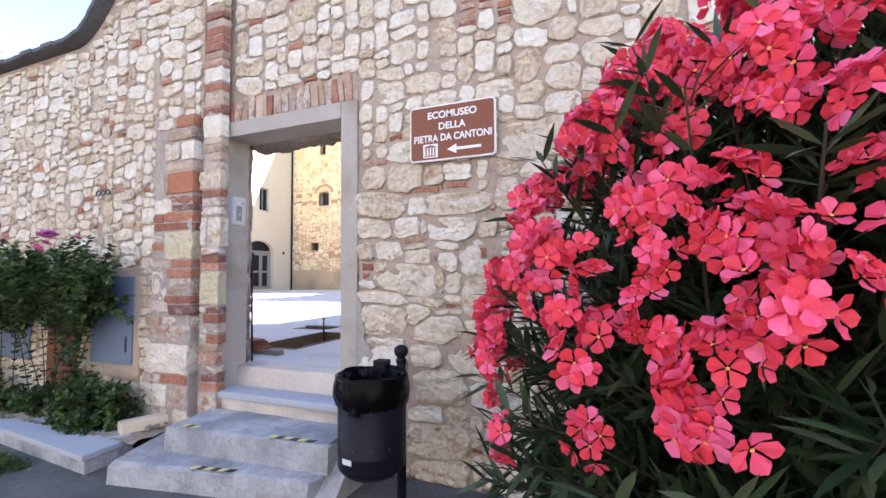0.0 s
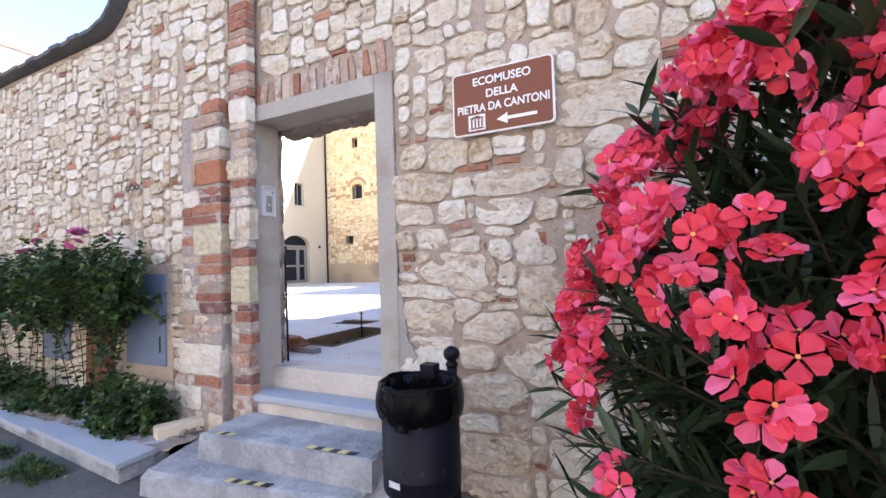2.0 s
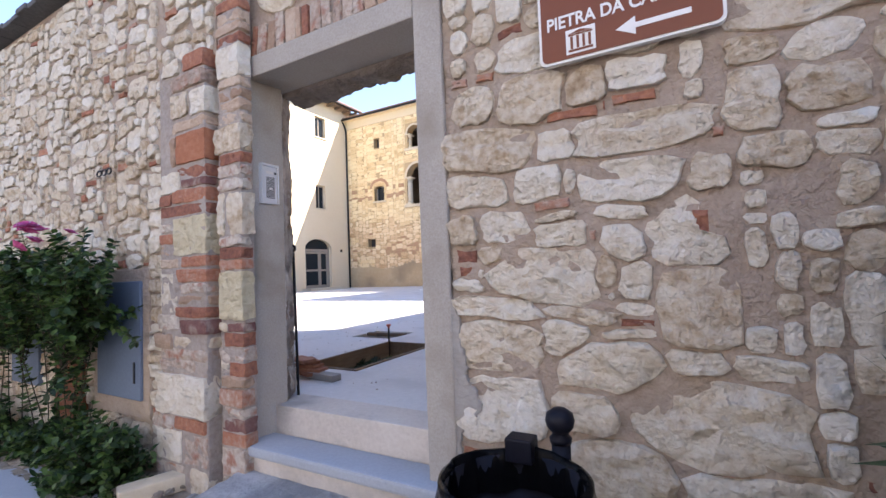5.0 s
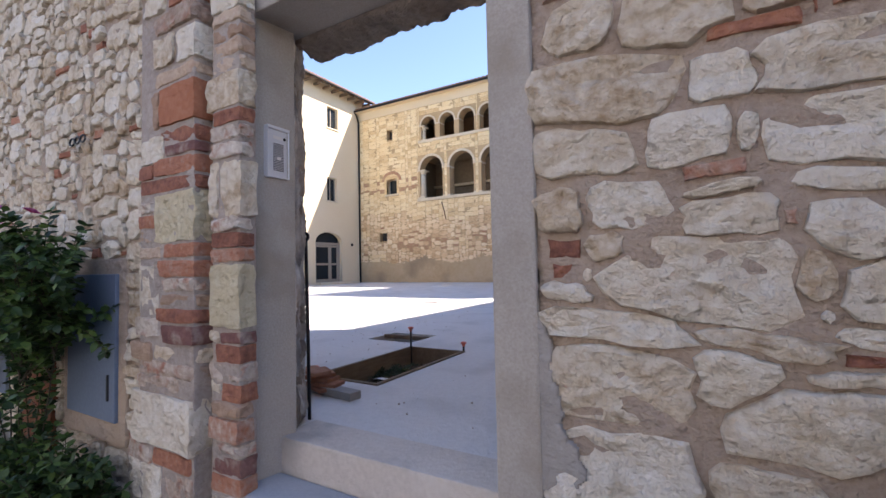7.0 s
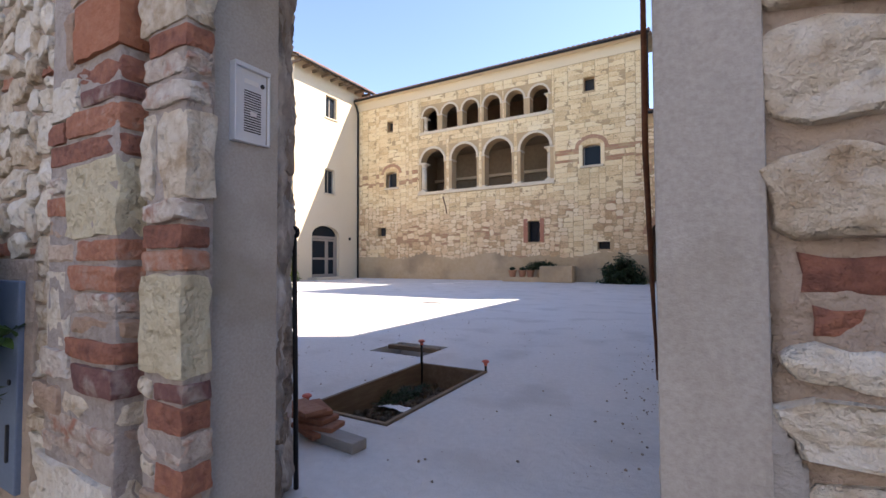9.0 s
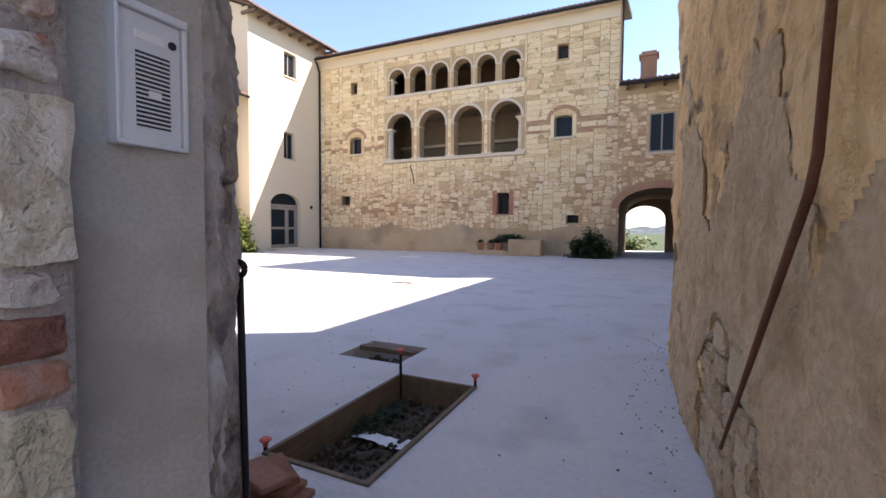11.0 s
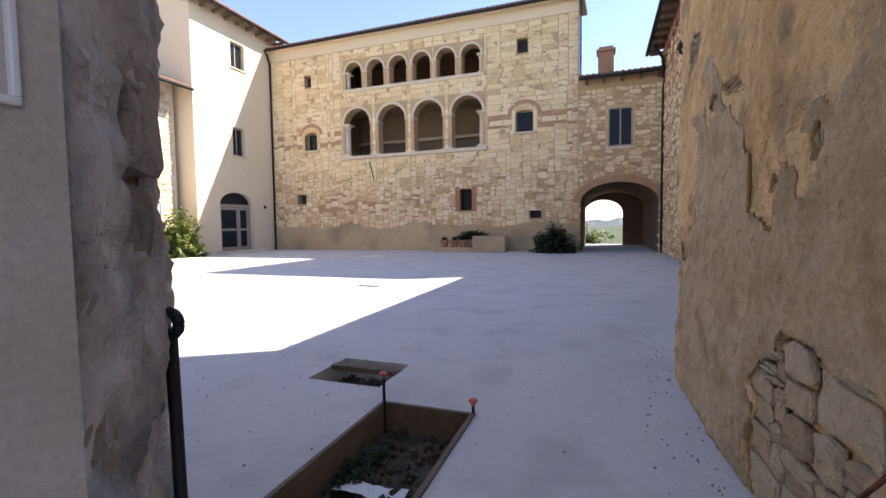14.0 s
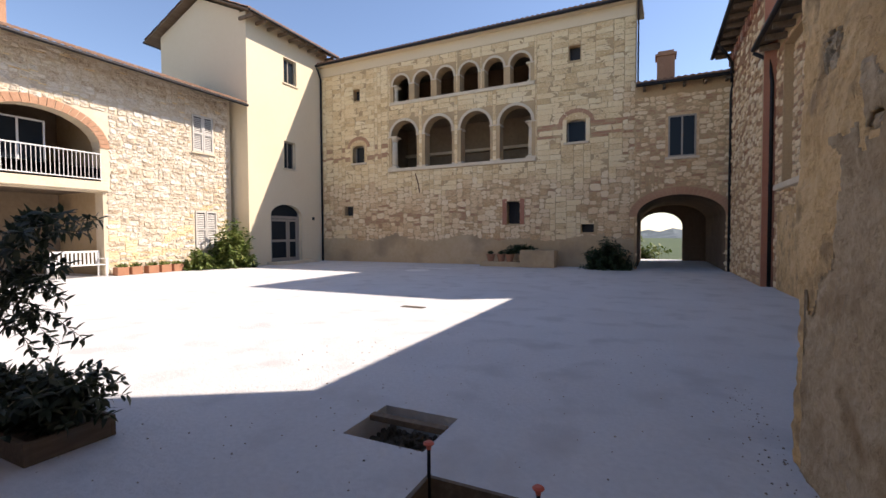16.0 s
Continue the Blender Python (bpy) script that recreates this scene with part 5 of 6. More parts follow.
lay(pack(-17.7, -9.0, 0.0, 6.2, 0.06, east_size, lambda u, z: not (EW[0] - .05 < u < EW[1] + .05 and EW[2] - .1 < z < EW[3] + .05), srng), east, EAST, lambda u, z: u < -14, LMATS, 0.03, 0.03, srng)
lay(pack(-23.0, -17.8, 0.0, 8.1, 0.06, east_size, lambda u, z: True, srng), east_hi, EAST2, lambda u, z: True, LMATS, 0.03, 0.03, srng)
lay(pack(EW[0], EW[1], EW[2], EW[3], 0.06, east_size, lambda u, z: True, srng), east, EAST @ Matrix.Translation((0, .2, 0)), lambda u, z: True, LMATS, 0.03, 0.03, srng)
structure("east_return", Shape().box(-0.08, 0.5, 17.70, 17.76, -0.5, 8.2), brick_far)
part("ledge", Shape().box(EW[0] - .15, EW[1] + .15, -.16, .1, EW[2] - .14, EW[2], .02, EAST), pale_trim, east)
part("recess_back", Shape().box(EW[0], EW[1], .2, .3, EW[2], EW[3], 0, EAST), base_plaster, east)
part("base_render", ragged(-17.7, -6.8, 0.0, 2.7, 0.12, 0.035, 0.012, 6, EAST, lambda u, z: z < 2.0 + .6 * noise.noise((u * .6, 0, 2)) and u > -17.2, 0.01, 1.2), old_plaster, east)
roof("roof_east_tall", "clay tile roof of the taller east range", -23.6, -17.5, 5, 1.8, Matrix.Translation((-0.62, 0, 8.35)) @ TURN_W, .5)
roof("roof_east", "clay tile roof of the lower east range", -17.8, -6.6, 5, 1.8, Matrix.Translation((-0.25, 0, 6.45)) @ TURN_W, .4)
for k in range(14):
    part("corbel", Shape().box(-23.2 + k * .4, -23.0 + k * .4, -.1, .02, 7.7, 8.0, .01, EAST2), brick, east_hi)
downpipe([(-0.28, 17.9, 6.3), (0.05, 17.75, 6.0), (0.10, 17.72, 5.4), (0.10, 17.72, 0)], "brown downpipe on the east front", .055)
downpipe([(-0.66, 22.0, 8.2), (-0.4, 22.2, 7.9), (-0.18, 22.4, 7.6), (-0.18, 22.4, 6.9)], "short dark downpipe under the eaves", .05)
# unseen volume, added and sized only for the wedge-shaped shadow on the floor
structure("tower_core", Shape().box(0.75, 7, 20.5, 27, -0.5, 17), brick_far, "unseen tall volume added to cast the courtyard's wedge of shade")
# unseen too: added so that its corner throws the near shadow edge
structure("wall_east_block", Shape().box(-0.2, 6, 6.76, 9.75, -0.5, 13), room_plaster, "unseen tall block added to cast the courtyard's near shadow edge")
structure("wall_north_block", Shape().box(0.75, 6, 9.8, 17.4, -0.5, 6.2), room_plaster)

# ---- cream tower and its door ----
TOW = Matrix.Translation((-19.9, 0, 0)) @ TURN_E
TD = (19.5, 21.65, -0.5, 3.06, 0.6)
TW = [(20.5, 21.4, 9.33, 10.62), (20.45, 21.25, 4.93, 6.34)]
tower = structure("wall_tower", sheet(18.2, 23.86, -0.5, 11.9, 0.4, [TD] + TW, TOW), cream, "smooth cream rendered tower wall")
structure("wall_tower_gable", Shape().prism([(-26.2, -0.5), (-20.302, -0.5), (-20.302, 12.0), (-23.1, 13.2), (-26.2, 11.9)], 18.2, 18.6), cream, "cream rendered gable wall")
structure("wall_tower_west", Shape().box(-26.2, -25.8, 18.6, 26, -0.5, 11.9), cream)
# near-black block that stands for the unlit inside of the tower
structure("tower_back", Shape().box(-25.7, -20.9, 19, 26, 0, 10.9), dark_part_and_shade)
roof("roof_tower", "clay tile roof of the cream tower", 17.8, 24.2, 4.0, 1.75, Matrix.Translation((-19.25, 0, 11.75)) @ TURN_E, .65)
roof("roof_tower_west", "clay tile roof of the cream tower", -24.2, -17.8, 4.0, 1.75, Matrix.Translation((-26.95, 0, 11.75)) @ TURN_W, .65, False)
for h in TW:
    window("window", "narrow window with a brown frame in the tower", h[1] - h[0], h[3] - h[2], TOW @ Matrix.Translation((h[0], .2, h[2])), 2)
    part("sill", Shape().box(h[0] - .08, h[1] + .08, -.06, .1, h[2] - .07, h[2], .01, TOW), pale_trim, tower)
gd = thing("glazed_door", "arched glazed double door with a taupe frame", "door")
gd.matrix_basis = TOW @ Matrix.Translation((19.5, .25, 0))
fr = Shape().box(0, .12, -.04, .04, 0, 2.6).box(2.03, 2.15, -.04, .04, 0, 2.6).box(.12, 2.03, -.04, .04, 2.32, 2.46)
part("door_frame", fr, door_paint, gd)
part("fanlight", Shape().prism([(.05, 2.46)] + [(1.075 + 1.02 * math.cos(math.pi * (1 - k / 12)), 2.46 + .6 * math.sin(math.pi * (1 - k / 12))) for k in range(13)] + [(2.1, 2.46)], -.01, .01), glass, gd)
for x in (.14, 1.35):
    w = 1.19 if x < 1 else .66
    leaf = part("door_leaf", Shape().box(x, x + .11, -.03, .03, .02, 2.3).box(x + w - .11, x + w, -.03, .03, .02, 2.3).box(x + .11, x + w - .11, -.03, .03, .02, .3).box(x + .11, x + w - .11, -.03, .03, 1.12, 1.24).box(x + .11, x + w - .11, -.03, .03, 2.18, 2.3), door_paint, gd)
    part("pane", Shape().box(x + .1, x + w - .1, -.005, .005, .28, 2.2), glass, leaf)
structure("door_step", Shape().box(-19.9, -19.2, 19.2, 22.2, -0.3, 0.13, 0.015), pale_trim, "low stone step before the glazed door")
wl = thing("wall_lamp", "small dark box on the tower wall", "lamp", (-19.86, 22.5, 2.3))
part("housing", Shape().box(-.04, .05, -.05, .05, 0, .16, .01), dark_iron, wl)

# ---- west stone house ----
WEST = Matrix.Translation((-20.8, 0, 0)) @ TURN_E
BAL = (9.0, 12.5, 3.9, 5.75, 1.1)
POR = (9.0, 12.55, -0.5, 3.05)
SHU = [(16.05, 17.05, 5.15, 6.75), (16.1, 17.15, 0.9, 2.55)]
west = structure("wall_west", sheet(4.0, 17.95, -0.5, 7.84, 0.5, [BAL, POR] + SHU, WEST), pale_trim, "rubble stone house wall with a balcony")


def west_free(u, z):
    if BAL[0] - .1 < u < BAL[1] + .3 and 3.1 < z < 6.0:
        return False
    if u < POR[1] + .1 and u > POR[0] - .1 and z < 3.9:
        return False
    return not any(h[0] - .05 < u < h[1] + .05 and h[2] - .05 < z < h[3] + .05 for h in SHU)


def west_size(u, z, r):
    if z < 2.9 and r.random() < .55:
        return r.uniform(.25, .5), r.uniform(.07, .1), "brick"
    if r.random() < .12:
        return r.uniform(.2, .4), .08, "brick"
    return r.uniform(.18, .6), r.uniform(.1, .26), "stone"


WMATS = {"stone": (stone, stone_far), "brick": (stone, ashlar_far), "block": (ashlar, ashlar_far)}
fill = sorted(loosen(pack(8.0, 17.9, 0.0, 7.75, 0.06, west_size, west_free, srng), srng), key=lambda q: abs(q[0] - 14) + abs(q[1] - 4))
lay_rubble(bedded(fill, (8.0, 17.95, 0.0, 7.8), 0.025, srng), west, WEST, WMATS, 0.016, 0.03, srng)
for s in arch_ring(BAL, 1.1, .3, .03, .05, 26, 0.05):
    ob = part("brick", s, facade_brick, west)
    ob.matrix_basis = WEST
part("balcony_slab", Shape().box(8.6, 12.7, -.12, .6, 3.1, 3.42, .02, WEST), pale_trim, west)
structure("porch_back", Shape().box(-24.5, -24.2, 4, 18, -0.5, 7.6), room_plaster)
structure("porch_side", Shape().box(-24.2, -21.3, 12.7, 13.0, -0.5, 7.6), base_plaster)
structure("porch_side", Shape().box(-24.2, -21.3, 8.2, 8.5, -0.5, 7.6), room_plaster)
structure("porch_ceiling", Shape().box(-24.2, -21.3, 8.5, 12.7, 3.12, 3.4), timber)
structure("house_ceiling", Shape().box(-24.4, -21.3, 4, 18, 7.3, 7.5), timber)
roof("roof_west", "clay tile roof of the stone house", 3.6, 18.15, 3.5, 1.3, Matrix.Translation((-19.85, 0, 7.62)) @ TURN_E, .6, False)
structure("house_ridge_wall", Shape().box(-24.6, -24.2, 4, 18, 7.5, 8.7), room_plaster)
ch = thing("chimney", "square brick chimney on the stone house", "chimney", (-22.4, 10.3, 8.2))
part("shaft", Shape().box(-.25, .25, -.25, .25, 0, 1.3, .01), facade_brick, ch)
part("cap", Shape().box(-.32, .32, -.32, .32, 1.3, 1.42, .015), facade_brick, ch)
for h in SHU:
    # near-black sheet as painted shade behind the shutters
    structure("recess_back", Shape().box(h[0], h[1], .12, .2, h[2], h[3], 0, WEST), dark_part_and_shade)
    sh = thing("window_shutters", "closed grey louvred shutters of the stone house", "shutters", group="house shutters")
    sh.matrix_basis = WEST @ Matrix.Translation((h[0], -.02, h[2]))
    w, hh = h[1] - h[0], h[3] - h[2]
    for k in (0, 1):
        x0, x1 = k * w / 2 + .01, (k + 1) * w / 2 - .01
        leaf = part("shutter", Shape().box(x0, x0 + .06, -.03, .02, 0, hh).box(x1 - .06, x1, -.03, .02, 0, hh).box(x0 + .06, x1 - .06, -.03, .02, 0, .08).box(x0 + .06, x1 - .06, -.03, .02, hh - .08, hh).box(x0 + .06, x1 - .06, -.03, .02, hh * .48, hh * .48 + .08), shutter_paint, sh)
        n = 18
        for j in range(n):
            z = .09 + (hh - .2) * j / n
            part("slat", Shape().box(x0 + .05, x1 - .05, -.004, .004, 0, .07, 0, pose(0, 0, z, -35)), shutter_paint, leaf)
    part("sill", Shape().box(h[0] - .08, h[1] + .08, -.1, .05, h[2] - .09, h[2] - .02, .01, WEST), pale_trim, west)
rail = thing("balcony_railing", "white metal balcony railing with thin bars", "railing")
rail.matrix_basis = WEST @ Matrix.Translation((9.0, -.06, 3.43))
part("top_rail", Shape().tube([(0, 0, .98), (3.5, 0, .98)], .025, 8), white_paint, rail)
part("bottom_rail", Shape().tube([(0, 0, .08), (3.5, 0, .08)], .02, 8), white_paint, rail)
for k in range(29):
    part("bar", Shape().tube([(.03 + k * .123, 0, .08), (.03 + k * .123, 0, .98)], .011, 6), white_paint, rail)
structure("balcony_parapet", Shape().box(9.0, 12.5, .0, .3, 3.43, 3.9, 0, WEST), room_plaster)
window("balcony_window", "white framed balcony window under the arch", 1.5, 1.5, WEST @ Matrix.Translation((9.9, 1.2, 4.0)), 2, white_paint)

# closing walls out of view
structure("wall_south_side", Shape().box(-40, -16, 2.92, 3.5, -0.9, 6), room_plaster)
structure("wall_west_end", Shape().box(-40, -39.6, 3.5, 30, -0.9, 8), room_plaster)
# unseen house, added close by to darken the foot of the street wall
structure("house_opposite", Shape().box(-30, 25, -6.5, -5.5, -0.9, 6.5), house_render, "unseen plain house added across the lane to cut low sky light")
hw = structure("white_house", Shape().box(-34, -24.2, 5, 10.0, -0.5, 10.7).box(-34.3, -24.0, 4.8, 10.2, 10.72, 10.95), white_paint, "white house behind the garden wall")
structure("hill_far", heap(-420, 180, 230, 700, -8, 4, 14, 2, 10), far_hill, "hazy wooded hillside beyond the arch")
structure("hill_near", heap(-70, 40, 70, 150, -4.2, 0.8, 3, 2, 1.2), meadow, "green slope beyond the arch")


# ---- things by the gate ----
def lettering(body, size, x, z, mat, parent, bold=0.022):
    cu = bpy.data.curves.new("lettering", "FONT")
    cu.body, cu.size, cu.align_x, cu.extrude, cu.offset = body, size, "CENTER", 0.0008, bold * size
    tmp = new("lettering", cu)
    me = bpy.data.meshes.new_from_object(tmp.evaluated_get(bpy.context.evaluated_depsgraph_get()))
    bpy.data.objects.remove(tmp)
    me.materials.clear()
    me.materials.append(mat)
    ob = new("lettering", me)
    ob.parent = parent
    ob.matrix_basis = pose(x, -0.0115, z, 90, 0, 0)
    return ob


def rounded(w, h, r, n=5):
    pts = []
    for cx, cz, a0 in ((w - r, h - r, 0), (r, h - r, 90), (r, r, 180), (w - r, r, 270)):
        pts += [(cx + r * math.cos(radians(a0 + 90 * k / n)), cz + r * math.sin(radians(a0 + 90 * k / n))) for k in range(n + 1)]
    return pts


sign = thing("direction_sign", "brown enamel museum sign with white lettering and arrow", "sign")
sign.matrix_basis = pose(-1.062, 2.968, 1.697, 0, 0.3, 0)
part("border", Shape().prism(rounded(.66, .412, .03), -.006, .02), white_paint, sign)
part("panel", Shape().prism([(x + .011, z + .011) for x, z in rounded(.638, .39, .022)], -.0095, -.004), brown_sign, sign)
lettering("ECOMUSEO", .072, .335, .312, white_paint, sign)
lettering("DELLA", .072, .335, .226, white_paint, sign)
lettering("PIETRA DA CANTONI", .072, .335, .142, white_paint, sign).scale = (.86, 1, 1)
part("arrow", Shape().prism([(.30, .073), (.37, .108), (.37, .083), (.555, .083), (.555, .063), (.37, .063), (.37, .038)], -.0115, -.009), white_paint, sign)
ic = part("pictogram", Shape().prism([(.11, .025), (.225, .025), (.225, .125), (.11, .125)], -.0115, -.009), white_paint, sign)
part("base", Shape().box(.12, .215, -.0135, -.011, .033, .042), brown_sign, ic)
part("beam", Shape().box(.12, .215, -.0135, -.011, .098, .104), brown_sign, ic)
for x in (.128, .152, .175, .198):
    part("column", Shape().box(x, x + .01, -.0135, -.011, .045, .095), brown_sign, ic)
part("gable", Shape().prism([(.12, .106), (.215, .106), (.1675, .119)], -.0135, -.011), brown_sign, ic)
for x in (.06, .6):
    part("bracket", Shape().box(x, x + .03, .02, .075, .05, .36), dark_iron, sign)

# video intercom on the jamb
icm = thing("intercom", "silver intercom plate with a dark speaker grille", "intercom")
icm.matrix_basis = Matrix.Translation((-2.97, 3.08, 1.36)) @ TURN_E
part("hood", Shape().box(-.008, .128, -.032, .001, .24, .256, .003), plate, icm)
for x0, x1, z0, z1 in ((-.008, -.001, 0, .24), (.121, .128, 0, .24), (-.008, .128, -.008, 0)):
    part("rim", Shape().box(x0, x1, -.03, .001, z0, z1, .002), plate, icm)
part("faceplate", Shape().box(0, .12, -.022, .001, 0, .24, .004), plate, icm)
part("speaker_back", Shape().box(.03, .095, -.0228, -.021, .03, .17), dark_part_and_shade, icm)
for k in range(16):
    part("slat", Shape().box(.03, .095, -.0245, -.0222, .034 + k * .0085, .0375 + k * .0085), plate, icm)
part("call_button", Shape().box(.052, .076, -.0262, -.0235, .085, .1, .001), white_paint, icm)
part("name_label", Shape().box(.03, .085, -.0235, -.0215, .192, .208), white_paint, icm)
part("camera_eye", Shape().lathe([(.008, 0), (.008, .004)], 12, pose(.1, -.0215, .2, 90)), dark_part_and_shade, icm)

# litter bin
lb = thing("litter_bin", "charcoal metal litter bin with a black bag on a post", "bin", (-1.035, 2.37, -0.595))
part("post", Shape().tube([(.075, .236, -.025), (.075, .236, .92)], .03, 14), bin_paint, lb, "", True)
part("finial", Shape().lathe([(.034, 0), (.036, .015), (.024, .03), (.03, .035), (.042, .05), (.047, .07), (.042, .092), (.02, .108), (.002, .112)], 16, Matrix.Translation((.075, .236, .9))), bin_paint, lb, "", True)
drum = part("drum", Shape().lathe([(.03, .30), (.15, .30), (.185, .33), (.195, .345), (.2, .36), (.2, .43), (.203, .435), (.2, .44), (.2, .86), (.19, .86), (.185, .4), (.02, .38)], 40), bin_paint, lb, "", True)
part("plate_label", Shape().box(-.035, .035, -.204, -.199, .405, .435, .001, pose(0, 0, 0, 0, 0, -12)), plate, drum, "small pale plate")
# no real holes: near-black chips paint the shade inside them
for k in range(12):
    an = 2 * math.pi * k / 12
    part("vent_hole", Shape().box(-.007, .007, -.003, .003, -.01, .01, 0, pose(.2 * math.cos(an), .2 * math.sin(an), .485, 0, 0, math.degrees(an) + 90)), dark_part_and_shade, drum)
part("mount", Shape().box(-.09, .0, .16, .235, .84, .915, .006), bin_paint, lb)
part("bracket", Shape().box(.05, .1, .19, .22, .5, .56, .004), bin_paint, lb)
bag = Shape()
n, rows = 132, 17
brng = random.Random(4)
fold = [brng.uniform(-1, 1) for _ in range(n)]
knot = radians(-84)
vs = []
for j in range(rows):
    e = j / (rows - 1)
    for i in range(n):
        an = 2 * math.pi * i / n
        turn = (an - knot + math.pi) % (2 * math.pi) - math.pi
        if e < .7:
            q = e / .7
            z = .705 + .17 * q - .035 * math.exp(-(turn / .45) ** 2) * (1 - q)
            ray = math.atan2(turn * .22, z - .672)
            pull = math.exp(-(turn / 1.1) ** 2)
            f = pull * math.sin(19 * ray + 2.5 * math.sin(5 * ray)) + .5 * math.sin(7 * an + 5 * q) + .35 * fold[i]
            r = .216 + .014 * math.sin(math.pi * min(1, q * 1.15)) - .02 * pull * (1 - q) ** 2 + .0065 * f * (1.05 - .8 * q)
        else:
            q = (e - .7) / .3
            r = .208 - .03 * q + .004 * math.sin(11 * an) + .003 * fold[i]
            z = .875 + .018 * math.sin(math.pi * q) - .12 * q * q + .006 * math.sin(5 * an)
        vs.append((r * math.cos(an), r * math.sin(an), z))
bag.add(vs, [(j * n + i, j * n + (i + 1) % n, (j + 1) * n + (i + 1) % n, (j + 1) * n + i) for j in range(rows - 1) for i in range(n)])
part("bag", bag, bag_film, lb, "crumpled black plastic bag", True)
part("bag_knot", Shape().lathe([(.004, 0), (.022, .012), (.03, .03), (.012, .045)], 9, pose(.03, -.225, .69, 20, 10, 0)), bag_film, lb)

# cabinet doors and boards in the left wall
mb = thing("meter_cabinet", "blue-grey metal meter cabinet door in the wall", "cabinet", (-4.62, 2.915, 0.0))
part("surround", Shape().box(-.1, .7, -.03, .02, -.1, .97, .01), mortar, mb)
part("door", Shape().box(0, .62, -.05, -.02, .03, .88, .006), blue_door, mb)
part("handle", Shape().box(.54, .555, -.06, -.045, .15, .3, .003), dark_part_and_shade, mb)
part("keyhole", Shape().lathe([(.012, 0), (.012, .006)], 10, pose(.55, -.05, .47, 90)), dark_part_and_shade, mb)
mb2 = thing("meter_cabinet", "blue-grey metal cabinet half hidden by roses", "cabinet", (-6.3, 2.915, -0.05))
part("door", Shape().box(0, .6, -.05, -.01, .03, .85, .006), blue_door, mb2)
pn = thing("rusty_panel", "red-brown rusty sheet panel behind the roses", "panel", (-5.35, 2.88, -0.3))
part("sheet", Shape().box(0, .5, -.02, .02, 0, 1.0, .004), red_wood, pn)
rg = thing("wall_ring", "twisted iron tie hooks on the wall", "hook", (-4.55, 2.87, 1.73))
for k in range(3):
    part("loop", Shape().tube([(k * .075 + .035 * math.cos(a * math.pi / 6), -.02, .022 * math.sin(a * math.pi / 6)) for a in range(13)], .006, 5), dark_iron, rg)

# iron bar in the passage, leaning rod
gb_ = thing("iron_bar", "dark upright iron gate bar with a round eye", "bar", (-3.146, 3.5, 0.0))
part("shaft", Shape().tube([(.02, 0, 0), (.012, 0, .5), (0, 0, 1.06)], .0105, 10), dark_iron, gb_, "", True)
part("eye", Shape().tube([(.0 + .02 * math.cos(a * math.pi / 6), .0, 1.08 + .02 * math.sin(a * math.pi / 6)) for a in range(13)], .0095, 8), dark_iron, gb_, "", True)
rod = thing("iron_rod", "rusty iron stay leaning on the plastered wall", "rod", (-1.815, 4.47, 0.40))
part("shaft", Shape().tube([(0, 0, 0), (.008, -.2, .23), (.015, -.4, .46), (.03, -.76, .88), (.032, -.79, .95), (.035, -.82, 1.25), (.04, -.87, 1.75)], [.006, .007, .009, .01, .01, .009, .008], 8), rust, rod, "", True)

# formwork round the pits
for (x0, x1, y0, y1), label in zip(PITS, ("timber formwork boards lining the long pit", "timber board across the small pit")):
    fw = thing("pit_formwork", label, "formwork", (x0, y0, -.25))
    w, d = x1 - x0, y1 - y0
    if d > 1:
        part("board", Shape().box(.002, .03, .0, d, 0, .265, .004), timber, fw)
        part("board", Shape().box(w - .032, w - .002, .0, d, 0, .265, .004), timber, fw)
        part("board", Shape().box(.032, w - .034, .002, .03, 0, .262, .004), timber, fw)
        part("board", Shape().box(.032, w - .034, d - .03, d - .002, 0, .262, .004), timber, fw)
    if d < 1:
        part("cross_board", Shape().box(.0, w, d * .58, d * .58 + .07, .215, .262, .004), timber, fw)
scrap = thing("plaster_scrap", "white crust of plaster on the pit soil", "scrap", (-3.6, 4.95, -.19))
part("crust", heap(-.2, .2, -.06, .06, .03, .02, .03, 4), white_paint, scrap)


def stake(x, y, h, label):
    t = thing("marker_stake", label, "stake", (x, y, -.2), "capped stakes")
    part("rod", Shape().tube([(0, 0, 0), (0, 0, h + .2)], .011, 8), dark_iron, t)
    part("cap", Shape().lathe([(.014, 0), (.016, .02), (.03, .028), (.033, .036), (.02, .046)], 12, Matrix.Translation((0, 0, h + .185))), red_cap, t)
    return t


stake(-3.87, 5.64, .2, "steel stake with an orange safety cap")
stake(-3.235, 5.67, .075, "short steel stake with an orange safety cap")
stake(-3.90, 4.28, .05, "short steel stake with an orange safety cap")
pk = thing("plank", "grey weathered plank lying on the floor", "plank", (-3.33, 3.93, 0.0), turn=-6)
part("board", Shape().box(-.22, .2, -.05, .05, 0, .055, .006), grey_timber, pk)
hrng = random.Random(8)
for k in range(6):
    b = thing("roof_tile", "loose red clay tile in a small pile", "tile", (-3.52 + hrng.uniform(-.05, .06), 3.98 + hrng.uniform(-.05, .05), 0.0 + .027 * k), "pile of clay tiles", hrng.uniform(-35, 35))
    part("slab", Shape().box(-.13, .13, -.065, .065, 0, .026, .005), old_tile, b)
dr = random.Random(3)
drain = thing("manhole_cover", "pale round manhole cover in the courtyard floor", "manhole", (-11.3, 19.0, 0.0))
part("lid", Shape().lathe([(.5, 0), (.5, .012), (.46, .016)], 28), white_paint, drain)
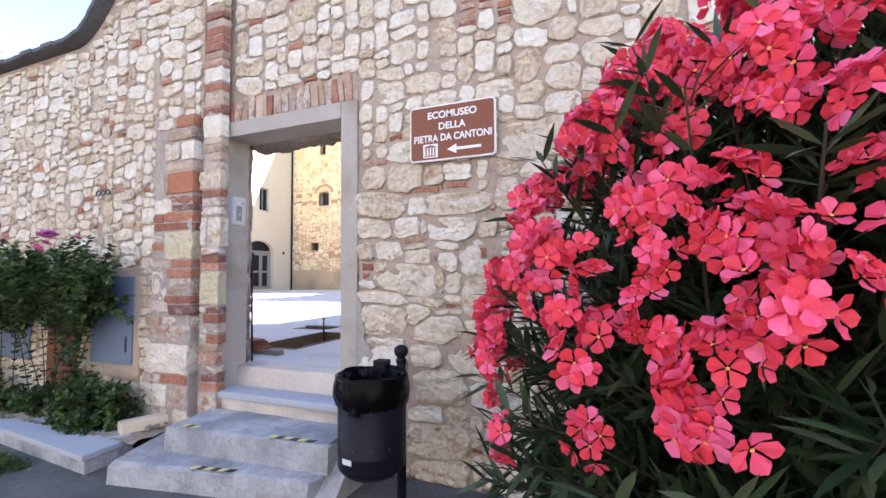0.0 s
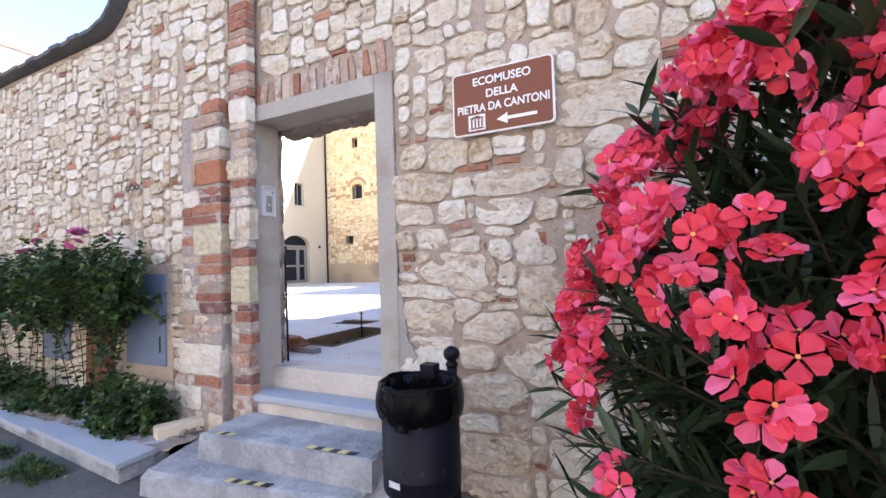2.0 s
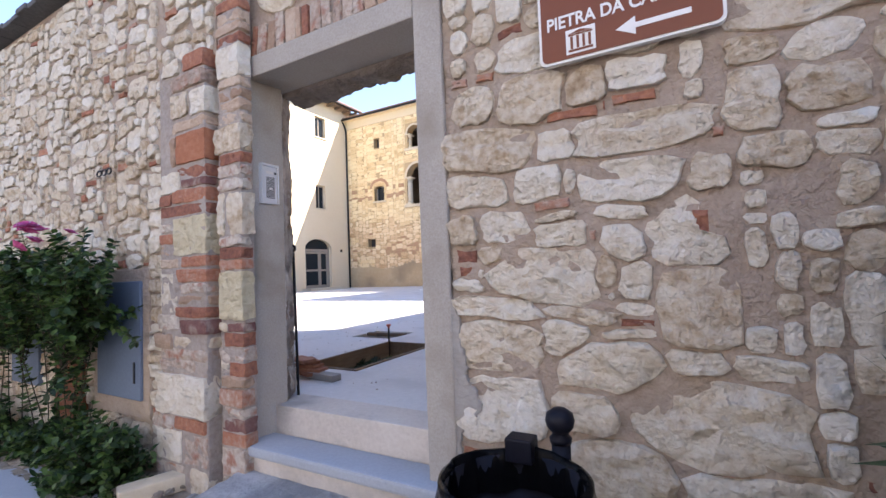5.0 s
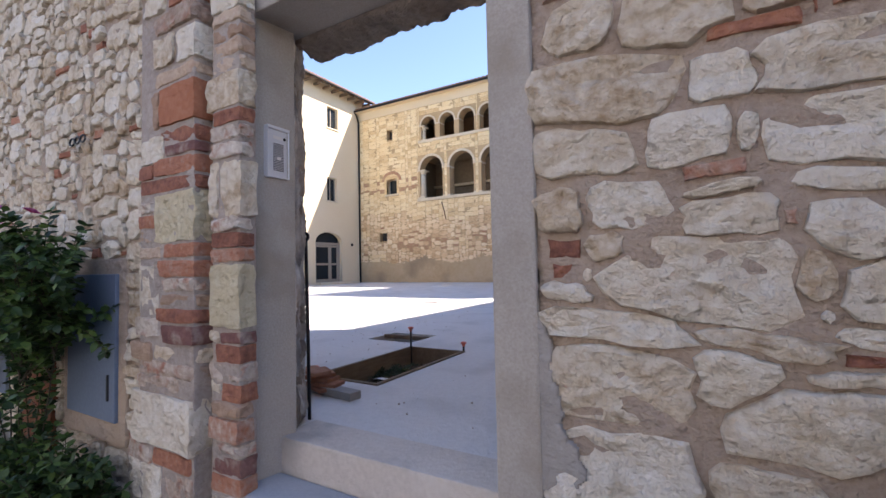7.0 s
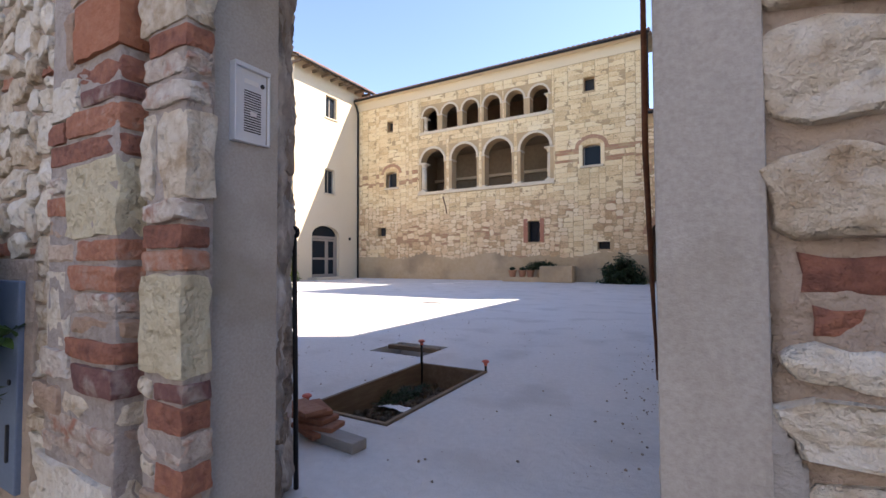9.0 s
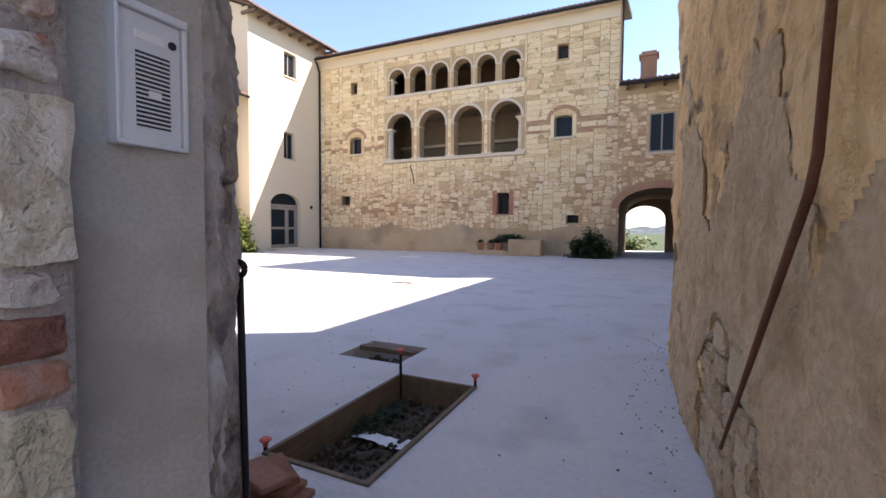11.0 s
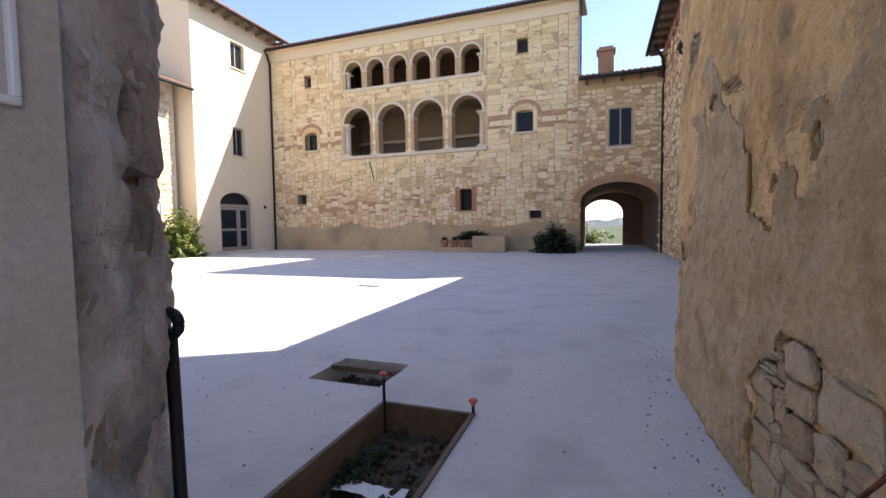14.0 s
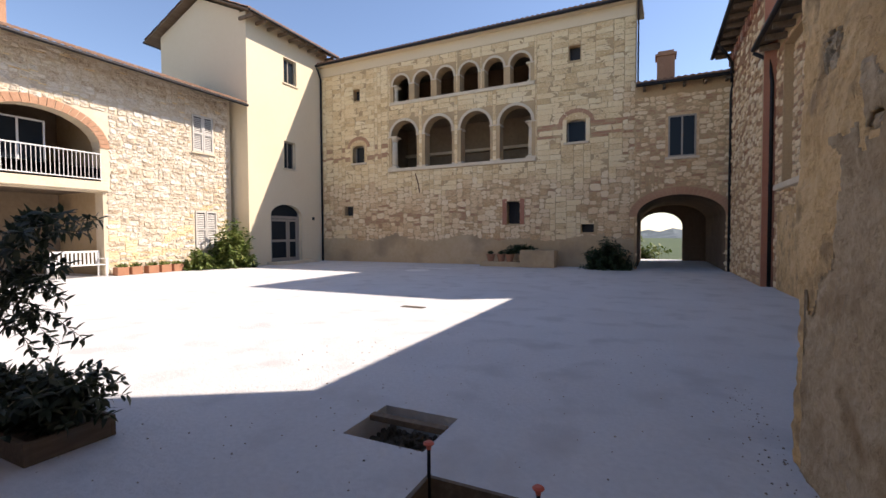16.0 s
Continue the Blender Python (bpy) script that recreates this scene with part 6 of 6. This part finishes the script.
for x, y, w in ((-11.2, 20.2, 1.6), (-7.0, 11.0, .5)):
    d2 = thing("floor_channel", "thin channel cover set in the floor", "drain", (x, y, 0.0))
    part("strip", Shape().box(-w / 2, w / 2, -.09, .09, 0, .008, .002), white_paint if w > 1 else soil, d2)
bits = Shape()
for k in range(420):
    x, y = dr.uniform(-6.5, -1.95), dr.uniform(3.7, 9.5)
    if k % 3 == 0:
        x, y = -1.88 - abs(dr.gauss(0, .16)), dr.uniform(4.2, 8.2)
    if any(a < x < b and c < y < d for a, b, c, d in PITS):
        continue
    r = dr.uniform(.002, .008)
    bits.join(stone_block(dr, 6, .5, .2), Matrix.Translation((x, y, 0)) @ pose(0, 0, 0, -90, 0, dr.uniform(0, 360)) @ Matrix.Diagonal((r * 2, r, r * 2, 1)))
tagged(part("gravel_bits", bits, dry_soil), "scattered grit and leaves on the courtyard floor", "grit", kind="stuff")
clods = Shape()
for (x0, x1, y0, y1), n in zip(PITS, (260, 150)):
    for k in range(n):
        r = dr.uniform(.008, .035)
        clods.join(stone_block(dr, 7, .5, .2), Matrix.Translation((dr.uniform(x0 + .04, x1 - .04), dr.uniform(y0 + .04, y1 - .04), -.19 if n > 200 else -.18)) @ pose(0, 0, 0, -90 + dr.uniform(-20, 20), 0, dr.uniform(0, 360)) @ Matrix.Diagonal((r * 2, r * 1.3, r * 1.6, 1)))
tagged(part("soil_clods", clods, soil), "clods and stones on the pit soil", "soil", kind="stuff")
crumbs = Shape()
for k in range(260):
    r = dr.uniform(.008, .03)
    crumbs.join(stone_block(dr, 7, .5, .2), Matrix.Translation((dr.uniform(-6.5, -3.45), dr.uniform(2.62, 2.88), -.45)) @ pose(0, 0, 0, -90, 0, dr.uniform(0, 360)) @ Matrix.Diagonal((r * 2, r, r * 2, 1)))
tagged(part("planter_pebbles", crumbs, dry_soil), "pebbles and dry leaves in the planter", "pebbles", kind="stuff")


# ---- plants ----
def leaf_shape(length, width, bend, r):
    """A pointed leaf from the origin along x, folded at its rib."""
    c = bend * length
    return ([(0, 0, 0), (length * .3, width * .42, -.1 * c), (length * .3, 0, .12 * c - width * .12), (length * .3, -width * .42, -.1 * c),
             (length * .65, width * .4, -.35 * c), (length * .65, 0, -.2 * c - width * .1), (length * .65, -width * .4, -.35 * c), (length, 0, -c)],
            [(0, 3, 2), (0, 2, 1), (2, 3, 6, 5), (1, 2, 5, 4), (5, 6, 7), (4, 5, 7)])


def aim(at, way, roll):
    """The pose whose x axis points along way."""
    q = Vector(way).to_track_quat("X", "Z").to_matrix().to_4x4()
    return Matrix.Translation(at) @ q @ pose(0, 0, 0, roll)


def stem_curve(a, b, sag, r):
    a, b = Vector(a), Vector(b)
    mid = a.lerp(b, .5) + Vector((r.uniform(-.06, .06), r.uniform(-.06, .06), sag))
    return [a * (1 - e) ** 2 + mid * 2 * e * (1 - e) + b * e * e for e in (0, .25, .5, .75, 1)]


def plant(name, label, category, base, tips, mat, length, width, whorls, per, start, r, wood=bark, rad=.008, bend=.25, spread=55, sag=.15):
    """Stems from the base to the tips, with leaves along their outer part."""
    t = thing(name, label, category, base)
    o = Vector(base)
    stems, leaves = Shape(), Shape()
    for b, tip in tips:
        pts = stem_curve(Vector(b) - o, Vector(tip) - o, sag, r)
        stems.tube(pts, [rad, rad * .9, rad * .75, rad * .5, rad * .25], 5)
        for k in range(whorls):
            e = start + (1 - start) * (k + r.random()) / whorls
            i = min(3, int(e * 4))
            p = pts[i].lerp(pts[i + 1], e * 4 - i)
            d = (pts[i + 1] - pts[i]).normalized()
            side = d.orthogonal().normalized()
            for j in range(per):
                an = 2 * math.pi * (j + .5 * (k % 2)) / per + r.uniform(-.4, .4)
                w = side.copy()
                w.rotate(Matrix.Rotation(an, 3, d))
                tilt = radians(spread + r.uniform(-18, 18))
                way = d * math.cos(tilt) + w * math.sin(tilt)
                lv, lf = leaf_shape(length * r.uniform(.65, 1.15), width * r.uniform(.75, 1.2), bend * r.uniform(.2, 1.6), r)
                leaves.add(lv, lf, aim(p, way, r.uniform(-40, 40)))
    tagged(part("branchwork", stems, wood, t), kind="stuff")
    tagged(part("foliage", leaves, mat, t), kind="stuff")
    return t


def on_egg(c, rad, az, el, k=1.0, taper=0.0):
    if taper and el > 0:
        k *= 1 - taper * math.sin(el)
        c = (c[0] + taper * .5 * math.sin(el), c[1], c[2] + .25 * math.sin(el))
    return (c[0] + rad[0] * k * math.cos(el) * math.cos(az), c[1] + rad[1] * k * math.cos(el) * math.sin(az), c[2] + rad[2] * k * math.sin(el))


# oleander
orng = random.Random(21)
OC, OR = (1.06, 2.02, 0.62), (1.27, 1.0, 1.5)
tips = []
for k in range(430):
    az = radians(orng.uniform(140, 345)) if k < 340 else radians(orng.uniform(-20, 140))
    el = math.asin(orng.uniform(-.62, .98))
    tips.append(((0.98 + orng.uniform(-.2, .2), 2.2 + orng.uniform(-.15, .15), -0.62 + orng.uniform(0, .25)), on_egg(OC, OR, az, el, orng.uniform(.6, 1.09), .27)))
tips = [(b, (p[0], min(p[1], 2.93), p[2])) for b, p in tips]
ole = plant("oleander", "large flowering oleander bush with coral-red blossoms", "shrub", (0.98, 2.2, -0.62), tips, oleander_leaf, .175, .03, 16, 3, .45, orng, bark, .012, .12, 46, .25)


def blossom(r, count=11, dome=.055):
    s, eyes = Shape(), Shape()
    for k in range(count):
        d = Vector((r.gauss(0, 1), r.gauss(0, 1), abs(r.gauss(0, .9)) + .25)).normalized()
        m = aim(d * dome * r.uniform(.7, 1.25), d, r.uniform(0, 360))
        size = r.uniform(.034, .042)
        cup = r.uniform(.05, .55)
        for j in range(5):
            a = 2 * math.pi * j / 5
            pts = []
            for q, w in ((.1, .0), (.5, -.5), (.86, -.56), (1.04, -.3), (1.07, .1), (.98, .42), (.78, .6), (.42, .5)):
                rr, an = size * q, a + w
                pts.append((size * cup * q * q - .002, rr * math.cos(an), rr * math.sin(an)))
            pts = [(x - .0035 * math.sin(3 * k) * (k > 0) + .003 * (j % 2), y, z) for k, (x, y, z) in enumerate(pts)]
            s.add(pts, [(0, 1, 2, 3), (0, 3, 4), (0, 4, 5), (0, 5, 6, 7)], m)
        eyes.add([(.002 + .001, .0045 * math.cos(2 * math.pi * j / 6), .0045 * math.sin(2 * math.pi * j / 6)) for j in range(6)], [tuple(range(6))], m)
    both = Shape().join(s).join(eyes)
    me = bpy.data.meshes.new("blossom")
    me.from_pydata(both.v, [], both.f)
    me.materials.append(petal)
    me.materials.append(throat)
    me.polygons.foreach_set("material_index", [0] * len(s.f) + [1] * len(eyes.f))
    me.update()
    return me


heads = [blossom(orng, c, d) for c, d in ((6, .06), (8, .075), (9, .08), (10, .085), (11, .09), (5, .05))]
placed, tried, turns = 0, 0, 0
clump = None
while placed < 297 and tried < 9000:
    tried += 1
    if placed % 3 == 0 or clump is None:
        turns += 1
        clump = (radians(150 + 185 * (turns * .618034 % 1)), math.asin(-.5 + 1.47 * (turns * .754878 % 1)))
    az, el = clump[0] + orng.gauss(0, .1), max(-.7, min(1.45, clump[1] + orng.gauss(0, .055)))
    p = on_egg(OC, OR, az, el, orng.uniform(.86, 1.0), .27)
    keep = 1.0
    if p[2] < .3:
        keep = .04 if p[0] < .5 else .25 if p[0] < .8 else .9
    elif p[2] < .5:
        keep = .3 if p[0] < .2 else .55 if p[0] < .6 else .85
    if p[1] > 2.85 or orng.random() > keep or noise.noise((p[0] * 2.1, p[1] * 2.1, p[2] * 2.6)) < -.2:
        clump = None
        continue
    ob = new("blossom", orng.choice(heads))
    ob.parent = ole
    out = Vector((p[0] - OC[0], p[1] - OC[1], (p[2] - OC[2]) * .6 + .25)).normalized()
    q = out.to_track_quat("Z", "Y").to_matrix().to_4x4()
    ob.matrix_basis = Matrix.Translation(Vector(p) - ole.location) @ q @ pose(0, 0, 0, 0, 0, orng.uniform(0, 360)) @ Matrix.Scale(orng.uniform(.8, 1.15), 4)
    placed += 1

# roses against the left wall
rrng = random.Random(31)
canes, tips = [], []
for k in range(17):
    x = -6.8 + k * .175 + rrng.uniform(-.1, .1)
    foot = x + rrng.uniform(-.1, .15) if x < -5.5 else -4.98 + rrng.uniform(-.3, .22)
    canes.append(((foot, 2.74 + rrng.uniform(-.05, .08), -.45), (x, rrng.uniform(2.5, 2.8), rrng.uniform(.55, .95))))
tips += canes
for k in range(220):
    (fx, fy, fz), (cx, cy, cz) = rrng.choice(canes)
    e = rrng.uniform(.6, 1)
    a = (fx + (cx - fx) * e, fy + (cy - fy) * e, fz + (cz - fz) * e)
    x = max(-7, min(-3.72, cx + rrng.gauss(.05, .3)))
    top = 1.2 + .2 * noise.noise((x * 1.7, 0, 3)) + .13 * noise.noise((x * 6, 0, 5)) - (.15 if x > -4.1 else 0)
    z = top - abs(rrng.gauss(0, .3 if x > -5.4 else .45))
    tips.append((a, (x, rrng.uniform(2.36, 2.86), max(.2, z + (.16 if k % 9 == 0 else 0)))))
rose = plant("rose_bush", "climbing rose bush with green leaves and pink blooms", "shrub", (-4.95, 2.72, -.46), tips, rose_leaf, .06, .044, 17, 3, .1, rrng, bark, .005, .25, 62, .06)
for k in range(13):
    x = rrng.choice((-4.75, -4.6, -4.45, -4.35, -5.9, -5.4)) + rrng.uniform(-.12, .12)
    s = Shape()
    for j in range(26):
        a, e = j * 2.4, j / 26
        lv = [(0, 0, 0), (.02 * e + .008, .014, .012), (.03 * e + .012, .006, .022 - .012 * e), (.03 * e + .012, -.006, .021 - .012 * e), (.02 * e + .008, -.014, .012)]
        s.add(lv, [(0, 1, 2), (0, 2, 3), (0, 3, 4)], pose(0, 0, 0, 0, 0, math.degrees(a)))
    ob = part("rose_bloom", s, rose_petal, rose)
    ob.matrix_basis = Matrix.Translation(Vector((x, 2.45 + rrng.uniform(-.1, .2), 1.18 + rrng.uniform(-.08, .1))) - rose.location) @ pose(0, 0, 0, rrng.uniform(-50, 30), rrng.uniform(-30, 30), 0) @ Matrix.Scale(rrng.uniform(1.2, 2.0), 4)


def mound(name, label, c, rad, n, mat, length, width, seed, low=-.1, whorls=9, per=3, start=.35, half=False):
    r = random.Random(seed)
    tips = [((c[0] + r.uniform(-.25, .25) * rad[0], c[1] + r.uniform(-.25, .25) * rad[1], c[2]), on_egg(c, rad, radians(r.uniform(0, 360)), math.asin(r.uniform(low, 1)), r.uniform(.6, 1.08))) for _ in range(n)]
    return plant(name, label, "shrub", c, tips, mat, length, width, whorls, per, start, r, bark, .006, .25, 60, .05)


mound("low_shrub", "low dark green shrub at the planter's end", (-4.15, 2.64, -.46), (.55, .26, .5), 170, rose_leaf, .06, .038, 5)
mound("low_shrub", "low green shrub under the roses", (-5.9, 2.66, -.46), (.6, .22, .35), 50, rose_leaf, .06, .038, 6)
mound("low_shrub", "low green shrub under the roses", (-5.15, 2.66, -.46), (.4, .2, .26), 40, rose_leaf, .06, .038, 36)
mound("low_shrub", "low green shrub under the roses", (-6.7, 2.66, -.46), (.5, .22, .5), 60, rose_leaf, .06, .038, 37)
mound("tall_shrub", "dense dark shrub by the garden wall", (-8.2, 2.5, -.4), (1.1, .5, 2.5), 160, rose_leaf, .07, .045, 7)
mound("weed_tuft", "tuft of weeds at the foot of the kerb", (-4.3, 2.02, -.62), (.4, .16, .1), 60, rose_leaf, .05, .012, 9)
mound("weed_tuft", "small weeds growing in the planting pit", (-3.78, 5.2, -.2), (.1, .4, .1), 40, dark_leaf, .05, .014, 29)
mound("weed_tuft", "small weeds growing in the planting pit", (-3.3, 4.75, -.2), (.08, .4, .1), 40, dark_leaf, .05, .014, 30)
mound("courtyard_shrub", "sunlit yellow-green shrub beside the tower door", (-19.9, 17.2, .0), (1.1, 1.0, 2.1), 150, shrub_leaf, .2, .11, 12, -.05, 9)
mound("courtyard_shrub", "low sunlit shrub by the stone house", (-20.2, 15.8, .0), (.6, .6, .9), 60, shrub_leaf, .18, .09, 14)
mound("dark_bush", "dense dark green bush before the loggia wing", (-4.35, 22.3, .0), (1.0, .7, 1.25), 200, dark_leaf, .16, .07, 15)
mound("arch_greenery", "bright green bushes beyond the archway", (-4.6, 36.0, -.9), (3.5, 1.5, 2.2), 150, shrub_leaf, .3, .16, 16)
mound("trough_plants", "small plants in a stone trough", (-8.0, 22.6, .62), (.9, .3, .35), 60, dark_leaf, .14, .05, 17)
tr = thing("stone_trough", "old stone trough against the loggia wing", "trough", (-7.2, 22.55, 0))
part("basin", Shape().box(-.75, .75, -.4, .4, 0, .75, .04), base_plaster, tr)
lowk = thing("stone_kerb", "low stone bench along the loggia wing", "bench", (-8.9, 22.6, 0))
part("slab", Shape().box(-.95, .95, -.35, .35, 0, .22, .02), base_plaster, lowk)
for x in (-9.4, -8.9, -8.5):
    pt = thing("plant_pot", "small terracotta pot with a green plant", "pot", (x, 22.5, .22), "pots along the loggia wing")
    part("pot", Shape().lathe([(.13, 0), (.19, .28), (.21, .28), (.21, .33), (.18, .33), (.15, .1)], 16), clay_pot, pt)
    rr = random.Random(int(x * 10))
    lv = Shape()
    for k in range(60):
        a, b = leaf_shape(.2, .05, .4, rr)
        lv.add(a, b, aim((0, 0, .3), (rr.gauss(0, .6), rr.gauss(0, .6), 1), rr.uniform(0, 360)))
    tagged(part("foliage", lv, dark_leaf, pt), kind="stuff")
for k, y in enumerate((12.9, 13.4, 14.0, 14.5, 15.0)):
    pt = thing("plant_pot", "terracotta trough pot by the stone house wall", "pot", (-20.45, y, 0), "pots by the stone house")
    part("pot", Shape().box(-.16, .16, -.2, .2, 0, .3, .02), clay_pot, pt)
    rr = random.Random(k)
    lv = Shape()
    for j in range(50):
        a, b = leaf_shape(.18, .05, .4, rr)
        lv.add(a, b, aim((rr.uniform(-.1, .1), rr.uniform(-.15, .15), .28), (rr.gauss(0, .6), rr.gauss(0, .6), 1), rr.uniform(0, 360)))
    tagged(part("foliage", lv, shrub_leaf, pt), kind="stuff")

# garden bench under the balcony
gbench = thing("garden_bench", "white slatted garden bench on the courtyard floor", "bench", (-20.75, 11.7, 0), turn=90)
for k in range(4):
    part("leg", Shape().box(-.06, .0, -.03, .03, 0, .9 if k > 1 else .62, .006, Matrix.Translation(((-.72 if k % 2 else .78), (.26 if k > 1 else -.26), 0))), white_paint, gbench)
for k in range(5):
    part("seat_slat", Shape().box(-.78, .78, -.04, .04, .42, .45, .004, Matrix.Translation((0, -.22 + k * .11, 0))), white_paint, gbench)
for k in range(12):
    part("back_slat", Shape().box(-.03, .03, .25, .27, .45, .88, .004, Matrix.Translation((-.68 + k * .124, 0, 0))), white_paint, gbench)
part("back_rail", Shape().box(-.78, .78, .23, .29, .86, .93, .006), white_paint, gbench)
for x in (-.75, .75):
    part("armrest", Shape().box(x - .04, x + .04, -.3, .27, .62, .66, .006), white_paint, gbench)

# trailing vine inside the gate
vrng = random.Random(41)
tips = []
for k in range(110):
    tips.append(((-6.66 + vrng.uniform(-.3, .3), 4.95 + vrng.uniform(-.1, .1), 0.1), (-6.66 + vrng.uniform(-.6, .6), 4.92 + vrng.gauss(0, .17), vrng.uniform(.12, .5))))
plant("trailing_plant", "dark bushy plant in a low wooden planter", "plant", (-6.66, 4.95, 0.0), tips, vine_leaf, .09, .04, 9, 3, .4, vrng, bark, .005, .3, 65, .12)
tips = []
for k in range(22):
    z = vrng.uniform(.62, 1.6)
    tips.append(((-7.35 + vrng.uniform(-.06, .06), 4.8, 0.1), (-6.22 + .25 * (z - .6) + vrng.gauss(0, .13), 4.8 + vrng.gauss(0, .1), z)))
plant("trailing_vine", "dark vine with drooping leafy strands", "vine", (-7.35, 4.8, 0.0), tips, vine_leaf, .085, .034, 13, 3, .6, vrng, bark, .006, .3, 65, .9)
bx = thing("planter_box", "weathered timber planter box on the courtyard floor", "planter", (-6.72, 4.95, 0))
for a, b, c, d in ((-.56, .52, -.26, -.23), (-.56, .52, .23, .26), (-.56, -.53, -.23, .23), (.49, .52, -.23, .23)):
    part("board", Shape().box(a, b, c, d, 0, .15, .005), timber, bx)
part("earth", Shape().box(-.52, .48, -.22, .22, 0, .11), soil, bx)
# rubble at the foot of the kerb
rub = Shape()
for k in range(380):
    r = dr.uniform(.006, .03) * (1.4 if k % 9 == 0 else 1)
    x = dr.uniform(-5.6, -2.7)
    rub.join(stone_block(dr, 7, .5, .2), Matrix.Translation((x, 2.12 - .09 * (x + 3.3) - abs(dr.gauss(0, .22)), -.66)) @ pose(0, 0, 0, -90, 0, dr.uniform(0, 360)) @ Matrix.Diagonal((r * 2, r, r * 2, 1)))
tagged(part("street_rubble", rub, dry_soil), "grit and small rubble at the foot of the steps", "rubble", kind="stuff")
mound("weed_tuft", "tuft of weeds at the foot of the kerb", (-5.1, 2.1, -.66), (.35, .14, .1), 50, rose_leaf, .05, .012, 19)
